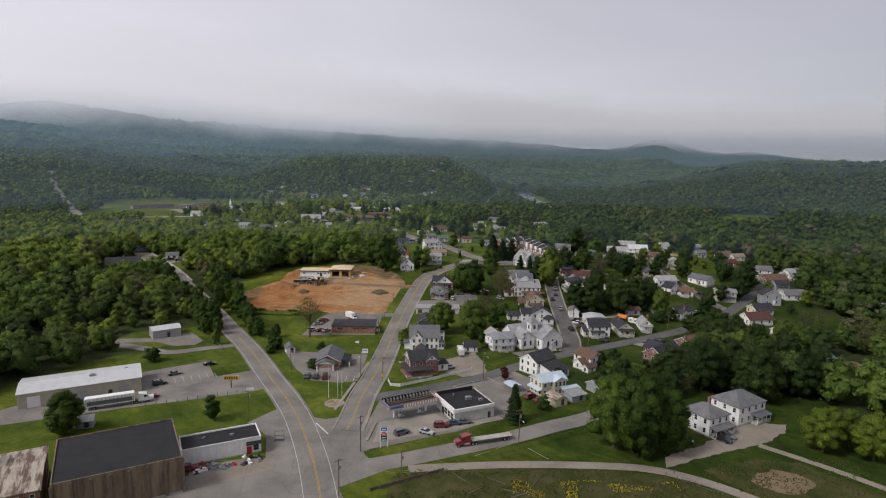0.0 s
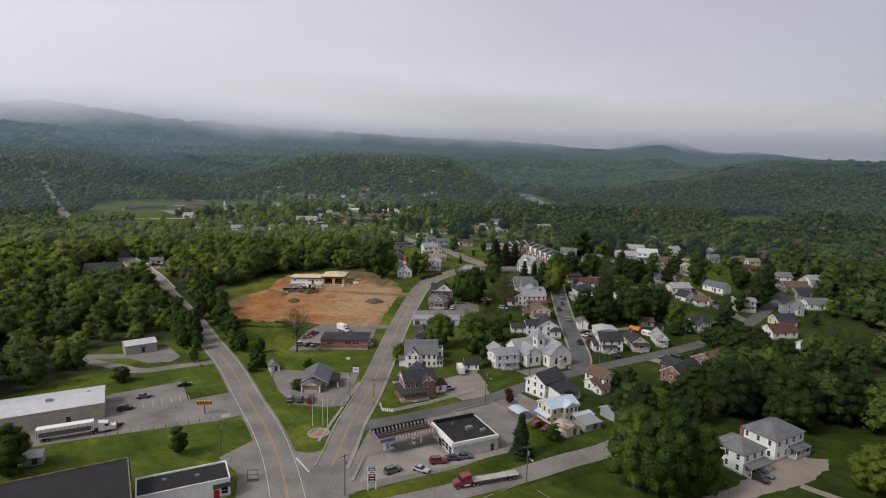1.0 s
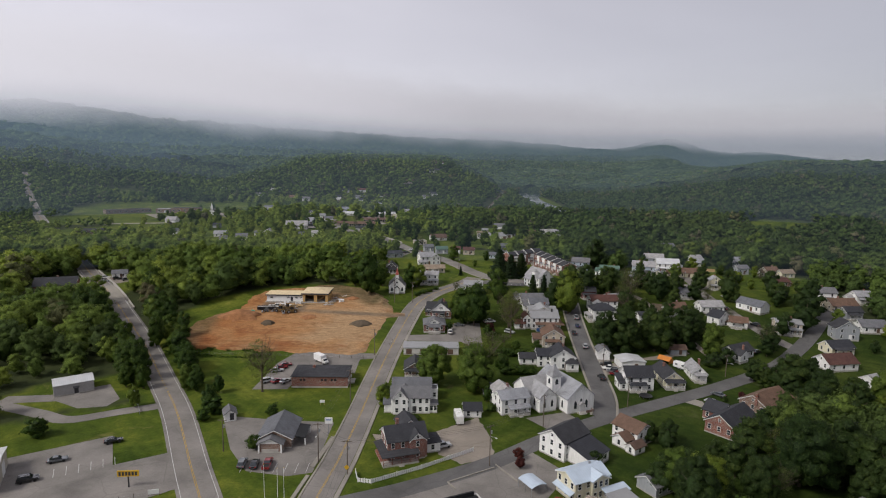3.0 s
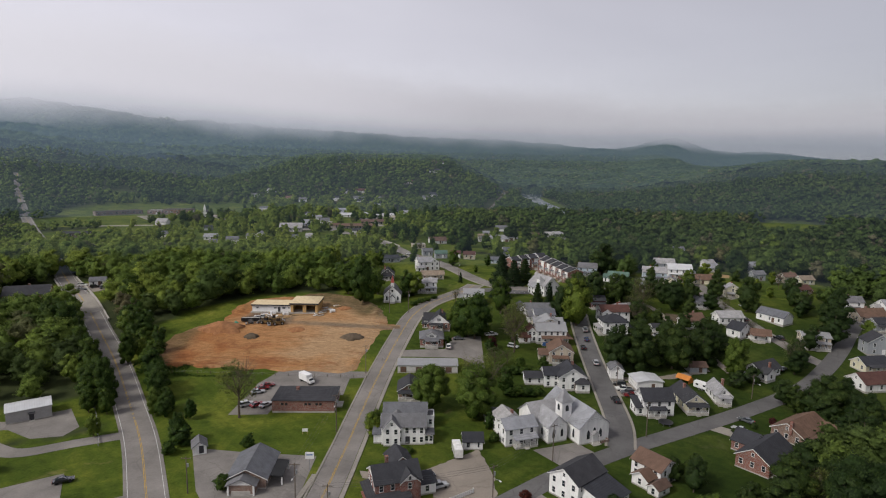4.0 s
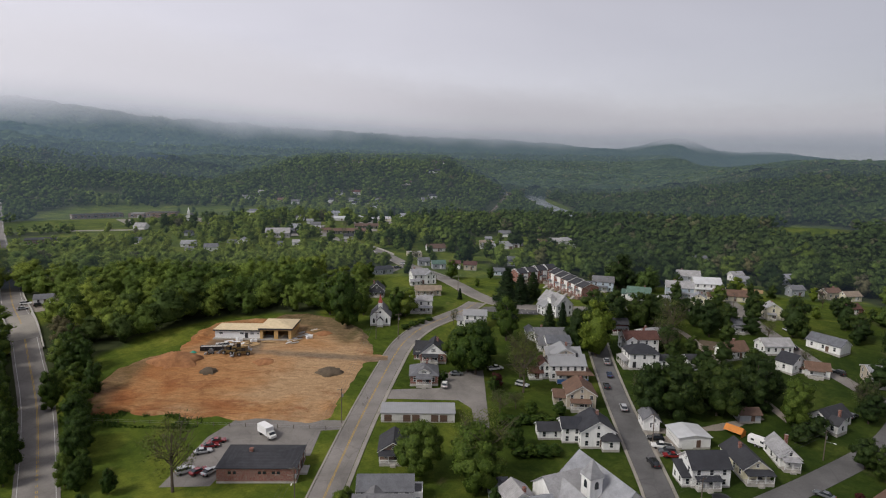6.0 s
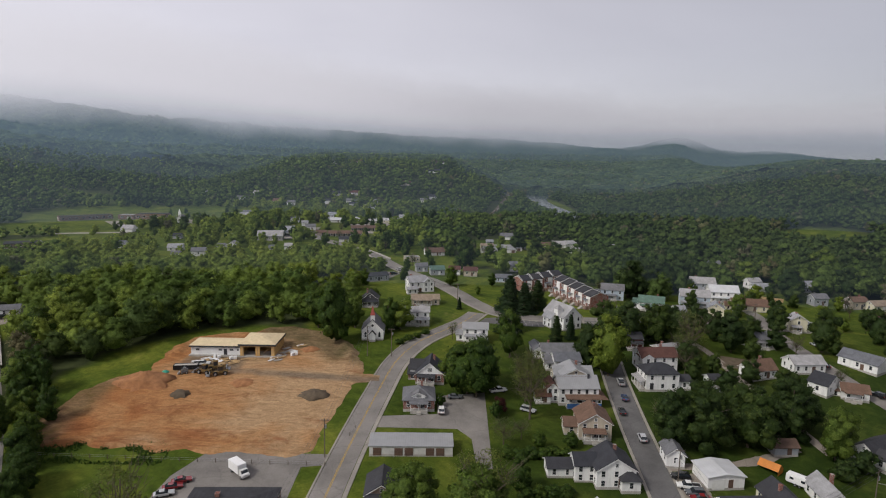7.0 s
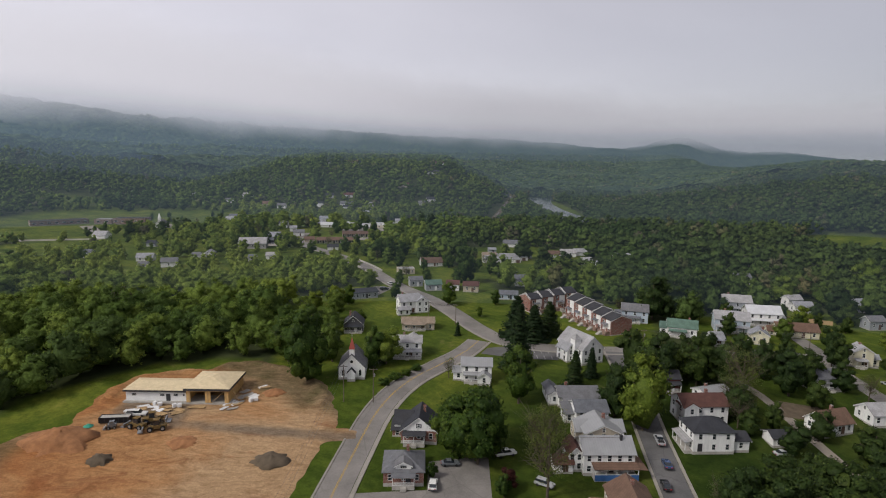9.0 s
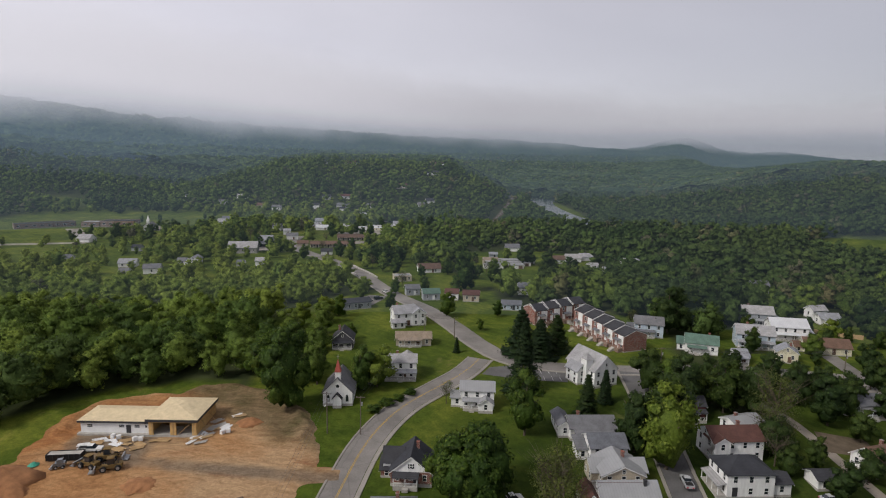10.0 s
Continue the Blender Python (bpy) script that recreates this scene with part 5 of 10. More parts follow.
# ---- brick house on the corner ----
r = thing("house", -7.5, 214.6, 20, "two-storey red brick house with dark roof and wraparound porch", "house")
block(r, 0, 0, 10.9, 8.0, 5.6, "gable", "x", 2.7, BRICK, ROOF_DARK, spacing=2.4)
block(r, 2.6, -2.6, 4.2, 4.0, 5.6, "gable", "y", 1.9, BRICK, ROOF_DARK, windows="FR")
part("gable_panel", ([(0.55, -4.62, 5.65), (4.65, -4.62, 5.65), (2.6, -4.62, 7.45)], [(0, 1, 2)]), TRIM, r)
part("gable_panel", ([(-5.47, 3.9, 5.65), (-5.47, -3.9, 5.65), (-5.47, 0, 8.25)], [(0, 1, 2)]), TRIM, r)
block(r, 3.0, 7.0, 5.6, 6.4, 5.4, "gable", "y", 2.0, BRICK, ROOF_DARK, windows="RL")
block(r, 7.6, -0.2, 4.4, 4.4, 2.8, "shed", "x", 0.6, WHITE, ROOF_DARK, windows="F")
porch(r, -7.4, 2.4, -4.0, 2.6, 2.8, ROOF_DARK, 5, pmat=BRICK)
part("porch_floor", box(-7.4, -5.5, -4.0, 3.0, -0.5, 0.5), BRICK, r)
part("porch_roof", slab([(-7.7, -6.6, 2.8), (-5.45, -4.0, 3.35), (-5.45, 3.2, 3.35), (-7.7, 3.2, 2.8)], 0.14), ROOF_DARK, r)
chimney(r, -1.5, 1.5, 6.5, 9.4)
keep_off(-7.5, 214, 20, 20, 20)

# ---- white house beside the main street ----
r = thing("house", -7.4, 242.8, 3, "white two-storey farmhouse with cross gable and grey roof", "house")
block(r, 0, 0, 12.2, 6.6, 5.4, "gable", "x", 2.4, WHITE, ROOF_GREY, spacing=2.0)
block(r, -3.2, -2.9, 4.6, 2.6, 5.4, "gable", "y", 2.6, WHITE, ROOF_GREY, windows="F", spacing=2.2)
block(r, 7.2, -1.2, 2.4, 3.4, 3.0, "hip", "x", 0.8, WHITE, ROOF_GREY, windows="F", spacing=1.1)
block(r, -7.2, -0.8, 2.4, 3.4, 2.8, "shed", "x", 0.6, WHITE, ROOF_GREY, windows="")
block(r, 0.3, 9.2, 12.6, 6.4, 5.0, "gable", "x", 2.2, WHITE, ROOF_GREY, windows="FRL", spacing=2.4)
block(r, 7.8, 9.0, 2.2, 4.4, 3.8, "flat", "x", 0, WHITE, ROOF_GREY, windows="F")
block(r, -2.0, 4.6, 5, 3.2, 4.4, "gable", "y", 1.6, WHITE, ROOF_GREY, windows="")
door(r, pose(1.2, -3.32, 0.35), DARKTRIM)
keep_off(-7, 248, 19, 21, 3)
house(12.2, 239.5, 3, 5.4, 4.4, 2.6, "small white outbuilding with a dark gable roof", "gable", "x", 1.6, WHITE, ROOF_DARK, name="outbuilding", category="shed", storeys=1)
house(19, 257.6, 3, 4.8, 5.0, 2.4, "small grey garage with a hipped roof", "hip", "y", 1.4, GREYS, ROOF_GREY, name="garage", category="garage", windows="F", storeys=1, win=(0.5, 0.4))

# ---- church ----
def lancet(root, m, w=0.9, h=2.4):
    """A pointed church window."""
    pts = [(-w / 2, 0), (w / 2, 0), (w / 2, h * 0.66), (w * 0.3, h * 0.87), (0, h), (-w * 0.3, h * 0.87), (-w / 2, h * 0.66)]
    big = [(x * 1.28, (z - h / 2) * 1.1 + h / 2) for x, z in pts]
    n = len(pts)
    v = [(x, -0.06, z) for x, z in big] + [(x, 0.02, z) for x, z in big]
    f = [tuple(range(n)), tuple(range(2 * n - 1, n - 1, -1))] + [(i, n + i, n + (i + 1) % n, (i + 1) % n) for i in range(n)]
    ob = part("window", (v, f), TRIM, root, "pointed white window frame", m)
    part("pane", ([(x, -0.075, z) for x, z in pts], [tuple(range(n))]), GLASS, ob)
    return ob


r = thing("church", 43.2, 252.1, 24, "white wooden church with pale grey roof and corner steeple", "church")
block(r, 0, 0, 10.2, 19.5, 5.2, "gable", "y", 4.4, WHITE, ROOF_LIGHT, windows="")
for u in (-2.1, 2.1):
    lancet(r, pose(u, -9.77, 1.5), 1.0, 2.7)
lancet(r, pose(0, -9.77, 2.9), 0.9, 1.9)
for v in (-7, -2, 3, 7.5):
    lancet(r, pose(-5.12, v, 1.4, 0, 0, -90), 0.9, 2.6)
    lancet(r, pose(5.12, v, 1.4, 0, 0, 90), 0.9, 2.6)
door(r, pose(0, -9.77, 0.4), WHITEPAINT, 1.6, 2.3)
part("door_hood", join(slab([(-1.3, -10.9, 2.9), (0, -10.9, 3.9), (0, -9.75, 3.9), (-1.3, -9.75, 2.9)], 0.12), slab([(1.3, -10.9, 2.9), (0, -10.9, 3.9), (0, -9.75, 3.9), (1.3, -9.75, 2.9)], 0.12)), ROOF_LIGHT, r)
for u in (-1.15, 1.15):
    part("hood_post", box(u - 0.08, u + 0.08, -10.85, -10.69, -0.3, 2.9), TRIM, r)
part("step", join(box(-1.4, 1.4, -11.2, -9.75, -0.5, 0.3), box(-1.4, 1.4, -11.6, -11.2, -0.5, 0.12)), CONCRETE, r)
part("ramp_wall", join(box(1.6, 4.4, -11.0, -10.8, -0.4, 0.9), box(4.2, 4.4, -11.0, -9.75, -0.4, 0.9)), BRICK2, r)
# cross wing, small gable and steeple
block(r, -9.2, 4.2, 9.5, 9.0, 5.0, "gable", "x", 3.6, WHITE, ROOF_LIGHT, windows="")
block(r, -9.6, -1.6, 6.3, 8.0, 5.0, "gable", "y", 3.0, WHITE, ROOF_LIGHT, windows="")
for u in (-11.0, -8.2):
    lancet(r, pose(u, -5.62, 1.6), 0.85, 2.4)
lancet(r, pose(-12.77, -2.5, 1.6, 0, 0, -90), 0.85, 2.4)
part("tower", box(-7.0, -3.7, -3.6, -0.3, 0, 10.4), WHITE, r)
part("cornice", box(-7.2, -3.5, -3.8, -0.1, 10.1, 10.5), TRIM, r)
part("spire", ([(-7.35, -3.95, 10.5), (-3.35, -3.95, 10.5), (-3.35, 0.05, 10.5), (-7.35, 0.05, 10.5), (-5.35, -1.95, 14.4)], [(0, 1, 4), (1, 2, 4), (2, 3, 4), (3, 0, 4), (3, 2, 1, 0)]), ROOF_LIGHT, r)
lancet(r, pose(-5.35, -3.62, 7.9), 1.1, 1.9)
lancet(r, pose(-7.02, -1.95, 7.9, 0, 0, -90), 1.1, 1.9)
keep_off(39, 254, 26, 26, 24)
r = thing("house", 25.0, 243.9, 19, "white two-storey parsonage with pale roof and front porch", "house")
block(r, 0, 0, 9.6, 6.4, 5.2, "gable", "x", 1.9, WHITE, ROOF_LIGHT, spacing=2.6)
block(r, -0.6, 5.6, 6.5, 6.2, 5.0, "gable", "y", 2.0, WHITE, ROOF_LIGHT, windows="RL")
porch(r, -2.6, 4.2, -3.2, 2.2, 2.8, ROOF_LIGHT, 4)
door(r, pose(0.6, -3.22, 0.5), DARKTRIM)
chimney(r, -0.2, 3.0, 5.8, 8.0, BRICK)
keep_off(25, 246, 12, 16, 19)

# ---- houses by the cross street ----
r = thing("house", 36.9, 217.6, -48, "white house with a long black shingle roof", "house")
block(r, 0, 0, 8.4, 11, 5.4, "gable", "y", 2.6, WHITE, ROOF_DARK, spacing=2.3)
block(r, 7.6, 0.5, 9.0, 7.0, 3.0, "shed", "x", 2.2, WHITE, ROOF_DARK, turn=90, windows="RF", storeys=1)
keep_off(39, 215, 20, 14, -48)
r = thing("house", 37.4, 196.8, 27, "cream two-storey house with a pale blue metal roof", "house")
block(r, 0, 0, 10.2, 7.0, 5.3, "gable", "x", 1.5, CREAM, METAL_BLUE, spacing=2.3)
block(r, 1.8, -2.6, 5.0, 3.6, 5.3, "gable", "y", 1.2, CREAM, METAL_BLUE, windows="FR", spacing=1.6)
porch(r, 2.0, 8.6, -4.4, 2.6, 2.6, METAL_BLUE, 4, rail=False)
part("porch_roof", slab([(-6.6, -3.4, 2.4), (-5.1, -3.4, 3.0), (-5.1, 3.4, 3.0), (-6.6, 3.4, 2.4)], 0.1), METAL_BLUE, r)
chimney(r, 2.2, 0.4, 6.0, 7.4, STEEL, 0.2)
keep_off(37, 197, 15, 12, 27)
r = thing("carport", 25.3, 197.4, 30, "open carport with a curved pale blue metal roof", "carport")
arc = [(-2.3 + 4.6 * i / 8, 2.3 + 0.55 * math.sin(math.pi * i / 8)) for i in range(9)]
ring = [(x, z) for x, z in arc] + [(x, z - 0.06) for x, z in reversed(arc)]
n = len(ring)
part("roof", ([(x, y, z) for y in (-2.8, 2.8) for x, z in ring], [(i, (i + 1) % n, n + (i + 1) % n, n + i) for i in range(n)] + [(i, n - 1 - i, n - 2 - i, i + 1) for i in range(8)] + [(n + i, n + i + 1, 2 * n - 2 - i, 2 * n - 1 - i) for i in range(8)]), METAL_BLUE, r)
for u in (-2.2, 2.2):
    for v in (-2.6, 0, 2.6):
        part("post", box(u - 0.05, u + 0.05, v - 0.05, v + 0.05, -0.3, 2.35), STEEL, r)
house(38.4, 186.8, 28, 5.0, 5.4, 2.5, "low shed with a rusty brown roof", "gable", "y", 1.0, CREAM, METAL_RUST, name="shed", category="shed", windows="")
house(45.5, 190.5, 28, 6.0, 4.5, 2.3, "open lean-to with a pale metal roof", "shed", "x", 0.6, GREYS, METAL_GREY, name="lean_to", category="shed", windows="")
house(57, 199.5, 30, 9, 6, 2.8, "weathered grey shed with a dull metal roof", "gable", "x", 1.6, GREYS, ROOF_GREY, name="shed", category="shed", windows="F")
r = house(95, 179.5, 29, 13, 10, 6.0, "white two-storey house with a grey hipped roof", "hip", "x", 3.0, WHITE, ROOF_GREY, (-0.5, 6.2, 2.4))
r = house(81, 170.8, 29, 9, 9.6, 5.6, "white two-storey house with a grey hipped roof and porch", "hip", "x", 2.6, WHITE, ROOF_GREY, (-4.2, 4.2, 2.2))
house(58.4, 225.6, 36, 7.4, 8.6, 4.2, "small white cottage with a brown gable roof", "gable", "y", 2.0, WHITE, ROOF_BROWN, None, None, ((-5.2, -1.0, 4.4, 4.6, 2.6, "gable", "x"), (-5.8, -5.4, 4.6, 3.0, 2.1, "gable", "x")))
house(90.6, 233.4, 40, 15, 8.6, 3.8, "red brick bungalow with a dark shingle roof", "gable", "x", 2.8, BRICK, ROOF_DARK, None, None, ((5, 6.4, 7.5, 6, 3.0, "gable", "y"),))
house(110, 250.5, 34, 15, 9, 3.2, "brick ranch house with a brown roof and broad chimney", "gable", "x", 2.6, BRICK2, ROOF_BROWN, (-6, 2, 1.8), (-7.6, -1.2), ((6, -6, 6, 5, 2.8, "gable", "y"),))

# ---- east of the side street ----
r = house(75.0, 283.6, 5, 9.2, 7.8, 3.2, "white metal garage with a white low-pitched roof", "gable", "y", 0.7, WHITE, METAL_WHITE, name="garage", category="garage", windows="")
roller_door(r, pose(-2, -3.92, 0), 3.2, 2.6)
house(71.9, 265.4, 4, 9.8, 7.4, 5.0, "white two-storey house with a dark grey gable roof", "gable", "x", 2.8, WHITE, ROOF_DARK, None, None, ((-5.8, -0.6, 2.6, 5.4, 2.6, "shed", "x"),))
house(84.9, 271.0, 1, 7.0, 12.5, 3.2, "cream bungalow with dark roof and full front porch", "gable", "y", 2.6, CREAM, ROOF_DARK, (-3.4, 3.4, 2.2))
house(97.2, 275.8, -4, 5.2, 9.6, 3.0, "narrow white house with a pale metal gable roof", "gable", "y", 2.4, WHITE, ROOF_LIGHT, None, (1.8, 2.0))
house(122.4, 296.0, 29, 11.6, 6.8, 2.9, "white house with dark roof and red brick chimney", "gable", "x", 2.4, WHITE, ROOF_DARK, None, (-2, -3.9), ((-3.6, -4.4, 5, 3, 2.9, "gable", "y"),))
house(98.3, 297.4, 2, 6.4, 4.6, 2.5, "weathered grey shed with a tin roof", "gable", "x", 1.3, GREYS, ROOF_BROWN, name="shed", category="shed", windows="")
house(158.0, 324.0, -14, 10.4, 7.8, 4.8, "tan two-storey house with a metal roof and porch", "gable", "x", 1.3, TAN, METAL_GREY, (-4.8, 4.8, 2))
house(133.6, 349.0, 4, 11.4, 7.2, 3.4, "white house with a pale shingle roof", "gable", "x", 2.2, WHITE, ROOF_LIGHT)
house(114.8, 343.6, 17, 9.8, 6.8, 3.2, "white house with a dark brown gable roof", "gable", "x", 2.8, WHITE, ROOF_BROWN)
house(97.5, 336.5, 3, 6.5, 5, 2.5, "small white outbuilding with a dark roof", "gable", "x", 1.1, WHITE, ROOF_DARK, name="shed", category="shed", windows="F")
r = thing("house", 77.0, 334.6, 3, "white two-storey house with a dark hipped roof", "house")
block(r, 0, 0, 10.8, 8.6, 5.6, "hip", "x", 2.6, WHITE, ROOF_DARK, spacing=2.8)
block(r, 7.6, -0.8, 4.4, 5.6, 3.0, "gable", "x", 1.2, WHITE, ROOF_DARK, windows="F")
part("porch_roof", slab([(-7.6, -4.0, 2.7), (-5.4, -4.0, 3.2), (-5.4, 4.0, 3.2), (-7.6, 4.0, 2.7)], 0.12), ROOF_LIGHT, r)
part("porch_floor", box(-7.4, -5.4, -4.0, 4.0, -0.5, 0.5), CONCRETE, r)
for v in (-3.8, -1.2, 1.4, 3.8):
    part("post", box(-7.3, -7.15, v - 0.07, v + 0.07, 0.5, 2.7), TRIM, r)
door(r, pose(-3.6, -4.32, 0.4), DARKTRIM)
keep_off(80, 334, 18, 11, 5)
house(80.5, 348.2, 5, 13, 8, 5.4, "white house with dark red-brown roof and pale rear ell", "gable", "x", 2.2, WHITE, ROOF_RED, None, None, ((-4.5, -2.4, 4.0, 5.0, 5.4, "gable", "y"),))
house(88, 357.5, 20, 9, 6, 4.2, "white rear wing with a pale metal roof", "gable", "x", 1.2, WHITE, METAL_GREY)
house(66.5, 291.6, -5, 4.6, 6.5, 3.6, "small white house with grey gable roof", "gable", "y", 1.8, WHITE, ROOF_GREY, storeys=1)
# ---- west of the side street ----
r = thing("house", 47.6, 324.4, 3, "white two-storey house with red and pale metal roof", "house")
block(r, 0, 0, 12.4, 8.4, 5.2, "gable", "x", 2.6, WHITE, METAL_GREY, spacing=2.2)
block(r, -7.8, 0.6, 3.4, 6.4, 4.6, "gable", "y", 1.6, WHITE, ROOF_RED, windows="F", spacing=1.4)
part("roof_panel", slab([(-6.4, -0.6, 7.75), (4.2, -0.6, 7.75), (4.2, 4.5, 4.95), (-6.4, 4.5, 4.95)], 0.05), ROOF_RED, r)
porch(r, -4.2, 6.4, -4.2, 2.6, 2.7, ROOF_BROWN, 5)
part("porch_roof", slab([(6.2, -6.9, 2.7), (8.6, -6.9, 2.5), (8.6, 3.0, 2.5), (6.2, 3.0, 3.2)], 0.12), ROOF_BROWN, r)
part("porch_skirt", box(-4.2, 6.4, -6.84, -6.8, -0.3, 1.2), BLUEPAINT, r)
door(r, pose(0.5, -4.22, 0.5), DARKTRIM)
chimney(r, 3.6, -1.0, 6.5, 8.6, DARKTRIM, 0.3)
keep_off(47.6, 324, 18, 15, 3)
house(36.8, 322.6, 3, 4.6, 4.2, 2.5, "small white shed with a rust-brown roof", "gable", "x", 1.4, WHITE, ROOF_RED, name="shed", category="shed", storeys=1)
house(48.8, 335.4, 3, 9.6, 9, 4.2, "pale house with a grey-white metal gable roof", "gable", "y", 2.2, TAN, METAL_GREY, None, None, ((-4.4, 1.5, 4, 6, 3.4, "gable", "x"), (4.4, 1.5, 4, 6, 3.4, "gable", "x")))
house(48.4, 345.6, 3, 9, 7.5, 4.2, "white house with a weathered dark roof", "gable", "x", 2.0, WHITE, ROOF_GREY)
house(47.0, 356.0, 3, 12, 7, 3.2, "white house with a grey roof", "gable", "x", 2.0, WHITE, ROOF_GREY, None, None, ((-7.0, 2.6, 3.5, 9, 3.2, "gable", "y"),))
house(48.6, 305.6, -2, 9, 9.5, 4.6, "pale tan house with a brown gable roof", "gable", "y", 2.8, TAN, ROOF_BROWN, (-3.5, 2.5, 2.4), None, ((-6.2, 0, 4, 5, 2.6, "gable", "x"),))
r = house(48.2, 283.4, 2, 9.6, 9, 4.8, "white house with steep dark grey gables", "gable", "y", 3.0, WHITE, ROOF_DARK, None, None, ((-6.6, 1.4, 5.4, 6, 4.4, "gable", "x"), (3.2, -3.2, 4.6, 6, 3.0, "hip", "x")))
house(35.6, 285.6, 2, 6.4, 5, 2.6, "small white garage with a dark roof", "gable", "x", 1.4, WHITE, ROOF_DARK, name="garage", category="garage", storeys=1)
# ---- along the main street ----
r = thing("brick_building", -40.4, 264.6, 2.5, "low red brick building with a dark shingled roof", "building")
block(r, 0, 0, 19.4, 11.6, 3.9, "hip", "x", 0.9, BRICK, ROOF_DARK, windows="R", storeys=1, over=0.3)
for u in (-6.5, -5.3, 0.8, 2.0, 4.2, 5.4):
    part("window", join(box(u - 0.4, u + 0.4, -5.84, -5.78, 2.4, 3.0), box(u - 0.45, u + 0.45, -5.87, -5.78, 2.3, 2.4)), GLASS, r, "small dark high window")
for u in (8.2, 5.0):
    part("sill", box(u - 0.7, u + 0.7, -5.86, -5.78, 2.0, 2.1), CONCRETE, r)
part("steps", box(9.8, 11.6, -2.0, 2.0, -0.5, 0.4), CONCRETE, r)
door(r, pose(9.82, 1.0, 0.3, 0, 0, 90), DARKTRIM)
chimney(r, -3, 1, 4.0, 5.6, BRICK, 0.45)
keep_off(-40, 265, 24, 15, 2)
house(-7.8, 274.2, 3, 7.6, 8.6, 3.0, "brown brick bungalow with a dark grey gable roof", "gable", "y", 2.4, BRICK2, ROOF_DARK, (-3.6, 3.6, 2))
r = thing("garage_row", -2.4, 294.2, 2, "row of low garages with a grey flat metal roof", "garage")
block(r, 0, 0, 22, 6.4, 2.6, "shed", "x", 0.5, BLOCK, METAL_GREY, windows="", over=0.25)
for u in (-8.9, -3.3, -0.6, 5.0, 7.7):
    roller_door(r, pose(u, -3.22, 0), 2.2, 2.1, ROOF_BROWN)
keep_off(-2.4, 294.6, 24, 9, 2)
r = house(-1.8, 319.2, 3, 9.4, 10, 3.2, "red brick bungalow with a grey hipped roof and dormer", "hip", "y", 2.7, BRICK, ROOF_GREY, (-2.6, 2.6, 1.6))
block(r, 0, -3.4, 3.6, 2.4, 1.0, "gable", "y", 0.9, WHITE, ROOF_GREY, base=3.6, windows="F", win=(1.4, 0.6))
r = house(1.2, 336.4, -2, 9.4, 9.4, 3.2, "brick house with white gable and steep dark roof", "gable", "y", 3.8, BRICK, ROOF_DARK)
part("gable_panel", ([(-4.6, -4.73, 3.2), (4.6, -4.73, 3.2), (0, -4.73, 6.9)], [(0, 1, 2)]), WHITE, r)
window(r, pose(0, -4.75, 4.6), 1.4, 1.2)
block(r, -4.6, 1.5, 4.5, 5.5, 3.6, "gable", "x", 2.4, WHITE, ROOF_DARK, windows="")
r = thing("chapel", -23, 373.4, 3, "small white chapel with pointed windows and red-tipped steeple", "church")
block(r, 0, 0, 8.4, 11, 3.8, "gable", "y", 4.2, WHITE, ROOF_GREY, windows="")
for u in (-2.7, 2.7):
    lancet(r, pose(u, -5.52, 1.0), 0.8, 2.2)
for v in (-3, 0, 3):
    lancet(r, pose(4.22, v, 1.0, 0, 0, 90), 0.8, 2.0)
    lancet(r, pose(-4.22, v, 1.0, 0, 0, -90), 0.8, 2.0)
block(r, 0, -6.2, 2.4, 1.6, 2.4, "gable", "y", 1.3, WHITE, ROOF_DARK, windows="", attic=False, over=0.25)
part("round_window", tube((0, -5.53, 5.6), (0, -5.48, 5.6), 0.5, 0.5, 14), GLASS, r)
part("belfry", box(-0.8, 0.8, -5.0, -3.4, 7.0, 9.6), WHITE, r)
part("spire", ([(-0.95, -5.15, 9.6), (0.95, -5.15, 9.6), (0.95, -3.25, 9.6), (-0.95, -3.25, 9.6), (0, -4.2, 13.4)], [(0, 1, 4), (1, 2, 4), (2, 3, 4), (3, 0, 4), (3, 2, 1, 0)]), METAL_RED, r, "rust-red pointed spire")
part("cross", join(box(-0.05, 0.05, -4.25, -4.15, 13.3, 14.6), box(-0.35, 0.35, -4.25, -4.15, 14.0, 14.12)), STEEL, r)
keep_off(-23, 373, 12, 15, 3)
r = house(-6.5, 391.4, 3, 10, 7.6, 5.4, "white two-storey house with pale roof and full porch", "gable", "x", 1.5, WHITE, ROOF_LIGHT, (-5, 5, 2.2), None, ((2.0, 2.4, 3.4, 4.0, 5.6, "gable", "y"),))
house(-4.6, 424.6, 4, 13.2, 7.5, 2.9, "low tan ranch house with a pinkish roof", "gable", "x", 1.6, TAN, ROOF_TAN)
house(-30.5, 419.6, 4, 7.6, 7.6, 3.6, "small dark cottage with dark gable roof and porch", "gable", "y", 3.2, DARKS, ROOF_DARK, (-3.5, 3.5, 2))
house(-10.6, 450.6, 20, 9.5, 8, 5.6, "large white corner house with a pale gable roof", "gable", "x", 2.6, WHITE, ROOF_LIGHT, None, None, ((5.6, 0, 6, 9, 5.4, "gable", "y"), (-3.8, -5.2, 5.5, 3, 2.6, "gable", "x")))
house(17.6, 371.4, -2, 9.6, 6.4, 5.2, "white two-storey house with a dull metal roof", "gable", "x", 1.7, WHITE, METAL_GREY, None, None, ((2.4, -4.4, 4.0, 3.0, 2.6, "gable", "y"), (-5.8, -0.6, 3.4, 4, 2.8, "gable", "x")))
house(-36.5, 476.6, 25, 15, 9, 3.2, "long low grey building with a dark roof", "gable", "x", 1.2, GREYS, ROOF_DARK)
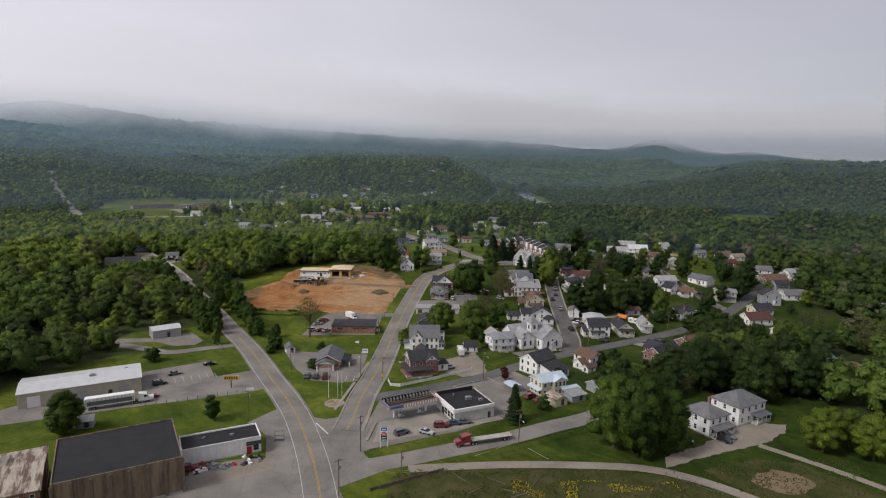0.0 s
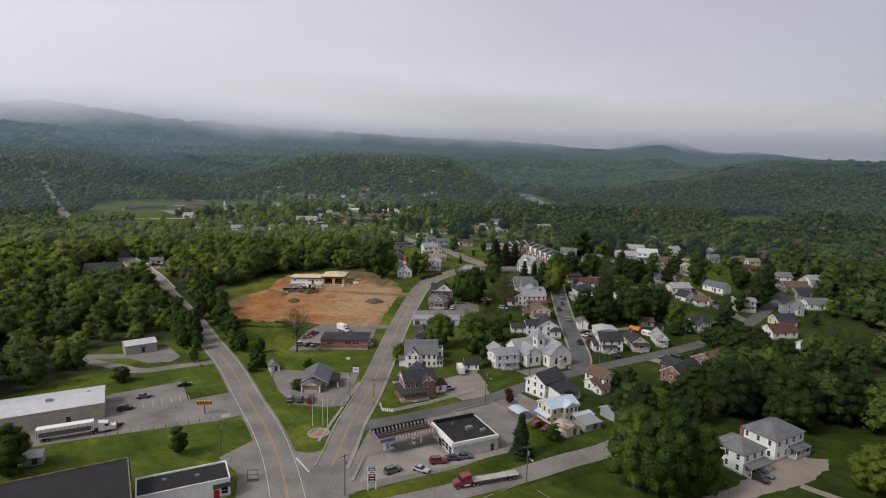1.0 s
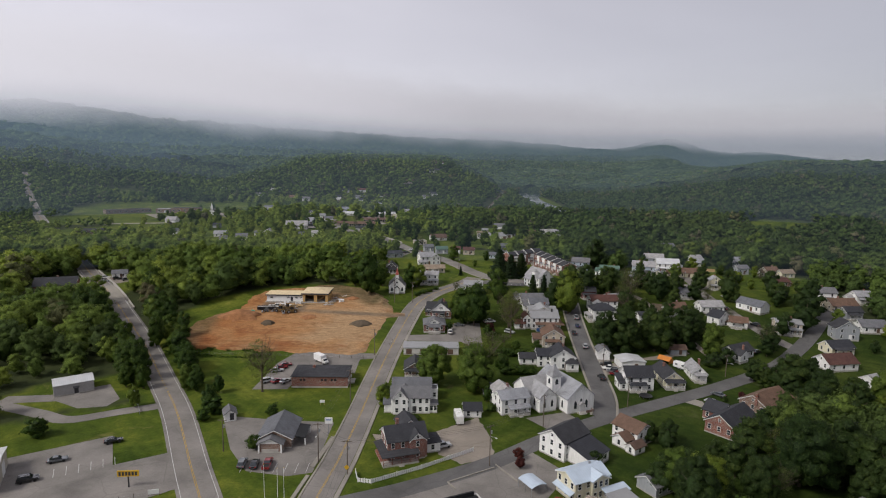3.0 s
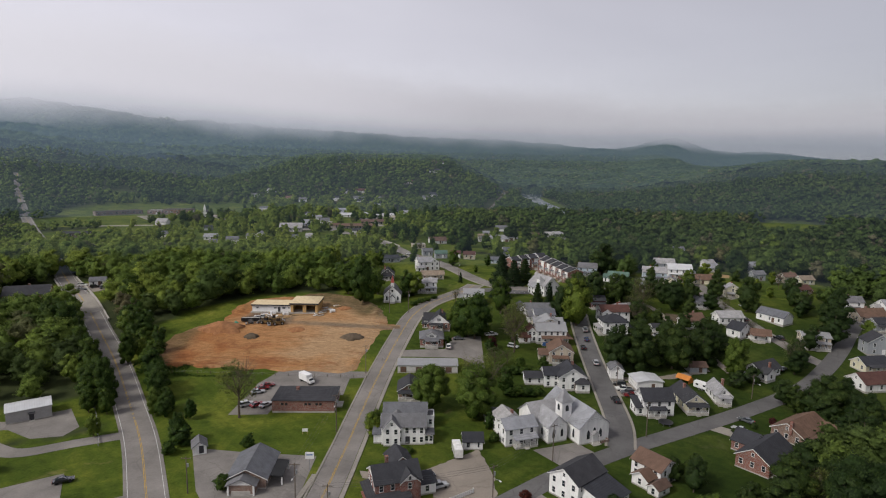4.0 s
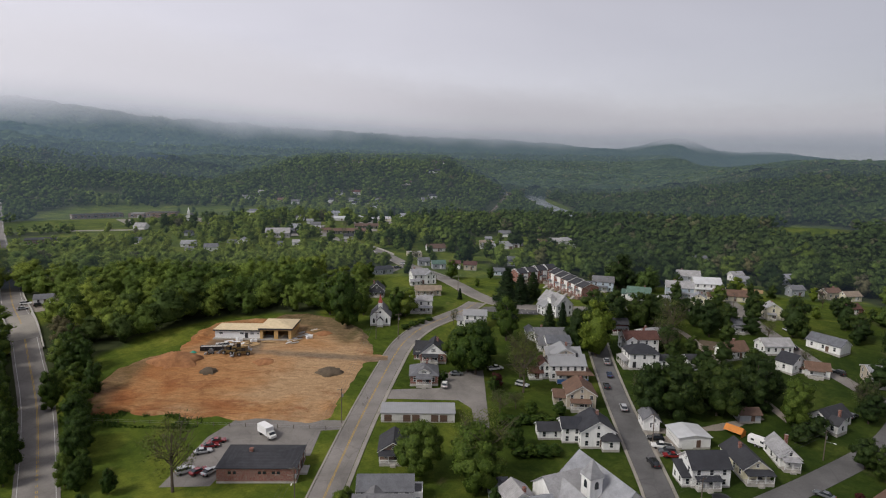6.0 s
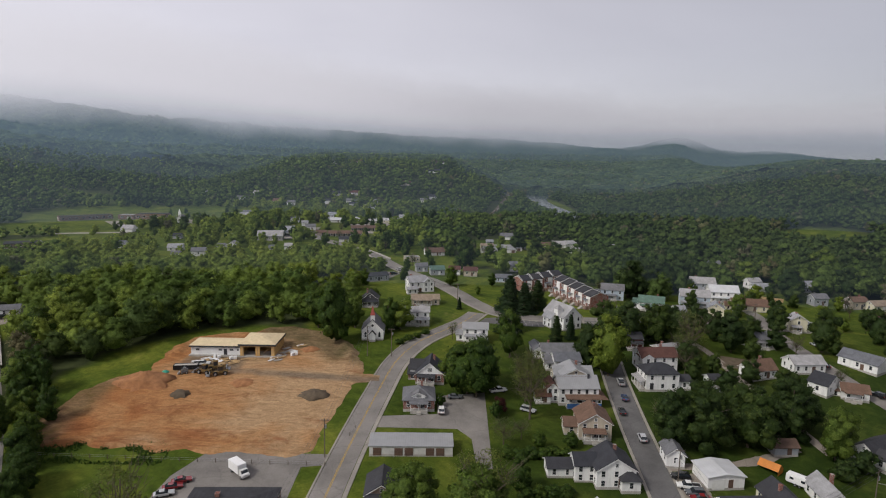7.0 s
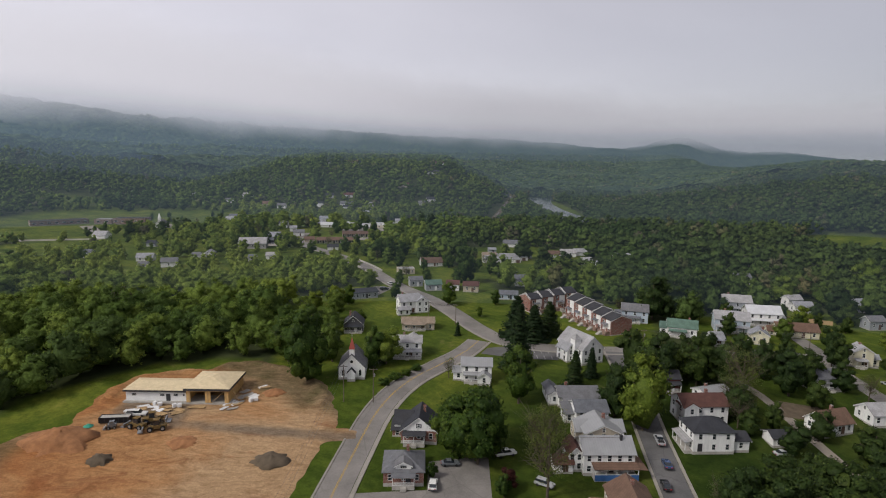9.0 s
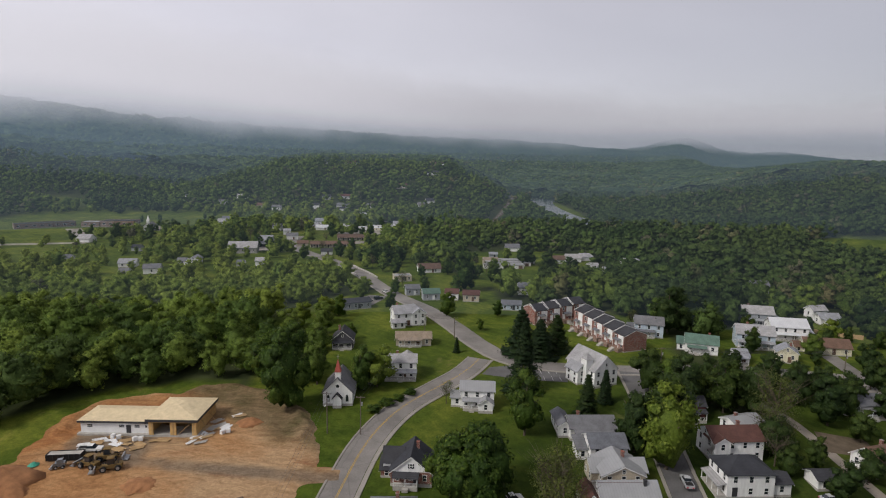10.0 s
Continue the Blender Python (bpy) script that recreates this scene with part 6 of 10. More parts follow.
r = thing("house", 55.5, 391.4, 26, "white former church with steep pale roof and small tower", "house")
block(r, 0, 0, 9, 14, 5.4, "gable", "y", 4.2, WHITE, ROOF_LIGHT)
block(r, -5.8, 0.5, 3.4, 6, 4.4, "gable", "y", 2.0, WHITE, ROOF_LIGHT, windows="FL")
part("tower", box(-5.6, -3.0, -4.2, -1.6, 0, 8.4), WHITE, r)
part("tower_roof", ([(-5.8, -4.4, 8.4), (-2.8, -4.4, 8.4), (-2.8, -1.4, 8.4), (-5.8, -1.4, 8.4), (-4.3, -2.9, 10.2)], [(0, 1, 4), (1, 2, 4), (2, 3, 4), (3, 0, 4), (3, 2, 1, 0)]), ROOF_LIGHT, r)
keep_off(55, 391, 14, 18, 26)

# ---- brick row houses ----


def row_house(x, y, rot, w, d, lift):
    r = thing("row_house", x, y, rot, "red brick row house with dark roof and outside stairs", "row house", "brick row houses")
    block(r, 0, 0, w - 0.02, d, 6.2 + lift, "gable", "x", 1.9, BRICK, ROOF_DARK, windows="FB", spacing=2.2, over=0.15)
    part("party_wall", join(slab([(-w / 2 + 0.02, -d / 2 - 0.2, 6.35 + lift), (-w / 2 + 0.34, -d / 2 - 0.2, 6.35 + lift), (-w / 2 + 0.34, 0, 8.55 + lift), (-w / 2 + 0.02, 0, 8.55 + lift)], 0.5),
                            slab([(-w / 2 + 0.02, d / 2 + 0.2, 6.35 + lift), (-w / 2 + 0.34, d / 2 + 0.2, 6.35 + lift), (-w / 2 + 0.34, 0, 8.55 + lift), (-w / 2 + 0.02, 0, 8.55 + lift)], 0.5)), BLOCK, r)
    part("bay_panel", box(-0.2, 2.8, -d / 2 - 0.08, -d / 2 - 0.015, 2.6, 6.0 + lift), WHITE, r)
    part("porch_floor", box(-2.8, 2.8, -d / 2 - 2.2, -d / 2, -0.5, 1.6), BRICK2, r)
    for i in range(7):
        part("step", box(-1.0, 0.6, -d / 2 - 2.2 - 0.32 * (i + 1), -d / 2 - 2.2 - 0.32 * i, -0.5, 1.6 - 0.2 * (i + 1)), CONCRETE, r)
    part("porch_roof", slab([(-1.8, -d / 2 - 1.5, 4.2), (1.6, -d / 2 - 1.5, 4.2), (1.6, -d / 2, 4.7), (-1.8, -d / 2, 4.7)], 0.12), ROOF_GREY, r)
    for u in (-1.7, 1.5):
        part("post", box(u - 0.07, u + 0.07, -d / 2 - 1.45, -d / 2 - 1.3, 1.6, 4.2), TRIM, r)
    door(r, pose(-1.4, -d / 2 - 0.012, 1.6), WHITEPAINT)
    keep_off(x, y, w + 1, d + 6, rot)


for i in range(5):
    row_house(78.4 - 0.375 * (3.2 + 6.6 * i), 420.4 + 0.927 * (3.2 + 6.6 * i), -68, 6.6, 10.2, 0.5 * i)
for i in range(4):
    row_house(46.5 + 6.4 * 0.91 * i, 458.0 + 6.4 * 0.41 * i, 24, 6.6, 9.6, 0.5 * i)

# ---- school and its outbuildings ----
for x, y, rot, w_, d_, h_ in ((-371, 749, 42, 48, 14, 4.2), (-309, 766, 8, 30, 16, 5.6), (-334, 763, 8, 16, 13, 4.4)):
    house(x, y, rot, w_, d_, h_, "long low brown school building with a flat roof", "flat", "x", 0, BRICK2, MEMBRANE if w_ > 20 else METAL_GREY, name="school_building", category="school", spacing=6, win=(2.4, 1.4), storeys=1)
r = thing("chapel", -268, 742, 10, "small white church with a slim pointed steeple", "church")
block(r, 0, 0, 8, 13, 4.2, "gable", "y", 3.2, WHITE, ROOF_GREY, windows="")
part("belfry", box(-1.1, 1.1, -6.4, -4.2, 4.0, 9.0), WHITE, r)
part("spire", ([(-1.3, -6.6, 9.0), (1.3, -6.6, 9.0), (1.3, -4.0, 9.0), (-1.3, -4.0, 9.0), (0, -5.3, 14.5)], [(0, 1, 4), (1, 2, 4), (2, 3, 4), (3, 0, 4), (3, 2, 1, 0)]), WHITEPAINT, r)
pond_line = smooth_line([(-290, 508), (-272, 514), (-256, 520), (-242, 524)], 3.0)
tagged(new("pond", mesh_from("pond", *ribbon(pond_line, 0, 15, 0.12), water_m.m)), "small grey pond in the grass", "water", kind="structure")
house(-304, 566, 22, 21, 9, 3.4, "low dark brick office building beside the highway", "gable", "x", 1.2, BRICK2, ROOF_DARK, name="office_building", category="building")

# ---- unfinished building on the clay site ----
r = thing("unfinished_building", -68, 354, 1, "unfinished building with bare sheathing and new roof deck", "building")
part("slab", box(-18.6, 13, -5.2, 8.2, -0.6, 0.35), CONCRETE, r)
part("wall", box(-18, -0.2, -4.3, 4.2, 0.3, 3.3), WHITEPAINT, r, "white wrapped wall")
part("fascia", join(box(-18.6, -0.2, -4.9, -4.75, 3.2, 3.75), box(-18.6, -18.45, -4.75, 4.7, 3.2, 3.75), box(-18.6, -0.2, 4.7, 4.85, 3.2, 3.75)), DARKTRIM, r)
part("roof", ([(-18.6, -4.9, 3.76), (-0.1, -4.9, 3.76), (-0.1, 4.85, 3.76), (-18.6, 4.85, 3.76), (-15.6, 0.8, 4.7), (-0.1, 0.8, 4.7)], [(0, 1, 5, 4), (2, 3, 4, 5), (3, 0, 4), (0, 3, 2, 1)]), ROOFDECK, r, "bare plywood roof deck")
for u in (-15.6, -7.4, -3.4):
    window(r, pose(u, -4.31, 2.2), 1.3, 0.7)
door(r, pose(-5.6, -4.31, 0.35), DARKTRIM, 1.0)
part("pane", box(-1.3, -0.8, -4.34, -4.31, 1.9, 2.5), GLASS, r)
part("bay_wall", join(box(0, 0.25, -5.2, 8.0, 0.3, 4.3), box(12.05, 12.3, -5.2, 8.0, 0.3, 4.3), box(0.25, 12.05, 7.75, 8.0, 0.3, 4.3), box(0.25, 1.2, -5.2, -4.95, 0.3, 4.3), box(5.5, 7.1, -5.2, -4.95, 0.3, 4.3),
                      box(11.2, 12.05, -5.2, -4.95, 0.3, 4.3), box(1.2, 5.5, -5.2, -4.95, 3.7, 4.3), box(7.1, 11.2, -5.2, -4.95, 3.7, 4.3)), OSB, r, "bare orange sheathing walls with two open bays")
part("fascia", join(box(-0.6, 12.9, -5.8, -5.65, 4.1, 4.8), box(-0.6, -0.45, -5.65, 8.5, 4.1, 4.8), box(12.75, 12.9, -5.65, 8.5, 4.1, 4.8), box(-0.6, 12.9, 8.5, 8.65, 4.1, 4.8)), DARKTRIM, r)
part("roof", ([(-0.6, -5.8, 4.81), (12.9, -5.8, 4.81), (12.9, 8.65, 4.81), (-0.6, 8.65, 4.81), (5.6, 0.2, 6.4), (6.7, 2.6, 6.4)], [(0, 1, 4), (1, 2, 5, 4), (2, 3, 5), (3, 0, 4, 5), (0, 3, 2, 1)]), ROOFDECK, r, "bare plywood roof deck")
for u in (0.9, 6.3, 11.6):
    part("stud", box(u - 0.1, u + 0.1, -5.24, -5.2, 0.3, 4.3), TIMBER, r)
part("brace", tube((7.4, -5.6, 0.4), (10.8, -4.8, 3.6), 0.08, 0.08, 4), TIMBER, r)
part("brace", tube((12.4, -2, 3.4), (14.6, -3, 0.2), 0.08, 0.08, 4), TIMBER, r)
part("brace", tube((12.4, 3, 3.4), (14.8, 2.4, 0.2), 0.08, 0.08, 4), TIMBER, r)
keep_off(-68, 354, 38, 20, 0)


# ---- houses further out ----
house(103.7, 422.4, -20, 11.3, 7.7, 4.0, "white storey-and-a-half house with green shingle roof", "gable", "x", None, WHITE, ROOF_GREEN, windows="FL", spacing=3.4)
house(127.6, 431.3, -15, 13.4, 8.6, 5.4, "pale blue two-storey house with pale grey shingle roof and front porch", "gable", "x", None, BLUES, ROOF_LIGHT, (-6.4, 6.4, 1.9), windows="FL", spacing=3.4)
house(146.5, 442.8, -8, 13.9, 8.6, 5.4, "white two-storey house with white metal roof and front porch", "gable", "x", None, WHITE, METAL_WHITE, (-6.7, 6.7, 1.9), windows="FL", spacing=3.4)
house(144.7, 463.5, -12, 12.5, 8.4, 5.4, "grey two-storey house with pale grey shingle roof", "gable", "x", None, GREYS, ROOF_LIGHT, windows="FL", spacing=3.4)
house(176.6, 524.5, 0, 8.8, 5.9, 5.4, "white two-storey house with grey shingle roof", "gable", "x", None, WHITE, ROOF_GREY, windows="F", spacing=5)
house(151.0, 424.7, -10, 15.8, 7.7, 3.0, "cream one-storey house with brown shingle roof", "gable", "x", None, CREAM, ROOF_BROWN, windows="FL", spacing=3.4)
house(130.3, 413.3, -20, 6.9, 5.6, 4.0, "cream storey-and-a-half house with pale grey shingle roof", "gable", "y", None, CREAM, ROOF_LIGHT, windows="FL", spacing=3.4)
house(177.4, 465.7, 0, 8.8, 5.9, 3.0, "white one-storey house with pale grey shingle roof", "gable", "x", None, WHITE, ROOF_LIGHT, windows="FL", spacing=3.4)
house(77.7, 367.5, 0, 7.3, 5.6, 4.0, "dark red storey-and-a-half house with dark shingle roof and front porch", "gable", "x", None, REDS, ROOF_DARK, (-3.4, 3.4, 1.9), windows="FL", spacing=3.4)
house(129.6, 371.5, 8, 7.6, 6.4, 3.6, "white storey-and-a-half house with grey shingle roof and front porch", "gable", "x", None, WHITE, ROOF_GREY, (-3.6, 3.6, 1.7), windows="FL", spacing=2.8)
house(178.7, 476.3, 10, 7.3, 5.6, 4.0, "white storey-and-a-half house with pale grey shingle roof", "gable", "x", None, WHITE, ROOF_LIGHT, windows="FL", spacing=3.4)
house(208.1, 470.9, 8, 13.6, 8.6, 3.0, "grey one-storey house with pale grey shingle roof", "gable", "x", None, GREYS, ROOF_LIGHT, windows="FL", spacing=3.4)
house(192.2, 437.9, 5, 7.4, 5.6, 4.0, "grey storey-and-a-half house with grey shingle roof", "gable", "x", None, GREYS, ROOF_GREY, windows="FL", spacing=3.4)
house(207.7, 432.6, 10, 8.5, 5.7, 4.0, "tan storey-and-a-half house with brown shingle roof", "gable", "x", None, TAN, ROOF_BROWN, windows="FL", spacing=3.4)
house(154.4, 390.5, -10, 6.5, 5.6, 5.4, "cream two-storey house with pale grey shingle roof", "gable", "y", None, CREAM, ROOF_LIGHT, windows="FL", spacing=3.4)
house(215.8, 429.2, 10, 8.8, 6.0, 3.0, "cream one-storey house with tan shingle roof", "gable", "x", None, CREAM, ROOF_TAN, windows="FL", spacing=3.4)
house(197.0, 401.8, 10, 8.9, 6.0, 3.0, "red brick one-storey house with rust-red shingle roof", "gable", "x", None, BRICK, ROOF_RED, windows="FL", spacing=3.4)
house(156.6, 352.0, -60, 13.0, 7.4, 3.4, "white storey-and-a-half house with grey shingle roof", "gable", "x", None, WHITE, ROOF_GREY, windows="FL", spacing=3.4)
house(131.0, 332.8, 32, 8.2, 6.2, 3.8, "white storey-and-a-half house with dark shingle roof", "gable", "y", None, WHITE, ROOF_DARK, windows="FL", spacing=3.4)
house(138.6, 329.6, -20, 7.6, 5.6, 2.8, "white one-storey house with brown shingle roof", "gable", "x", None, WHITE, ROOF_BROWN, windows="FL", spacing=3.4)
house(104.3, 623.7, 10, 9.2, 6.2, 3.0, "white one-storey house with pale grey shingle roof", "gable", "x", None, WHITE, ROOF_LIGHT, windows="")
house(112.6, 411.4, 0, 4.7, 5.6, 3.0, "white one-storey house with pale grey shingle roof", "gable", "x", None, WHITE, ROOF_LIGHT, windows="FL", spacing=3.4)
house(99.3, 386.9, 0, 7.5, 5.6, 3.0, "grey one-storey house with dark shingle roof", "gable", "x", None, GREYS, ROOF_DARK, windows="FL", spacing=3.4)
house(-10.7, 505.7, 15, 7.1, 5.3, 3.6, "grey storey-and-a-half house with grey shingle roof", "gable", "x", None, GREYS, ROOF_GREY, windows="FR", spacing=3.4)
house(-0.8, 496.4, 12, 8.4, 5.7, 3.6, "grey storey-and-a-half house with green shingle roof", "gable", "x", None, GREYS, ROOF_GREEN, windows="FR", spacing=3.4)
house(9.9, 497.3, -5, 6.6, 5.3, 3.6, "white storey-and-a-half house with rust-red shingle roof", "gable", "x", None, WHITE, ROOF_RED, windows="FL", spacing=3.4)
house(19.5, 494.9, -5, 8.0, 5.4, 3.6, "tan storey-and-a-half house with rust-red shingle roof", "gable", "x", None, TAN, ROOF_RED, windows="FL", spacing=3.4)
house(49.5, 512.3, -5, 9.7, 6.8, 4.0, "white storey-and-a-half house with grey shingle roof", "gable", "x", None, WHITE, ROOF_GREY, windows="FL", spacing=3.4)
house(56.1, 660.2, 0, 11.1, 7.8, 3.0, "white one-storey house with grey shingle roof", "gable", "x", None, WHITE, ROOF_GREY, windows="")
house(-95.8, 885.9, 0, 14.8, 8.2, 3.6, "white storey-and-a-half house with grey shingle roof", "gable", "x", None, WHITE, ROOF_GREY, windows="")
house(-122.9, 920.3, 0, 15.4, 8.2, 2.7, "white one-storey house with grey shingle roof", "gable", "x", None, WHITE, ROOF_GREY, windows="")
house(-17.7, 1240.9, 0, 21.6, 10.0, 3.0, "white one-storey house with rust-red shingle roof", "gable", "x", None, WHITE, ROOF_RED, windows="")
house(-140.0, 674.7, 10, 10.8, 11.5, 2.7, "grey one-storey house with pale grey shingle roof", "gable", "x", None, GREYS, ROOF_LIGHT, windows="")
house(-166.7, 546.1, 15, 9.2, 6.3, 3.6, "white storey-and-a-half house with grey shingle roof", "gable", "x", None, WHITE, ROOF_GREY, windows="F", spacing=5)
house(-191.6, 565.4, 10, 10.2, 7.0, 2.7, "white one-storey house with pale grey shingle roof", "gable", "x", None, WHITE, ROOF_LIGHT, windows="F", spacing=5)
house(-178.6, 537.6, 10, 5.4, 5.3, 2.7, "white one-storey house with grey shingle roof", "gable", "x", None, WHITE, ROOF_GREY, windows="F", spacing=5)
house(-113.1, 577.2, 8, 5.2, 5.3, 3.6, "white storey-and-a-half house with pale grey shingle roof", "gable", "x", None, WHITE, ROOF_LIGHT, windows="F", spacing=5)
house(-123.6, 572.1, 5, 4.3, 5.3, 2.7, "white one-storey house with grey shingle roof", "gable", "x", None, WHITE, ROOF_GREY, windows="F", spacing=5)
house(-228.1, 825.0, 5, 10.4, 7.1, 2.7, "white one-storey house with grey shingle roof", "gable", "x", None, WHITE, ROOF_GREY, windows="")
house(-157.8, 766.2, 5, 8.7, 6.0, 3.6, "white storey-and-a-half house with dark shingle roof", "gable", "x", None, WHITE, ROOF_DARK, windows="")
house(-125.7, 700.0, 15, 9.4, 6.4, 3.6, "white storey-and-a-half house with grey shingle roof", "gable", "x", None, WHITE, ROOF_GREY, windows="")
house(-127.0, 816.7, 5, 12.0, 8.2, 3.6, "white storey-and-a-half house with pale grey shingle roof", "gable", "x", None, WHITE, ROOF_LIGHT, windows="")
house(-119.0, 893.8, 5, 6.6, 5.3, 4.9, "white two-storey house with dark shingle roof", "gable", "x", None, WHITE, ROOF_DARK, windows="")
house(-153.2, 907.5, 5, 7.7, 5.3, 4.9, "white two-storey house with dark shingle roof", "gable", "x", None, WHITE, ROOF_DARK, windows="")
house(-363.3, 1030.3, 5, 7.3, 6.5, 4.0, "white storey-and-a-half house with pale grey shingle roof", "gable", "x", None, WHITE, ROOF_LIGHT, windows="")
house(-162.2, 575.6, 0, 5.8, 5.3, 2.7, "white one-storey house with grey shingle roof", "gable", "x", None, WHITE, ROOF_GREY, windows="F", spacing=5)
house(-234.2, 573.2, 0, 4.8, 5.3, 3.6, "white storey-and-a-half house with grey shingle roof", "gable", "x", None, WHITE, ROOF_GREY, windows="F", spacing=5)
house(-218.1, 626.0, 0, 6.5, 5.3, 2.7, "grey one-storey house with dark shingle roof", "gable", "x", None, GREYS, ROOF_DARK, windows="")
house(-278.8, 663.4, 0, 10.4, 9.8, 2.7, "white one-storey house with pale grey shingle roof", "gable", "x", None, WHITE, ROOF_LIGHT, windows="")
house(-107.0, 1544.0, 0, 26.3, 10.0, 4.0, "red brick storey-and-a-half house with rust-red shingle roof", "gable", "x", None, BRICK, ROOF_RED, windows="")
house(-21.9, 1117.4, 0, 17.7, 10.0, 3.0, "white one-storey house with dark shingle roof", "gable", "x", None, WHITE, ROOF_DARK, windows="")
house(-163.3, 1206.4, 0, 18.9, 10.0, 3.0, "white one-storey house with rust-red shingle roof", "gable", "x", None, WHITE, ROOF_RED, windows="")
house(-201.6, 1195.4, 0, 13.9, 9.7, 3.0, "white one-storey house with grey shingle roof", "gable", "x", None, WHITE, ROOF_GREY, windows="")
house(100.7, 585.6, 0, 6.7, 5.6, 3.0, "white one-storey house with pale grey shingle roof", "gable", "x", None, WHITE, ROOF_LIGHT, windows="F", spacing=5)
house(130.1, 600.6, 0, 13.9, 8.6, 3.0, "white one-storey house with pale grey shingle roof", "gable", "x", None, WHITE, ROOF_LIGHT, windows="F", spacing=5)
house(94.2, 617.2, 0, 10.8, 7.3, 3.0, "white one-storey house with pale grey shingle roof", "gable", "x", None, WHITE, ROOF_LIGHT, windows="")
house(202.1, 369.0, -5, 10.1, 6.9, 5.4, "white two-storey house with grey shingle roof", "gable", "x", None, WHITE, ROOF_GREY, windows="FL", spacing=3.4)
house(222.4, 368.5, 0, 10.5, 7.1, 4.0, "white storey-and-a-half house with pale grey shingle roof", "gable", "x", None, WHITE, ROOF_LIGHT, windows="FL", spacing=3.4)
house(202.5, 356.3, 5, 13.9, 8.6, 3.0, "tan one-storey house with brown shingle roof", "gable", "x", None, TAN, ROOF_BROWN, windows="FL", spacing=3.4)
house(199.3, 343.1, 5, 8.5, 5.8, 4.0, "grey storey-and-a-half house with dark shingle roof", "gable", "x", None, GREYS, ROOF_DARK, windows="FL", spacing=3.4)
house(197.5, 326.8, -2, 11.4, 7.7, 3.0, "white one-storey house with grey shingle roof", "gable", "x", None, WHITE, ROOF_GREY, windows="FL", spacing=3.4)
house(179.7, 318.0, -5, 9.8, 6.6, 5.4, "grey two-storey house with dark shingle roof", "gable", "y", None, GREYS, ROOF_DARK, windows="FL", spacing=3.4)
house(166.7, 302.2, 10, 10.7, 7.2, 3.0, "cream one-storey house with dark shingle roof", "gable", "x", None, CREAM, ROOF_DARK, windows="FL", spacing=3.4)
house(156.5, 286.9, 10, 12.8, 8.6, 3.0, "white one-storey house with rust-red shingle roof", "gable", "x", None, WHITE, ROOF_RED, windows="FL", spacing=3.4)
house(159.2, 269.9, 24, 5.6, 5.6, 3.0, "white one-storey house with pale grey shingle roof", "gable", "x", None, WHITE, ROOF_LIGHT, windows="FL", spacing=3.4)
house(-128.3, 785.9, 5, 11.8, 7.4, 2.7, "white one-storey house with pale grey shingle roof", "gable", "x", None, WHITE, ROOF_LIGHT, windows="")
house(-114.1, 769.2, 5, 14.2, 6.6, 2.7, "white one-storey house with white metal roof", "gable", "x", None, WHITE, METAL_WHITE, windows="")
house(-138.8, 730.8, 15, 6.4, 5.3, 3.6, "white storey-and-a-half house with pale grey shingle roof", "gable", "x", None, WHITE, ROOF_LIGHT, windows="")
house(-107.6, 663.5, 15, 8.4, 5.7, 2.7, "tan one-storey house with brown shingle roof", "gable", "x", None, TAN, ROOF_BROWN, windows="")
house(-80.7, 625.8, 10, 7.9, 5.4, 2.7, "white one-storey house with dark shingle roof", "gable", "x", None, WHITE, ROOF_DARK, windows="")
house(-4.6, 568.3, 14, 13.6, 8.2, 2.7, "white one-storey house with brown shingle roof", "gable", "x", None, WHITE, ROOF_BROWN, windows="F", spacing=5)
house(-353.4, 1150.8, 0, 8.5, 6.5, 3.0, "white one-storey house with pale grey shingle roof", "gable", "x", None, WHITE, ROOF_LIGHT, windows="")
house(-194.0, 773.5, 5, 7.1, 5.3, 2.7, "grey one-storey house with pale grey shingle roof", "gable", "x", None, GREYS, ROOF_LIGHT, windows="")
house(-93.8, 921.1, 5, 11.3, 7.8, 2.7, "white one-storey house with pale grey shingle roof", "gable", "x", None, WHITE, ROOF_LIGHT, windows="")
house(90.4, 442.3, -15, 11.0, 7.5, 5.4, "pale blue two-storey house with grey shingle roof", "gable", "x", None, BLUES, ROOF_GREY, windows="FL", spacing=3.4)
house(-200.0, 363.3, 20, 19.1, 11.0, 3.0, "red brick one-storey house with dark shingle roof", "gable", "x", None, BRICK, ROOF_DARK, windows="FR", spacing=3.4)
house(-181.6, 390.0, 20, 7.5, 5.0, 2.7, "small white house with grey shingle roof beside the bridge", "gable", "x", None, WHITE, ROOF_GREY, windows="FR", spacing=3.4)
house(235.9, 305.8, 0, 11.0, 7.5, 3.0, "white one-storey house with pale grey shingle roof", "gable", "x", None, WHITE, ROOF_LIGHT, windows="FL", spacing=3.4)


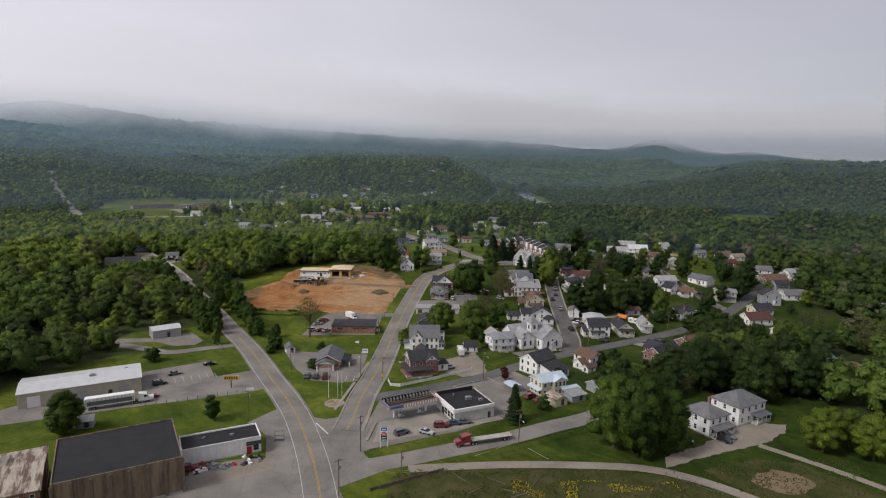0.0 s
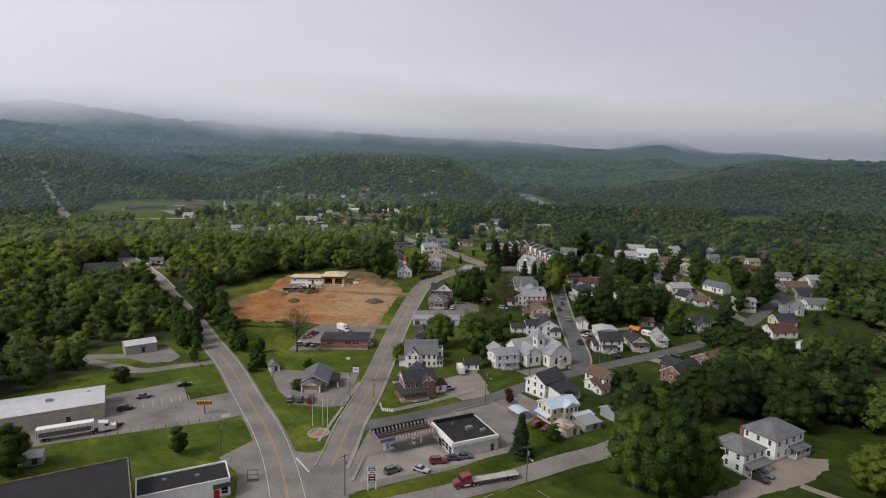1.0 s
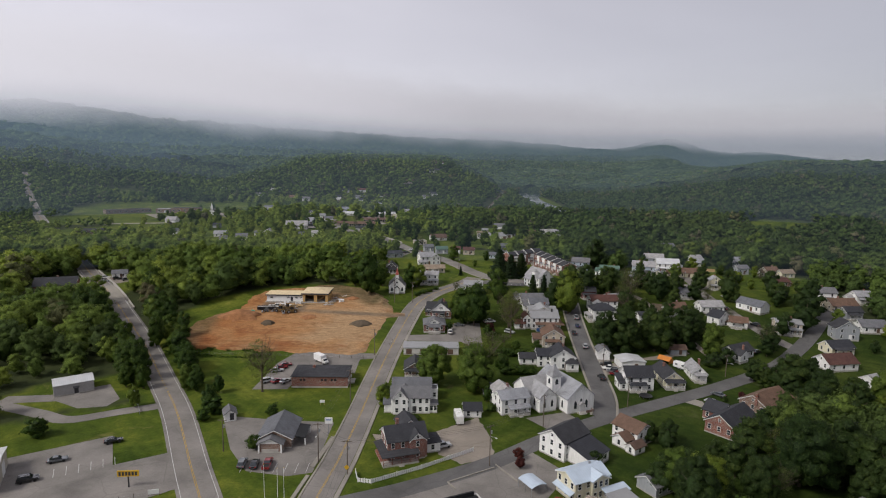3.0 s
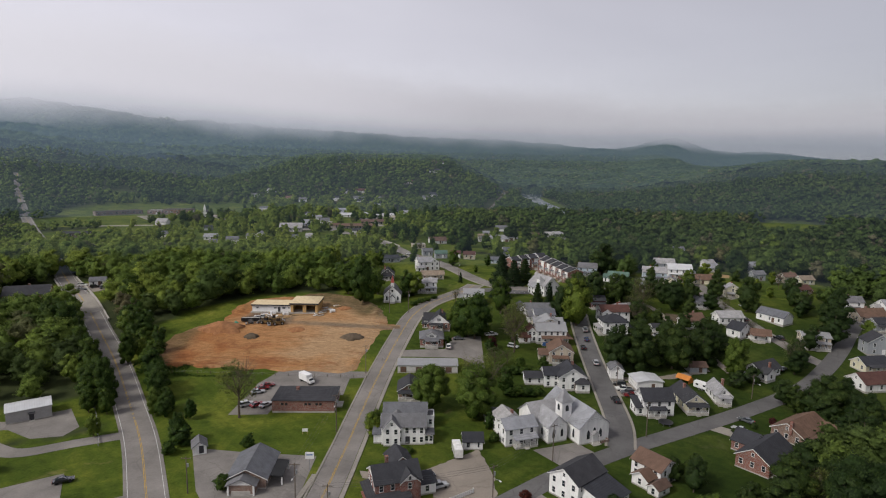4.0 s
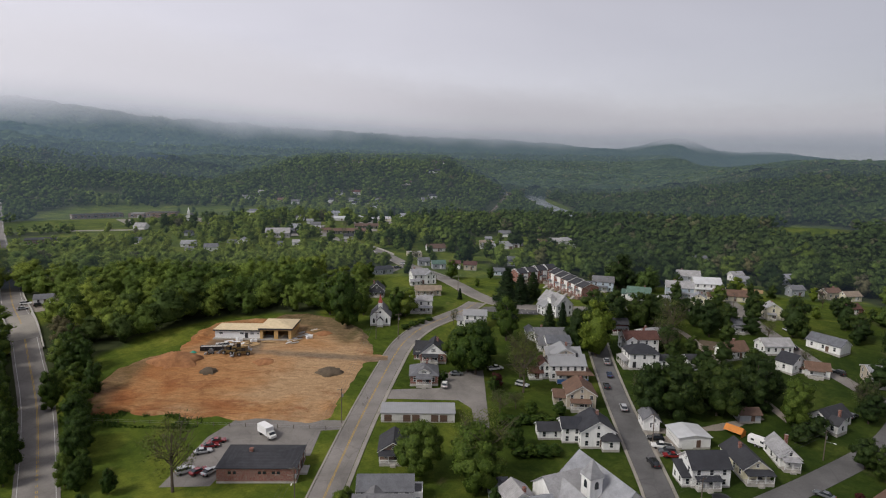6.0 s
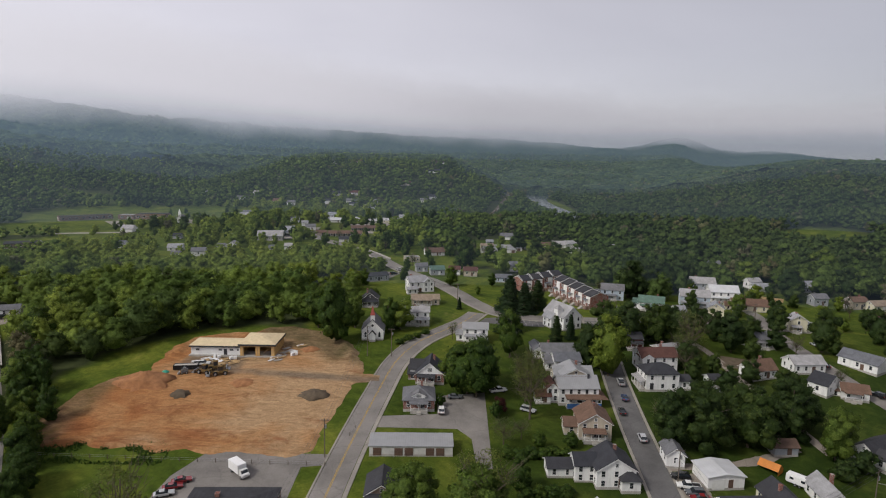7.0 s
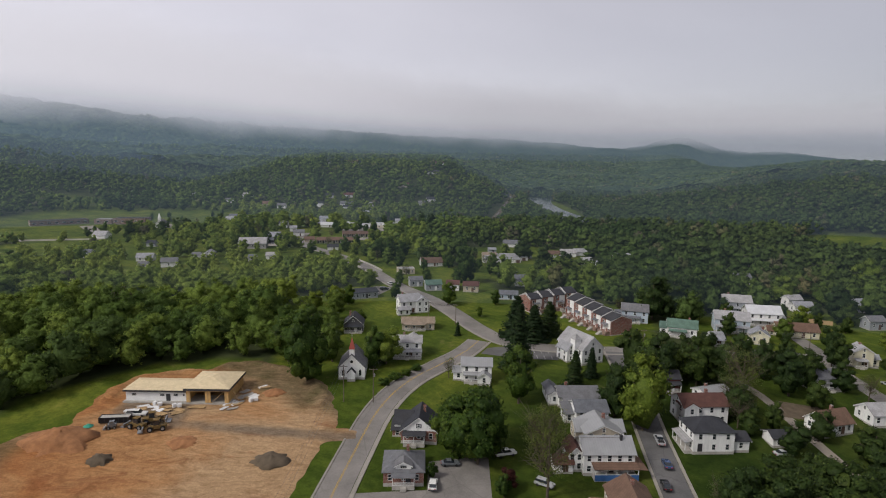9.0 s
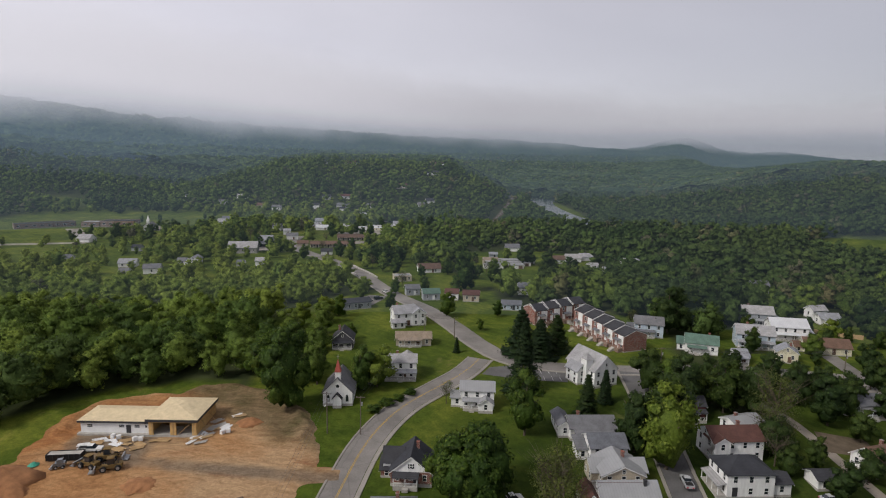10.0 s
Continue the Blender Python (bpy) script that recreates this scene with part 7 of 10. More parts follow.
def mobile_home(x, y, rot, w, wall, label):
    """A long narrow home on blocks: skirt, body, shallow roof, door step, a few windows."""
    r = thing("mobile_home", x, y, rot, label, "mobile home", "mobile homes of the far town")
    part("skirt", box(-w / 2 + 0.1, w / 2 - 0.1, -2.1, 2.1, -0.5, 0.6), GREYWALL, r)
    part("wall", box(-w / 2, w / 2, -2.2, 2.2, 0.6, 3.0), wall, r)
    part("roof", slab([(-w / 2 - 0.2, -2.4, 3.02), (w / 2 + 0.2, -2.4, 3.02), (w / 2 + 0.2, 0, 3.5), (-w / 2 - 0.2, 0, 3.5)], 0.12), METAL_WHITE, r)
    part("roof", slab([(-w / 2 - 0.2, 2.4, 3.02), (w / 2 + 0.2, 2.4, 3.02), (w / 2 + 0.2, 0, 3.5), (-w / 2 - 0.2, 0, 3.5)], 0.12), METAL_WHITE, r)
    part("step", box(0.4, 1.8, -3.2, -2.2, -0.3, 0.5), CONCRETE, r)
    for u in (-w * 0.32, w * 0.3):
        window(r, pose(u, -2.21, 1.9), 1.2, 0.9)
    keep_off(x, y, w + 3, 8, rot)


for x, y, rot, w_, wall_, word in ((-99.3, 794, 6, 11, WHITE, "white"), (-88.5, 785, 6, 11, TAN, "tan"), (-79, 777, 6, 10, WHITE, "white"), (-84, 758, 8, 9, CREAM, "cream"), (-72.2, 751, 8, 9, TAN, "tan"),
                                   (-68, 789, 4, 14, WHITE, "white"), (-52, 795, 4, 11, WHITE, "white"), (-60, 770, 6, 11, CREAM, "cream"), (-92, 772, 6, 10, WHITE, "white")):
    mobile_home(x, y, rot, w_, wall_, "%s mobile home with a white metal roof" % word)


def motel(x, y, rot, w, label):
    """A low motel range: rooms in a row under one brown roof, with a walkway on posts."""
    r = thing("motel", x, y, rot, label, "motel")
    block(r, 0, 0, w, 8, 3.0, "gable", "x", 1.5, TAN, ROOF_BROWN, windows="", over=0.5)
    part("walk_roof", slab([(-w / 2, -6.0, 2.6), (w / 2, -6.0, 2.6), (w / 2, -4.0, 3.0), (-w / 2, -4.0, 3.0)], 0.12), ROOF_BROWN, r)
    n = int(w / 4)
    for i in range(n):
        u = (i + 0.5) * w / n - w / 2
        door(r, pose(u - 1.0, -4.02, 0), DARKTRIM)
        window(r, pose(u + 0.7, -4.02, 1.6), 1.2, 1.1)
        part("post", box(u - 0.06, u + 0.06, -5.9, -5.78, -0.3, 2.6), TRIM, r)
    part("gable_panel", box(-w / 2 - 0.06, -w / 2 + 0.02, -3.6, 3.6, 0.3, 3.0), WHITEPAINT, r)
    keep_off(x, y, w + 4, 22, rot)


motel(-84, 664, 8, 34, "long low tan motel with a brown shingle roof")
motel(-74, 706, 8, 28, "second low motel range with a brown shingle roof")


def storage_row(x, y, w):
    r = thing("storage_row", x, y, 4, "long low storage building with a pale grey metal roof", "storage building", "storage rows")
    block(r, 0, 0, w, 4.8, 2.5, "gable", "x", 0.7, BLOCK, METAL_GREY, windows="", over=0.2)
    for i in range(int(w / 3.2)):
        part("garage_door", box(-w / 2 + 0.5 + i * 3.2, -w / 2 + 2.9 + i * 3.2, -2.46, -2.4, 0, 2.1), ROOF_BROWN if i % 3 else TRIM, r)
    keep_off(x, y, w + 3, 9, 4)


for x, y, w_ in ((43, 586, 26), (47, 595.5, 30), (51, 605, 30)):
    storage_row(x, y, w_)
house(35.4, 600, 4, 9.5, 7, 3.0, "tan house beside the storage rows", "gable", "x", 1.6, TAN, ROOF_TAN, windows="F", spacing=3.2)
house(39.2, 627, 4, 5.6, 5, 2.8, "small grey outbuilding with a pale roof", "gable", "x", 1.2, GREYS, ROOF_LIGHT, windows="")
house(-19.0, 541, 14, 10.1, 7.4, 3.1, "tan flat-roofed shop with a pale roof", "flat", "x", 0, TAN, METAL_GREY, name="shop", category="shop", windows="F", spacing=3)
house(38.1, 480, -5, 9.0, 6.5, 2.8, "low blue-grey house with a grey roof", "gable", "x", 1.4, BLUES, ROOF_GREY, windows="F", spacing=3)
for x, y, rot, w_, d_, h_, label, wall_, roof_ in (
        (-47.6, 812, 4, 8, 7, 3.0, "small white house with a pale roof", WHITE, ROOF_LIGHT), (-88.7, 843, 4, 9, 7, 3.6, "white house with a grey roof", WHITE, ROOF_GREY),
        (-151, 957, 6, 10, 8, 3.6, "white house with a dark roof at the wood's edge", WHITE, ROOF_DARK), (-128, 965, 4, 14, 8, 3.2, "white house with a rust-red roof at the wood's edge", WHITE, ROOF_RED),
        (-62.6, 1030, 4, 17, 9, 3.4, "long tan house with a rust-red roof on the hill", TAN, ROOF_RED), (-18.7, 955, 8, 12, 8, 3.6, "white house with a dark roof on the hill", WHITE, ROOF_DARK),
        (-29.7, 935, 8, 8, 7, 3.4, "small white house with a grey roof on the hill", WHITE, ROOF_GREY), (-142, 629, 10, 20, 12, 4.0, "pale grey hall with a broad low roof", GREYWALL, ROOF_LIGHT),
        (-155, 755, 12, 7.5, 12, 4.4, "white church-like house with a steep grey roof", WHITE, ROOF_GREY), (-221.6, 797, 6, 10, 8, 3.4, "white house with a pale roof", WHITE, ROOF_LIGHT),
        (-213, 810, 6, 9, 7, 3.2, "grey house with a pale roof", GREYS, ROOF_LIGHT), (-216.7, 906, 4, 12, 8, 3.2, "tan house with a brown roof", TAN, ROOF_BROWN),
        (-196.6, 895, 4, 10, 8, 3.4, "white house with a grey roof", WHITE, ROOF_GREY), (-259, 960, 4, 14, 8, 3.2, "long white house with a pale roof", WHITE, ROOF_LIGHT),
        (-273.6, 931, 4, 10, 7, 3.4, "white house with a grey roof beside the field", WHITE, ROOF_GREY), (-152, 571, 6, 6, 9, 5.0, "tall narrow white house", WHITE, ROOF_LIGHT),
        (107.3, 569, 0, 8, 6.5, 3.2, "small white house among trees", WHITE, ROOF_LIGHT), (83, 610, 0, 8, 6.5, 3.0, "small white house with a brown roof", WHITE, ROOF_BROWN)):
    house(x, y, rot, w_, d_, h_, label, "gable", "x" if w_ >= d_ else "y", None, wall_, roof_, windows="F", spacing=4)
# bridge of the highway over the creek
seg = smooth_line([(-150, 333.5), (-171, 360), (-197, 390), (-207, 402)], 2.0)
for off in (-5.3, 5.3):
    tagged(new("bridge_parapet", mesh_from("bridge_parapet", *ribbon(seg, off, 0.45, 0.95, 1.6), CONCRETE)), "pale concrete parapet of the highway bridge", "bridge", kind="structure")
seg = smooth_line([(-159, 345), (-165, 352.5), (-172, 361.2)], 2.0)
tagged(new("bridge_deck", mesh_from("bridge_deck", *ribbon(seg, 0, 9.9, 0.125, 0.3), SIDEWALK)), "pale concrete deck of the highway bridge", "bridge", kind="structure")
# creek bridge on the upper street
seg = smooth_line([(-38, 543), (-45, 557), (-55, 574), (-63, 587)], 2.0)
for off in (-4.7, 4.7):
    v0, f0 = ribbon(seg, off, 0.4, 1.05, 1.4)
    tagged(new("bridge_parapet", mesh_from("bridge_parapet", v0, f0, CONCRETE)), "pale concrete parapet of the creek bridge", "bridge", kind="structure")
sheet("parking_lot", [(-192, 384), (-176, 376), (-167, 386), (-172, 396), (-186, 400)], 0.06, GRAVEL, "grey gravel yard beside the highway bridge")
sheet("parking_lot", [(-332, 634), (-274, 654), (-277, 662), (-334, 644)], 0.06, SIDEWALK, "pale concrete lot below the school")
sheet("parking_lot", [(-345, 738), (-334, 744), (-300, 700), (-309, 694)], 0.06, ASPHALT_PALE, "pale asphalt drive beside the school")
sheet("parking_lot", [(-290, 752), (-282, 776), (-262, 762), (-205, 690), (-211, 682), (-258, 738)], 0.06, ASPHALT_PALE, "pale asphalt lot and drive beside the school")
sheet("parking_lot", [(-98, 745), (-60, 738), (-46, 782), (-74, 806), (-108, 788)], 0.06, SIDEWALK, "pale gravel lot between rows of mobile homes")
sheet("parking_lot", [(-104, 676), (-62, 682), (-58, 699), (-100, 693)], 0.06, ASPHALT_PALE, "asphalt court between the two motel ranges")
sheet("parking_lot", [(-85.3, 819.1), (-56.3, 824.3), (-56.1, 883.1), (-81.5, 878.2)], 0.06, ASPHALT_PALE, "pale asphalt lot by long low buildings")
sheet("parking_lot", [(-143.8, 632.5), (-123.4, 640.6), (-137.2, 694.4), (-143.8, 700.5), (-129.6, 656.9), (-150.5, 651.1)], 0.06, ASPHALT_PALE, "asphalt lot round the grey hall")


# ---- trees ----
rng = np.random.default_rng(5)


def unit_ico(sub):
    bm = bmesh.new()
    bmesh.ops.create_icosphere(bm, subdivisions=sub, radius=1.0)
    v = np.array([q.co[:] for q in bm.verts])
    f = np.array([[q.index for q in t.verts] for t in bm.faces])
    bm.free()
    return v, f


OCTA = (np.array([(1, 0, 0), (-1, 0, 0), (0, 1, 0), (0, -1, 0), (0, 0, 1), (0, 0, -1)], dtype=float),
        np.array([(0, 2, 4), (2, 1, 4), (1, 3, 4), (3, 0, 4), (2, 0, 5), (1, 2, 5), (3, 1, 5), (0, 3, 5)]))
ICO1 = unit_ico(2)
t0 = (1 + 5 ** 0.5) / 2
ICO_BASE = (np.array([(-1, t0, 0), (1, t0, 0), (-1, -t0, 0), (1, -t0, 0), (0, -1, t0), (0, 1, t0), (0, -1, -t0), (0, 1, -t0), (t0, 0, -1), (t0, 0, 1), (-t0, 0, -1), (-t0, 0, 1)]) / math.hypot(1, t0),
            np.array([(0, 11, 5), (0, 5, 1), (0, 1, 7), (0, 7, 10), (0, 10, 11), (1, 5, 9), (5, 11, 4), (11, 10, 2), (10, 7, 6), (7, 1, 8), (3, 9, 4), (3, 4, 2), (3, 2, 6), (3, 6, 8), (3, 8, 9), (4, 9, 5), (2, 4, 11), (6, 2, 10), (8, 6, 7), (9, 8, 1)]))


def unit(v):
    return v / (np.linalg.norm(v, axis=1)[:, None] + 1e-9)


def lobe(centre, size, ico, g, rough=0.22):
    """The dim inside of a clump."""
    v, f = ico
    k = 1 + rough * (g.random(len(v)) - 0.5) * 2
    return v * k[:, None] * np.asarray(size) + np.asarray(centre), f, v.copy()


def leaf_tris(centre, size, n, leaf, g):
    """Loose leaf sprays over a lobe, tilted off its surface."""
    d = unit(g.normal(size=(n, 3)))
    d[:, 2] = np.where(d[:, 2] < -0.35, -d[:, 2], d[:, 2])
    c = np.asarray(centre) + d * np.asarray(size) * (0.68 + 0.5 * g.random((n, 1)) ** 1.4)
    s = unit(np.cross(d, g.normal(size=(n, 3))))
    t = np.cross(d, s) + d * (g.random((n, 1)) - 0.4) * 1.5
    L = leaf * (0.6 + 0.8 * g.random((n, 1)))
    v = np.stack([c - s * L * 0.5, c + s * L * 0.5, c + t * L * 0.9], axis=1).reshape(-1, 3)
    nrm = unit(d + 0.35 * g.normal(size=(n, 3)))
    return v, np.arange(3 * n).reshape(-1, 3), np.repeat(nrm, 3, axis=0)


def stack_tris(parts):
    vs, fs, ns, k = [], [], [], 0
    for v, f, n in parts:
        vs.append(v)
        fs.append(f + k)
        ns.append(n)
        k += len(v)
    return np.concatenate(vs), np.concatenate(fs), np.concatenate(ns)


def foliage(name, shape, mat):
    """A leaf mesh with its rounded normals."""
    v, f, n = shape
    me = mesh_tris(name, v, f, mat, True)
    me.attributes.new("round", "FLOAT_VECTOR", "POINT").data.foreach_set("vector", np.asarray(n, dtype=np.float32).ravel())
    return me


def crown_parts(h, r, lobes, leaves, leaf, ico, g, base=0.28, squash=0.8, core=1.0):
    """Clumps of an uneven broad crown: h full height, r radius; the clumps make a dome, widest below its middle."""
    out = []
    z0, hz = h * base, h * (1 - base)
    mid = np.array((0, 0, z0 + hz * 0.38))
    lean = g.normal(size=2) * r * 0.12
    small = (14 / (lobes + 4)) ** 0.34
    if lobes > 8:
        v, f, n = lobe(mid, (r * 0.5, r * 0.5, hz * 0.36), ICO1, g, 0.25)
        out.append((v, f, unit(n + (0, 0, 0.1))))
    for i in range(lobes):
        k = i * 2.39996 + g.random() * 0.9
        u = (i + 0.5) / lobes
        wide = min(1.0, 0.62 + 1.6 * u) * math.sqrt(max(0.05, 1 - max(0.0, u - 0.3) ** 2 / 0.52))
        rad = r * wide * (0.3 + 0.5 * g.random() ** 0.6)
        c = np.array((rad * math.cos(k) + lean[0] * u, rad * math.sin(k) + lean[1] * u, z0 + hz * (0.12 + 0.74 * u) + g.normal() * 0.035 * h))
        s = r * (0.3 + 0.2 * g.random()) * (1.06 - 0.22 * u) * small
        size = np.array((s, s * (0.8 + 0.4 * g.random()), s * squash))
        pieces = [lobe(c, size * core, ico, g, 0.3)]
        if leaves:
            pieces.append(leaf_tris(c, size, leaves, leaf, g))
        for v, f, n in pieces:
            out.append((v, f, unit(0.62 * n + 0.6 * unit((v - mid) / (r, r, hz * 0.55)) + (0, 0, 0.12))))
    return out


def trunk_shape(h, r, g, limbs=5, base=0.3):
    th = max(0.12, h * 0.022)
    parts = [tube((0, 0, -0.5), (0.1, 0.05, h * (base + 0.1)), th, th * 0.7), tube((0.1, 0.05, h * (base + 0.1)), (0.2, -0.1, h * 0.8), th * 0.7, th * 0.25)]
    for i in range(limbs):
        k = i * math.tau / limbs + g.random()
        z = h * (base + 0.05 + 0.25 * g.random())
        if limbs > 8:
            tip = Vector((r * 0.7 * math.cos(k), r * 0.7 * math.sin(k), z + h * (0.2 + 0.25 * g.random())))
            for j in range(4):
                off = Vector(g.normal(size=3)) * r * 0.28
                parts.append(tube(Vector((0.1, 0, z)).lerp(tip, 0.35 + 0.2 * j), tip + off + Vector((0, 0, 0.6)), th * 0.16, th * 0.05, 4))
        parts.append(tube((0.1, 0, z), (r * 0.62 * math.cos(k), r * 0.62 * math.sin(k), z + h * (0.16 + 0.14 * g.random())), th * 0.4, th * 0.12, 5))
    return join(*parts)


TREES, TALL, NEAR = {}, {"broad": [], "light": []}, {"broad": [], "light": []}


def tree_models():
    """A few shapes of each kind, as trunk and crown meshes at a height of 1 m per unit of scale 10."""
    g = np.random.default_rng(11)
    for kind, mat, n in (("broad", LEAF, 6), ("light", LEAF_LIGHT, 5), ("olive", LEAF_OLIVE, 3), ("red", LEAF_RED, 1)):
        TREES[kind] = []
        for i in range(n):
            h, r = 10.0, 3.5 + 1.0 * g.random()
            fine = stack_tris(crown_parts(h, r, 20, 105, 0.33, ICO_BASE, g, 0.06, 0.85, 0.8))
            plain_ = stack_tris(crown_parts(h, r, 13, 66, 0.46, ICO_BASE, g, 0.06, 0.85, 0.82))
            if kind == "olive":
                fine = plain_ = stack_tris([leaf_tris(c.mean(axis=0), c.std(axis=0) * 1.9, 80, 0.16, g) for c, q, n_ in crown_parts(h, r, 30, 0, 0.5, ICO1, g, 0.22)[1:]])
            if kind in ("broad", "light") and i < 3:
                TALL[kind].append(foliage("crown", stack_tris(crown_parts(h, r, 36, 150, 0.24, ICO_BASE, g, 0.05, 0.9, 0.8)), mat))
                NEAR[kind].append(foliage("crown", stack_tris(crown_parts(h, r, 46, 300, 0.17, ICO_BASE, g, 0.04, 0.9, 0.8)), mat))
            TREES[kind].append((mesh_from("trunk", *trunk_shape(h, r, g, 16 if kind == "olive" else 5, 0.2), BARK), foliage("crown", fine, mat), foliage("crown", plain_, mat)))
    TREES["conifer"] = []
    for i in range(2):
        parts = []
        for k in range(13):
            z = 0.9 + k * 0.72
            rad = (2.5 * (1 - k / 13.4) + 0.15) * (0.8 + 0.4 * g.random())
            for j in range(7):
                b = j * math.tau / 7 + k * 0.6 + g.random() * 0.4
                out = rad * (0.5 + 0.25 * g.random())
                c = (out * math.cos(b), out * math.sin(b), z - rad * 0.2)
                size = np.array((rad * 0.48, rad * 0.48, 0.4))
                for v, f, n in (lobe(c, size * 0.8, OCTA, g, 0.35), leaf_tris(c, size * (0.85 + 0.4 * g.random()), 36, 0.27, g)):
                    parts.append((v, f, unit(0.5 * n + unit(v * (1, 1, 0) + (0, 0, 0.35)))))
        TREES["conifer"].append((mesh_from("trunk", *tube((0, 0, -0.5), (0, 0, 9.7), 0.22, 0.03), BARK), foliage("crown", stack_tris(parts), LEAF_DARK)))
    TREES["shrub"] = []
    for i in range(3):
        TREES["shrub"].append((mesh_from("stem", *tube((0, 0, -0.3), (0, 0, 1.0), 0.06), BARK), foliage("crown", stack_tris(crown_parts(2.0, 1.2, 9, 60, 0.2, OCTA, g, 0.02)), LEAF)))


tree_models()
TREE_LABEL = {"broad": "broad green leafy tree with a dense uneven crown", "light": "fresh bright green leafy tree", "olive": "sparse olive-green tree just coming into leaf",
              "red": "small tree with dark purple-red leaves", "conifer": "tall dark green conifer", "shrub": "low rounded green shrub"}


def tree(kind, x, y, h, spread=1.0, label=""):
    trunk, *crowns = random.choice(TREES[kind])
    crown = crowns[-1] if y > 300 and h < 15 else crowns[0]
    if kind in TALL and h > 12 and y < 310:
        crown = random.choice((NEAR if y < 205 else TALL)[kind])
    ob = new("shrub" if kind == "shrub" else "tree")
    s = h / (2.0 if kind == "shrub" else 10.0)
    ob.matrix_basis = pose(x, y, gz(x, y), 0, 0, random.uniform(0, 360))
    tagged(ob, label or TREE_LABEL[kind], "shrub" if kind == "shrub" else "tree")
    for nm, me in (("stem" if kind == "shrub" else "trunk", trunk), ("crown", crown)):
        leaves = part(nm, me, None, ob, "", Matrix.Diagonal((s * spread, s * spread, s, 1)))
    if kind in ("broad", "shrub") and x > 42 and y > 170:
        # cloud shade east of the main street is painted on as darker leaves
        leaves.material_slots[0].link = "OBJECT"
        leaves.material_slots[0].material = LEAF_SHADED


def wood_stock(n, lobes, leaves, leaf, ico, seed, core):
    g = np.random.default_rng(seed)
    return [stack_tris(crown_parts(10.0, 3.9 + g.random(), lobes, leaves, leaf, ico, g, 0.05, 0.8, core)) for _ in range(n)]


def free_of(x, y, margin):
    """Masks out roads and buildings."""
    ok = np.ones(x.shape, dtype=bool)
    for line, width in ROAD_LINES:
        for k in range(0, len(line), 2):
            near = margin if line[k, 1] < 400 or line[k, 0] > -190 else min(margin, 0.6)
            ok &= (x - line[k, 0]) ** 2 + (y - line[k, 1]) ** 2 > (width / 2 + near) ** 2
    for mx, my, hx, hy, k in MASK:
        u = (x - mx) * math.cos(k) + (y - my) * math.sin(k)
        v = -(x - mx) * math.sin(k) + (y - my) * math.cos(k)
        ok &= ~((np.abs(u) < hx + margin) & (np.abs(v) < hy + margin))
    return ok


def scatter(x0, x1, y0, y1, gap, seed):
    g = np.random.default_rng(seed)
    gx, gy = np.meshgrid(np.arange(x0, x1, gap), np.arange(y0, y1, gap))
    x = gx.ravel() + g.uniform(-0.45, 0.45, gx.size) * gap
    y = gy.ravel() + g.uniform(-0.45, 0.45, gx.size) * gap
    return x, y


def woodland(name, x, y, stock, low, high, seed, label, spread=1.0):
    """Joined trees. Stands share a height and a tone; towards the river, cloud shade is painted into the tone and more
    trees are olive.
    """
    g = np.random.default_rng(seed)
    parts, tone = [], []
    z = terrain(x, y)
    stand = np.clip(0.5 + 1.3 * (value_noise(x, y, 34, 51) - 0.5) + 0.9 * (value_noise(x, y, 13, 52) - 0.5), 0, 1)
    hue = value_noise(x, y, 60, 53)
    # leaf tone carries painted light: sunlit and lighter west, cloud-shaded and darker east
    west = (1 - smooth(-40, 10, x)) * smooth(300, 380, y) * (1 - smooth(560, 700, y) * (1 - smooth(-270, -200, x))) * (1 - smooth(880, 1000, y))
    shade_and_olive = smooth(0, 190, x) * smooth(150, 330, y)
    # lower growth along the creek below the far town, and young trees behind the shed
    hollow = smooth(425, 470, y) * (1 - smooth(540, 600, y)) * (1 - smooth(-10, 30, x))
    lawn_edge = smooth(540, 600, y) * (1 - smooth(660, 700, y)) * (1 - smooth(-215, -195, x))
    young = np.exp(-(((x + 150) / 40) ** 4 + ((y - 248 - 0.35 * (x + 150)) / 22) ** 4))
    scrub = (1 - 0.2 * hollow) * (1 - 0.42 * young) * (1 - 0.42 * lawn_edge)
    for i in range(len(x)):
        v, f, n = stock[g.integers(len(stock))]
        h = (low + (high - low) * (0.55 * stand[i] + 0.45 * g.random())) * scrub[i]
        k = g.random() * math.tau
        c, s = math.cos(k), math.sin(k)
        s_ = h / 10 * (0.85 + 0.4 * g.random())
        vv = np.stack([(v[:, 0] * c - v[:, 1] * s) * s_ + x[i], (v[:, 0] * s + v[:, 1] * c) * s_ + y[i], v[:, 2] * h / 10 + z[i]], axis=1)
        parts.append((vv, f, np.stack([n[:, 0] * c - n[:, 1] * s, n[:, 0] * s + n[:, 1] * c, n[:, 2]], axis=1)))
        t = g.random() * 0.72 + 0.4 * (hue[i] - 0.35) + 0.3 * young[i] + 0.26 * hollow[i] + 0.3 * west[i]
        if g.random() < 0.03 + 0.04 * shade_and_olive[i]:
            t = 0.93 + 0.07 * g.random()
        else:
            t = min(max((0.4 + (t - 0.4) * spread) * (1 - 0.5 * shade_and_olive[i]), 0.0), 0.88)
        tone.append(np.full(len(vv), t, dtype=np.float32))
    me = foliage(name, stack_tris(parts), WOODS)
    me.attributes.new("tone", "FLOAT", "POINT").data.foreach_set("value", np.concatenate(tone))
    tagged(new(name, me), label, "woods", kind="stuff")


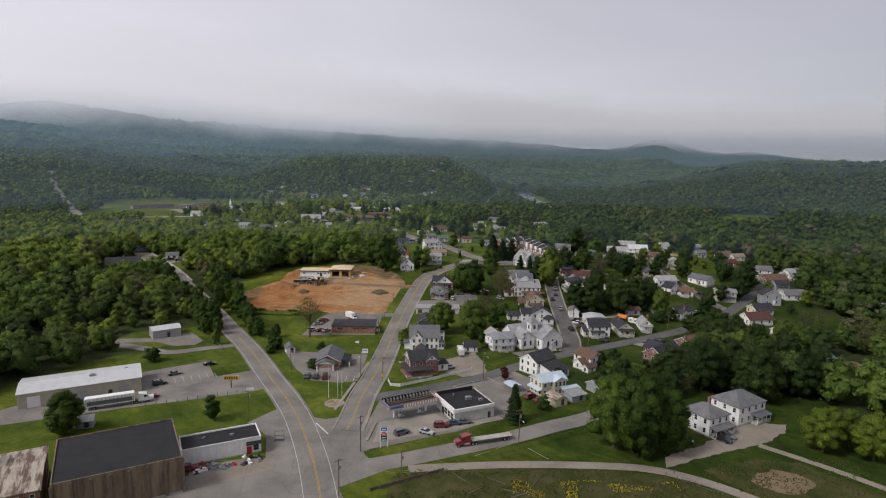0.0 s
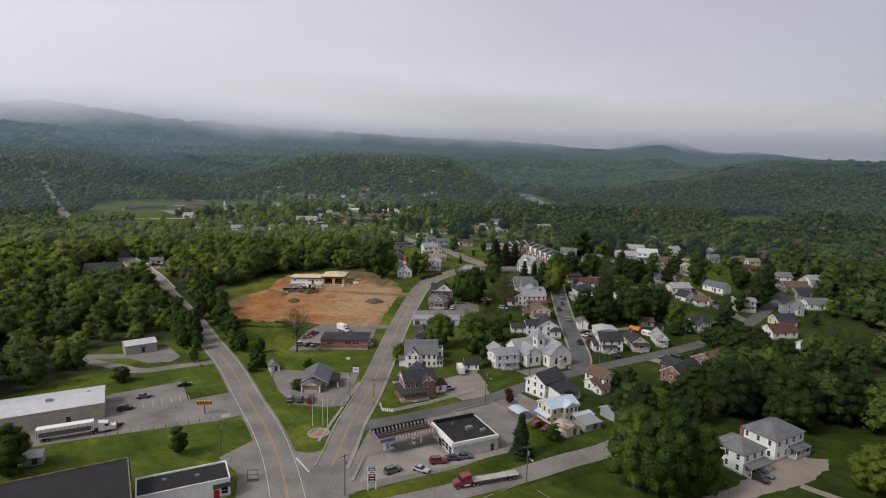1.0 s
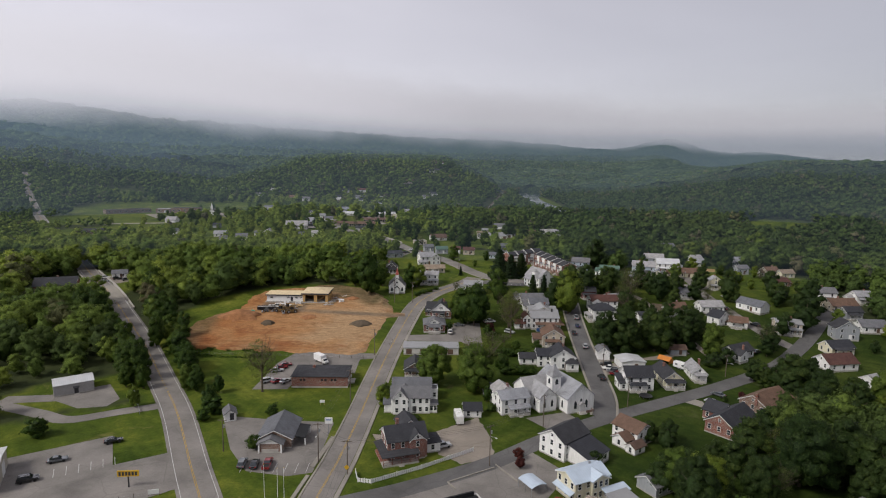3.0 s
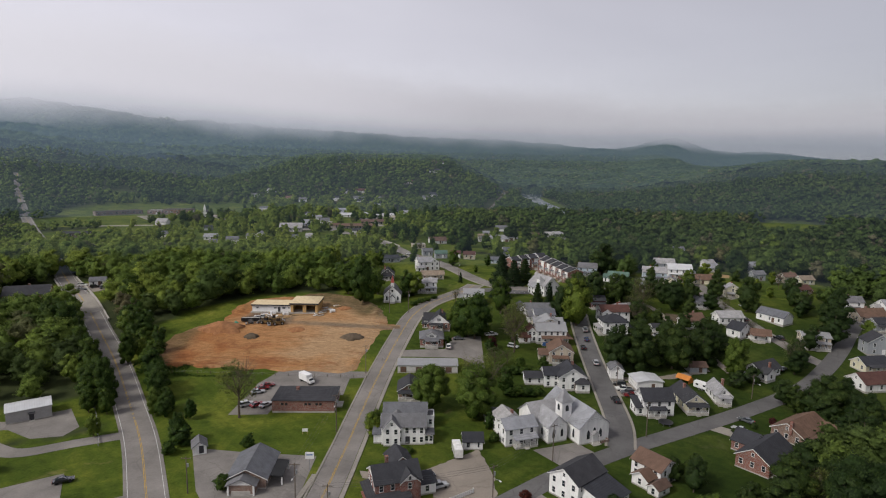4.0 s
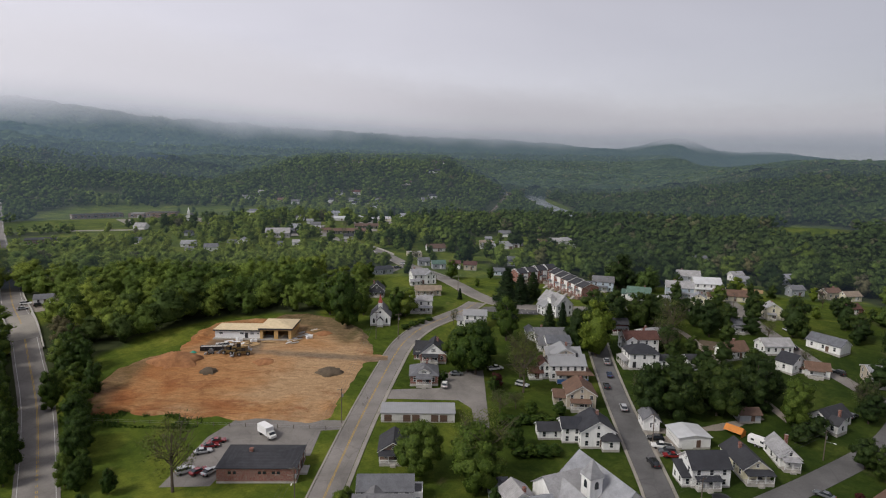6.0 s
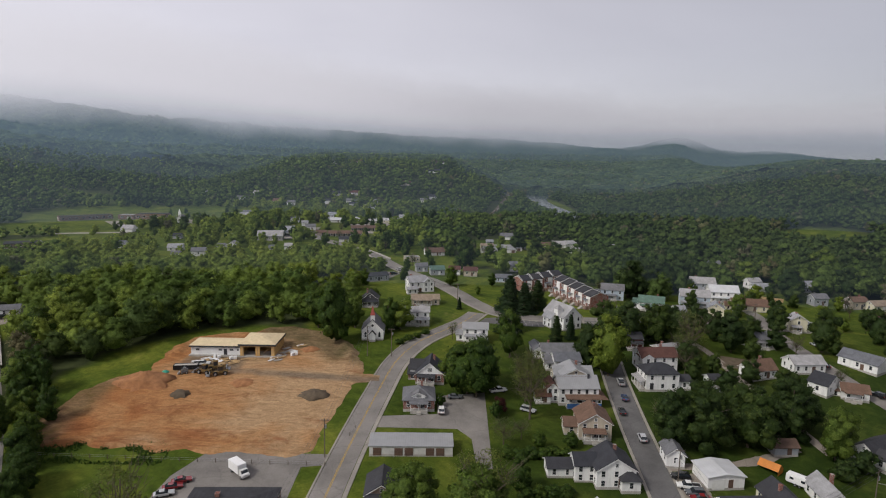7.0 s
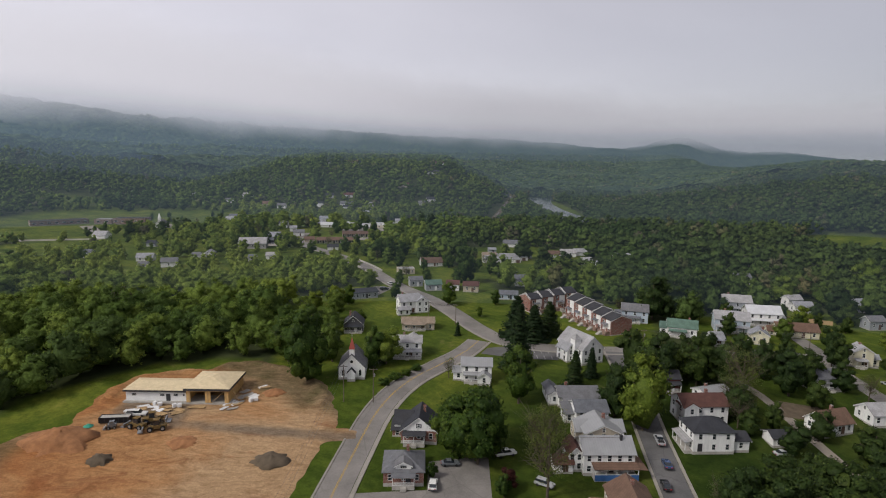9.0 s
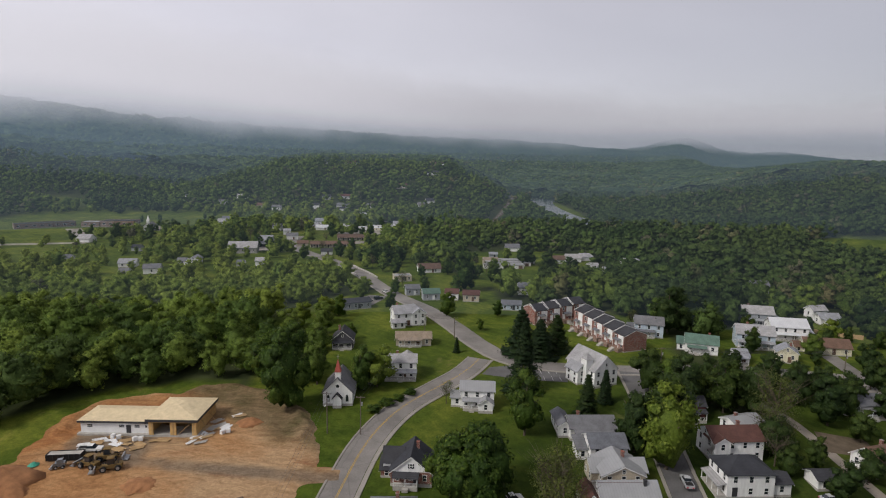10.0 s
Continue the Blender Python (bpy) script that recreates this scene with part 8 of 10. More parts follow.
def build_woods():
    """Joined woods, finest near the town."""
    near = wood_stock(12, 13, 78, 0.42, OCTA, 21, 0.76)
    x, y = scatter(-420, 420, 120, 560, 9.6, 31)
    az = np.degrees(np.arctan2(x, y))
    keep = (~cleared(x, y)) & free_of(x, y, 3.5) & (np.abs(az) < 43) & (np.hypot(x, y) < 566)
    keep &= ~in_town(x, y)
    x, y = x[keep], y[keep]
    close = (np.abs(x) < 185) & (y < 430)
    woodland("woodland", x[close], y[close], near, 8, 19, 41, "mixed green broadleaf woods around the town")
    coarse = wood_stock(12, 9, 34, 0.62, OCTA, 22, 0.8)
    woodland("woodland", x[~close], y[~close], coarse, 8, 19, 42, "mixed green broadleaf woods beyond the town")
    for x0, x1, y0, y1, gap, r0, r1, lobes, leaves, leaf, seed, lo, hi in ((-700, 700, 500, 1000, 10.5, 560, 930, 6, 12, 1.0, 32, 7, 18), (-1250, 1250, 500, 1480, 13.0, 925, 1460, 4, 6, 1.5, 33, 9, 20)):
        far = wood_stock(12, lobes, leaves, leaf, OCTA, seed, 0.95)
        x, y = scatter(x0, x1, y0, y1, gap, seed)
        az, d = np.degrees(np.arctan2(x, y - 150)), np.hypot(x, y)
        keep = (~cleared(x, y)) & free_of(x, y, 4) & ((np.abs(az) < 41) | (np.abs(np.degrees(np.arctan2(x, y))) < 39.5)) & (d >= r0) & (d < r1)
        keep &= ~in_town(x, y)
        woodland("woodland", x[keep], y[keep], far, lo, hi, seed + 10, "far green broadleaf woods filling the valley", 0.6)
    # tall trees closing over the highway beyond the bridge
    line = smooth_line([(-214, 412), (-240, 445), (-300, 520), (-345, 577)], 7.5)
    d = np.gradient(line, axis=0)
    side = np.stack([d[:, 1], -d[:, 0]], axis=1) / np.linalg.norm(d, axis=1)[:, None]
    edge = np.concatenate([line - side * 6.2, line[:7] + side[:7] * 6.6])
    woodland("woodland", edge[:, 0], edge[:, 1], near, 13, 19, 48, "tall green trees lining the highway beyond the bridge")
    # loose trees of the far town
    x, y = scatter(-440, 0, 440, 900, 11.5, 36)
    g = np.random.default_rng(37)
    field = ((x + 335) / 105) ** 2 + ((y - 785) / 95) ** 2 < 1
    u, v = (x + 352) * 0.788 + (y - 690) * 0.616, (y - 690) * 0.788 - (x + 352) * 0.616
    field |= (u / 80) ** 2 + (v / 54) ** 2 < 1
    keep = in_town(x, y) & (~cleared(x, y) | (g.random(len(x)) < 0.3)) & ~field & free_of(x, y, 3.5) & free_of(x, y + 8, 1.0) & (free_of(x, y + 15, 0) | (x < -105)) & (g.random(len(x)) < 0.9 + 0.8 * (value_noise(x, y, 40, 12) - 0.5) + 0.4 * (y < 530))
    woodland("town_trees", x[keep], y[keep], wood_stock(8, 10, 30, 0.7, OCTA, 38, 0.85), 7, 15, 46, "green trees scattered between the houses of the far town", 1.7)
    # forest of the mountain's lower slope
    slope = wood_stock(8, 3, 0, 1.0, ICO_BASE, 35, 1.0)
    x, y = scatter(-1700, 1250, 700, 2500, 18.5, 35)
    az, d = np.degrees(np.arctan2(x, y)), np.hypot(x, y)
    q = d / (1 + 0.75 * smooth(-30, 12, az))
    keep = (np.abs(az) < 43) & (d >= 1455) & (((q < 1680) & (az < 16)) | (d < 1760)) & (terrain(x, y) < 150)
    woodland("woodland", x[keep], y[keep], slope, 15, 24, 45, "dark green forest on the mountain slope", 0.5)


build_woods()


# ---- trees that stand singly ----
tree("broad", -106.3, 157.2, 13.6, 1.19)
tree("broad", -68.9, 169.5, 8.2, 1.06)
tree("broad", 54.6, 152.8, 25.8, 0.84)
tree("light", 49.3, 157.7, 22.2, 0.88)
tree("broad", 63.6, 155.0, 18.9, 0.88)
tree("broad", 59.8, 185.3, 16.8, 0.88)
tree("conifer", 23.0, 173.0, 11.9, 1.10)
tree("broad", 108.7, 191.4, 21.2, 1.14)
tree("broad", 103.2, 202.0, 18.6, 0.97)
tree("broad", 124.7, 195.5, 18.1, 0.88)
tree("broad", 92.9, 201.5, 20.4, 0.97)
tree("broad", 96.7, 215.4, 12.0, 0.97)
tree("light", 108.2, 156.9, 14.4, 1.06)
tree("light", 119.5, 152.6, 14.8, 1.06)
tree("light", 117.9, 160.6, 11.4, 1.06)
tree("olive", 174.3, 229.2, 20.5, 1.10)
tree("broad", 156.1, 199.6, 16.0, 0.88)
tree("broad", 134.6, 203.6, 18.4, 0.88)
tree("broad", 137.7, 227.1, 15.8, 0.97)
tree("broad", 127.3, 233.2, 16.2, 0.97)
tree("broad", 115.3, 232.5, 16.2, 0.97)
tree("red", 23.9, 212.1, 3.6, 1.30)
tree("shrub", 33.1, 181.8, 4.6)
tree("shrub", -111.7, 219.1, 5.7)
tree("shrub", -68.6, 236.8, 5.7)
tree("light", -0.4, 263.4, 16.0, 1.0)
tree("olive", 15.1, 261.5, 19.2, 1.10)
tree("olive", -58.8, 254.3, 18.6)
tree("light", -16.2, 245.8, 8.2, 0.97)
tree("broad", 16.1, 323.7, 20.3, 0.92)
tree("broad", 10.1, 327.8, 16.3, 0.88)
tree("olive", 31.5, 311.3, 18.4, 0.90)
tree("broad", -70.3, 238.1, 9.4, 0.70)
tree("broad", -83.2, 259.4, 7.9, 0.79)
tree("shrub", -69.6, 231.4, 4.0)
tree("broad", -104.0, 262.1, 15.8, 0.70)
tree("broad", -111.4, 270.0, 13.1, 0.79)
tree("broad", -114.1, 293.7, 13.2, 0.79)
tree("broad", -126.1, 286.9, 14.0, 0.88)
tree("broad", -107.5, 303.7, 11.2, 0.79)
tree("broad", -119.8, 320.4, 11.9, 0.79)
tree("broad", -130.1, 331.3, 12.4, 0.88)
tree("broad", -141.2, 343.1, 12.9, 0.88)
tree("broad", 60.5, 190.4, 15.0, 0.79)
tree("light", 66.6, 193.2, 13.0, 0.88)
tree("broad", 62.5, 223.6, 6.9, 1.06)
tree("broad", 67.8, 223.8, 7.3, 1.06)
tree("broad", 89.8, 217.3, 8.0, 0.88)
tree("broad", 108.2, 219.0, 11.0, 0.97)
tree("light", 103.9, 223.7, 7.4, 0.88)
tree("broad", 118.4, 265.9, 9.6, 1.06)
tree("broad", 79.0, 193.7, 13.0, 0.88)
tree("broad", 128.8, 251.1, 13.9, 0.88)
tree("broad", 131.7, 237.3, 14.8, 0.88)
tree("light", 149.3, 252.2, 14.0, 0.88)
tree("broad", 111.2, 192.4, 14.5, 0.97)
tree("broad", 102.4, 192.0, 12.9, 0.88)
tree("red", 23.5, 207.6, 3.5, 1.20)
tree("shrub", 43.1, 210.1, 4.2, 1.20)
tree("shrub", -49.0, 214.6, 4.0)
tree("shrub", -50.0, 235.9, 3.7)
tree("broad", 24.8, 277.3, 9.4, 0.88)
tree("broad", 17.5, 250.2, 5.9, 0.79)
tree("shrub", -5.5, 234.7, 1.8, 1.60)
tree("shrub", -9.2, 234.5, 1.7, 1.60)
tree("broad", 76.9, 297.7, 20.0, 1.10)
tree("broad", 69.3, 298.2, 17.5, 0.97)
tree("broad", 90.0, 299.2, 18.5, 1.06)
tree("broad", 103.8, 304.0, 18.3, 1.06)
tree("light", 110.7, 294.1, 15.6, 0.88)
tree("olive", 67.6, 302.3, 11.9)
tree("broad", 56.5, 347.8, 16.8, 0.88)
tree("broad", 77.8, 370.3, 18.0, 0.88)
tree("broad", 179.0, 376.7, 14.6, 0.97)
tree("broad", 182.2, 348.4, 18.0, 0.88)
tree("olive", 136.8, 301.3, 11.8)
tree("shrub", 114.3, 288.4, 6.6, 0.90)
tree("broad", 120.7, 264.6, 9.7, 0.97)
tree("red", 105.3, 256.2, 3.1, 1.20)
tree("shrub", 98.9, 254.5, 1.8)
tree("shrub", 91.1, 251.2, 1.8)
tree("red", 22.9, 313.7, 6.3)
tree("light", -16.1, 245.1, 7.0, 0.97)
tree("shrub", 18.5, 242.5, 2.8)
tree("olive", 22.6, 296.1, 8.7, 1.30)
tree("broad", 32.3, 296.5, 5.0, 1.14)
tree("broad", 41.0, 296.9, 5.0, 1.06)
tree("broad", 25.5, 277.1, 6.1, 1.14)
tree("broad", -124.4, 321.3, 13.1, 0.88)
tree("broad", -145.7, 356.7, 15.0, 0.97)
tree("broad", -103.0, 290.2, 11.3, 0.70)
tree("light", -116.7, 302.4, 9.0, 0.88)
tree("broad", -89.1, 264.9, 11.5, 0.70)
tree("light", -85.4, 255.3, 9.3, 0.70)
tree("broad", -69.7, 238.7, 8.4, 0.70)
tree("broad", -73.2, 252.8, 6.9, 0.70)
tree("broad", -118.4, 277.8, 16.8, 0.79)
tree("broad", -146.3, 310.2, 18.7, 0.88)
tree("broad", -99.8, 254.7, 9.3, 0.70)
tree("broad", -159.3, 319.5, 17.3, 0.88)
tree("light", -95.4, 240.3, 7.1, 0.70)
tree("olive", 31.5, 322.0, 16.2, 0.85)
tree("broad", 16.7, 331.4, 17.1, 1.10)
tree("broad", 29.5, 354.3, 18.2, 0.88)
tree("conifer", 32.1, 381.5, 21.6)
tree("broad", 62.2, 347.2, 18.2, 0.97)
tree("broad", 95.2, 380.2, 13.0, 0.88)
tree("broad", 109.0, 406.5, 6.5, 0.88)
tree("broad", 92.3, 311.3, 12.7, 1.06)
tree("broad", 102.2, 305.4, 13.4, 1.06)
tree("broad", 110.5, 309.9, 12.3, 1.06)
tree("broad", 81.8, 306.6, 12.1, 1.06)
tree("broad", 90.9, 340.0, 6.3, 1.14)
tree("olive", 91.2, 350.1, 13.1, 1.10)
tree("broad", 64.3, 348.3, 21.8, 0.88)
tree("broad", 72.1, 383.7, 14.1, 0.97)
tree("light", 78.6, 398.0, 8.0, 0.88)
tree("broad", 90.1, 384.7, 12.0, 0.88)
tree("olive", 97.0, 357.7, 18.9)
tree("broad", 90.5, 338.9, 8.3, 0.97)
tree("broad", 110.9, 385.9, 12.5, 0.88)
tree("broad", 113.4, 376.1, 13.5, 0.88)
tree("broad", 120.0, 374.7, 13.4, 0.88)
tree("broad", 123.2, 368.0, 11.3, 0.88)
tree("broad", 143.0, 387.7, 10.8, 0.88)
tree("broad", 187.3, 451.9, 14.4, 1.06)
tree("olive", 33.9, 329.5, 10.8, 1.10)
tree("broad", -17.5, 378.7, 13.9, 0.79)
tree("broad", -36.3, 365.0, 24.4, 0.79)
tree("broad", -46.9, 381.2, 17.8, 0.97)
tree("light", -40.8, 434.4, 14.0, 0.97)
tree("olive", 8.6, 370.7, 7.4, 0.90)
tree("conifer", 11.8, 414.4, 5.8)
tree("broad", 16.9, 516.7, 21.8, 0.88)
tree("conifer", 48.5, 366.0, 12.0, 1.20)
tree("conifer", 55.7, 374.2, 10.1)
tree("conifer", 35.2, 413.5, 16.8, 1.60)
tree("conifer", 41.5, 410.3, 14.2, 1.70)
tree("conifer", 48.7, 418.3, 13.8, 1.60)
tree("broad", 7.5, 464.2, 11.4, 1.06)
tree("broad", 30.4, 466.1, 7.7, 1.06)
tree("broad", 21.8, 443.2, 5.1, 1.06)
tree("shrub", -2.3, 376.0, 2.0, 1.80)
tree("shrub", -5.4, 372.1, 2.0, 1.80)
tree("shrub", -8.7, 368.4, 2.3, 1.80)
tree("shrub", -11.8, 364.9, 2.2, 1.80)
tree("broad", -19.3, 477.1, 9.3, 0.88)
tree("broad", -40.1, 460.2, 10.0, 0.88)
tree("broad", -29.4, 427.8, 6.6, 0.88)
tree("broad", 115.5, 411.7, 6.0, 0.88)
tree("broad", 153.0, 427.0, 8.7, 0.88)
tree("broad", 99.1, 445.2, 21.1, 1.06)
tree("broad", 138.4, 475.1, 18.3, 1.06)
tree("broad", 123.5, 464.3, 17.6, 1.06)
tree("broad", 113.1, 463.4, 18.9, 1.06)
tree("broad", 186.5, 495.0, 12.6, 1.14)
tree("broad", 165.8, 482.5, 10.7, 1.14)
tree("broad", 122.4, 421.6, 8.5, 0.88)
tree("light", 196.0, 479.9, 12.0, 1.06)
tree("broad", 59.0, 597.9, 15.2, 1.14)
tree("broad", -42.0, 596.0, 14.5, 1.1)
tree("broad", -34.0, 588.0, 13.0, 1.1)
tree("broad", -36.0, 604.0, 15.0, 1.0)
tree("broad", -26.0, 596.0, 12.5, 1.1)
tree("light", -27.0, 612.0, 11.0, 1.1)
tree("broad", 68.2, 560.5, 15.5, 1.14)
tree("broad", 78.9, 545.0, 14.8, 1.14)
tree("broad", 32.6, 540.3, 11.4, 0.88)
tree("broad", -19.5, 506.5, 8.8, 0.88)
tree("broad", 176.7, 340.9, 17.5, 1.06)
tree("broad", 139.4, 304.5, 10.8, 0.97)
tree("broad", 125.2, 261.1, 15.2, 1.14)
tree("broad", 135.0, 245.2, 13.4, 1.14)
tree("broad", 206.2, 329.7, 10.1, 1.06)
tree("olive", 174.4, 275.1, 11.5, 1.10)
tree("light", 214.6, 322.6, 13.7, 1.06)
tree("broad", 117.3, 272.1, 9.1, 1.06)
tree("broad", 127.3, 245.8, 12.2, 1.06)
tree("broad", 13.4, 326.1, 18.1, 1.10)
tree("olive", 32.2, 322.9, 17.8, 0.90)
tree("light", 62.2, 340.8, 23.2, 0.88)
tree("broad", 88.4, 369.4, 17.7, 0.97)
tree("light", 14.3, 259.2, 18.0, 1.0)
tree("shrub", 23.8, 292.1, 3.0, 1.50)
tree("shrub", 26.7, 291.0, 3.0, 1.50)
tree("shrub", 29.9, 292.3, 3.0, 1.50)
tree("shrub", 32.8, 291.3, 3.0, 1.50)
tree("shrub", 36.0, 292.6, 3.0, 1.50)
tree("shrub", 38.8, 291.6, 3.0, 1.50)
tree("shrub", 26.1, 274.3, 3.1, 1.50)
tree("shrub", 29.2, 274.4, 3.1, 1.50)
tree("shrub", 32.4, 274.6, 3.1, 1.50)
tree("shrub", 35.5, 274.7, 3.1, 1.50)
tree("broad", 134.7, 296.3, 9.6, 1.14)
tree("broad", 177.3, 363.4, 11.7, 1.14)
tree("broad", 166.1, 324.4, 16.3, 1.06)
tree("broad", 153.5, 319.0, 11.1, 1.06)
tree("broad", 145.0, 386.1, 11.6, 1.06)
tree("broad", 150.1, 365.4, 17.9, 0.88)
tree("broad", 114.6, 363.3, 15.3, 1.06)
tree("broad", 115.7, 327.0, 10.1, 1.23)
tree("broad", 98.2, 331.4, 9.0, 1.14)
tree("broad", 92.0, 348.5, 11.1, 1.06)
tree("light", 178.6, 482.2, 14.6, 1.06)
tree("broad", 184.0, 447.8, 17.3, 0.97)
tree("shrub", 107.0, 284.4, 5.8)
tree("broad", 108.5, 337.5, 9.2, 1.14)
tree("light", 112.3, 390.8, 8.6, 0.97)
tree("broad", 217.6, 454.2, 17.6, 1.06)
tree("broad", 239.1, 456.2, 19.1, 1.06)
tree("broad", 240.1, 426.3, 18.7, 1.06)
tree("light", 242.4, 513.6, 19.0, 1.06)
tree("broad", 5.1, 317.6, 4.3, 1.06)
tree("broad", 21.7, 311.3, 5.8, 0.97)
tree("olive", 27.9, 300.5, 6.3, 1.20)
tree("broad", 126.2, 373.4, 12.3, 1.06)
tree("broad", 153.0, 404.0, 10.6, 1.06)
tree("broad", 120.4, 401.8, 6.2, 0.88)
tree("broad", 120.4, 377.1, 10.8, 1.14)
tree("olive", 89.5, 343.3, 10.4)
tree("broad", 133.6, 366.4, 10.2, 1.06)
tree("light", 157.2, 431.3, 11.0, 1.06)
tree("broad", 182.0, 441.1, 10.5, 1.14)
tree("broad", 103.8, 400.6, 8.0, 0.97)
tree("light", 76.4, 378.9, 12.7, 0.97)
tree("light", 87.6, 375.3, 7.1, 0.88)
tree("light", -31.8, 381.7, 14.9, 0.88)
tree("light", -17.9, 382.5, 11.9, 0.88)
tree("broad", -40.6, 391.2, 17.9, 0.88)
tree("light", -43.9, 449.6, 12.5, 0.97)
tree("light", -46.1, 460.1, 9.0, 1.2)
tree("light", -52.0, 426.6, 12.0, 1.1)
tree("broad", -47.3, 398.3, 13.0, 1.1)
tree("light", -38.2, 413.6, 10.5, 1.1)
tree("light", -13.0, 381.0, 13.0, 1.1)
tree("broad", -34.7, 388.2, 12.0, 1.1)
tree("light", -53.0, 443.0, 11.0, 1.1)
tree("broad", -57.0, 412.0, 12.0, 1.1)
tree("broad", 65.6, 218.4, 9.0, 1.01)
tree("light", 60.4, 197.4, 13.0, 0.98)
tree("light", 64.4, 196.3, 11.0, 1.05)
tree("broad", 56.7, 197.2, 10.0, 0.99)
tree("broad", 74.3, 209.3, 9.0, 0.97)
tree("broad", 78.8, 205.6, 12.0, 1.05)
tree("broad", 87.8, 214.7, 12.0, 1.18)
tree("olive", 92.5, 212.5, 10.0, 1.15)
tree("broad", 99.0, 226.8, 11.0, 1.14)
tree("broad", 102.3, 221.7, 10.0, 1.01)
tree("broad", 92.6, 202.5, 11.0, 1.08)
tree("light", 103.8, 212.6, 10.0, 1.02)
tree("broad", 79.3, 198.3, 10.0, 0.99)
tree("broad", 69.3, 192.2, 10.0, 0.98)
tree("light", 62.6, 183.1, 11.0, 1.00)
tree("olive", 83.7, 195.2, 9.0, 1.18)
tree("broad", 116.9, 240.2, 12.0, 1.16)
tree("broad", 127.7, 247.5, 14.0, 1.15)
tree("light", 125.9, 235.2, 12.0, 1.15)
tree("broad", 113.4, 217.8, 11.0, 1.00)
tree("broad", 128.5, 228.0, 11.0, 1.03)
tree("light", 141.5, 239.2, 10.0, 1.11)
tree("broad", 139.5, 250.2, 9.0, 1.13)
tree("broad", 98.3, 200.2, 8.0, 1.16)
tree("broad", 121.7, 257.2, 9.0, 1.17)
tree("broad", 58.5, 185.9, 8.0, 0.97)


def verge_trees(pts, off, gap, low, high, seed):
    """An uneven line of trees beside a road."""
    pick = random.Random(seed)
    line = smooth_line(pts, 1.0)
    d = np.gradient(line, axis=0)
    k = 0.0
    while k < len(line) - 1:
        q, m = line[int(k)], d[int(k)] / np.linalg.norm(d[int(k)])
        o = off + pick.uniform(-1.2, 1.8) * (1 if off > 0 else -1)
        tree(pick.choice(("broad", "broad", "light")), round(q[0] + m[1] * o, 1), round(q[1] - m[0] * o, 1), pick.uniform(low, high), pick.uniform(0.75, 1.0))
        k += gap * pick.uniform(0.7, 1.3)


verge_trees([(-88, 249), (-94, 258), (-119, 294), (-144, 326)], 9.0, 6.5, 7, 12, 1)
verge_trees([(-97, 262), (-119, 294), (-144, 326), (-160, 346)], -9.5, 6.5, 8, 14, 2)


# ---- vehicles ----


def wheel_shape(r, w):
    return tube((0, -w / 2, 0), (0, w / 2, 0), r, r, 14)


def extrude_profile(pts, y0, y1, inset=0.0, top=0):
    """A side profile (x, z) drawn out across the width; points from index top on are drawn in by inset."""
    n = len(pts)
    v = [(x, y0 + (inset if i >= top else 0), z) for i, (x, z) in enumerate(pts)] + [(x, y1 - (inset if i >= top else 0), z) for i, (x, z) in enumerate(pts)]
    f = [tuple(range(n - 1, -1, -1)), tuple(range(n, 2 * n))] + [(i, (i + 1) % n, n + (i + 1) % n, n + i) for i in range(n)]
    return v, [tuple(reversed(q)) for q in f]


def bevelled(vf, width=0.06):
    bm = bmesh.new()
    vs = [bm.verts.new(p) for p in vf[0]]
    for q in vf[1]:
        bm.faces.new([vs[i] for i in q])
    bmesh.ops.recalc_face_normals(bm, faces=bm.faces[:])
    bmesh.ops.bevel(bm, geom=bm.edges[:], offset=width, segments=2, affect="EDGES")
    return bm


PROFILE = {
    "sedan": ([(-2.3, 0.35), (2.3, 0.35), (2.32, 0.72), (1.0, 0.9), (-1.7, 0.95), (-2.3, 0.85)], [(1.0, 0.88), (0.25, 1.42), (-1.0, 1.42), (-1.75, 0.93)]),
    "suv": ([(-2.3, 0.4), (2.3, 0.4), (2.32, 0.88), (1.1, 1.05), (-2.25, 1.08), (-2.34, 0.8)], [(1.1, 1.03), (0.5, 1.72), (-1.9, 1.74), (-2.25, 1.06)]),
    "pickup": ([(-2.8, 0.45), (2.8, 0.45), (2.8, 0.95), (1.5, 1.12), (-2.8, 1.1)], [(1.5, 1.1), (0.85, 1.78), (-0.5, 1.8), (-0.75, 1.1)]),
    "van": ([(-2.6, 0.4), (2.6, 0.4), (2.6, 0.95), (1.8, 1.1), (-2.6, 1.15)], [(1.8, 1.08), (1.0, 1.9), (-2.5, 1.95), (-2.58, 1.12)]),
}
CARS = {}


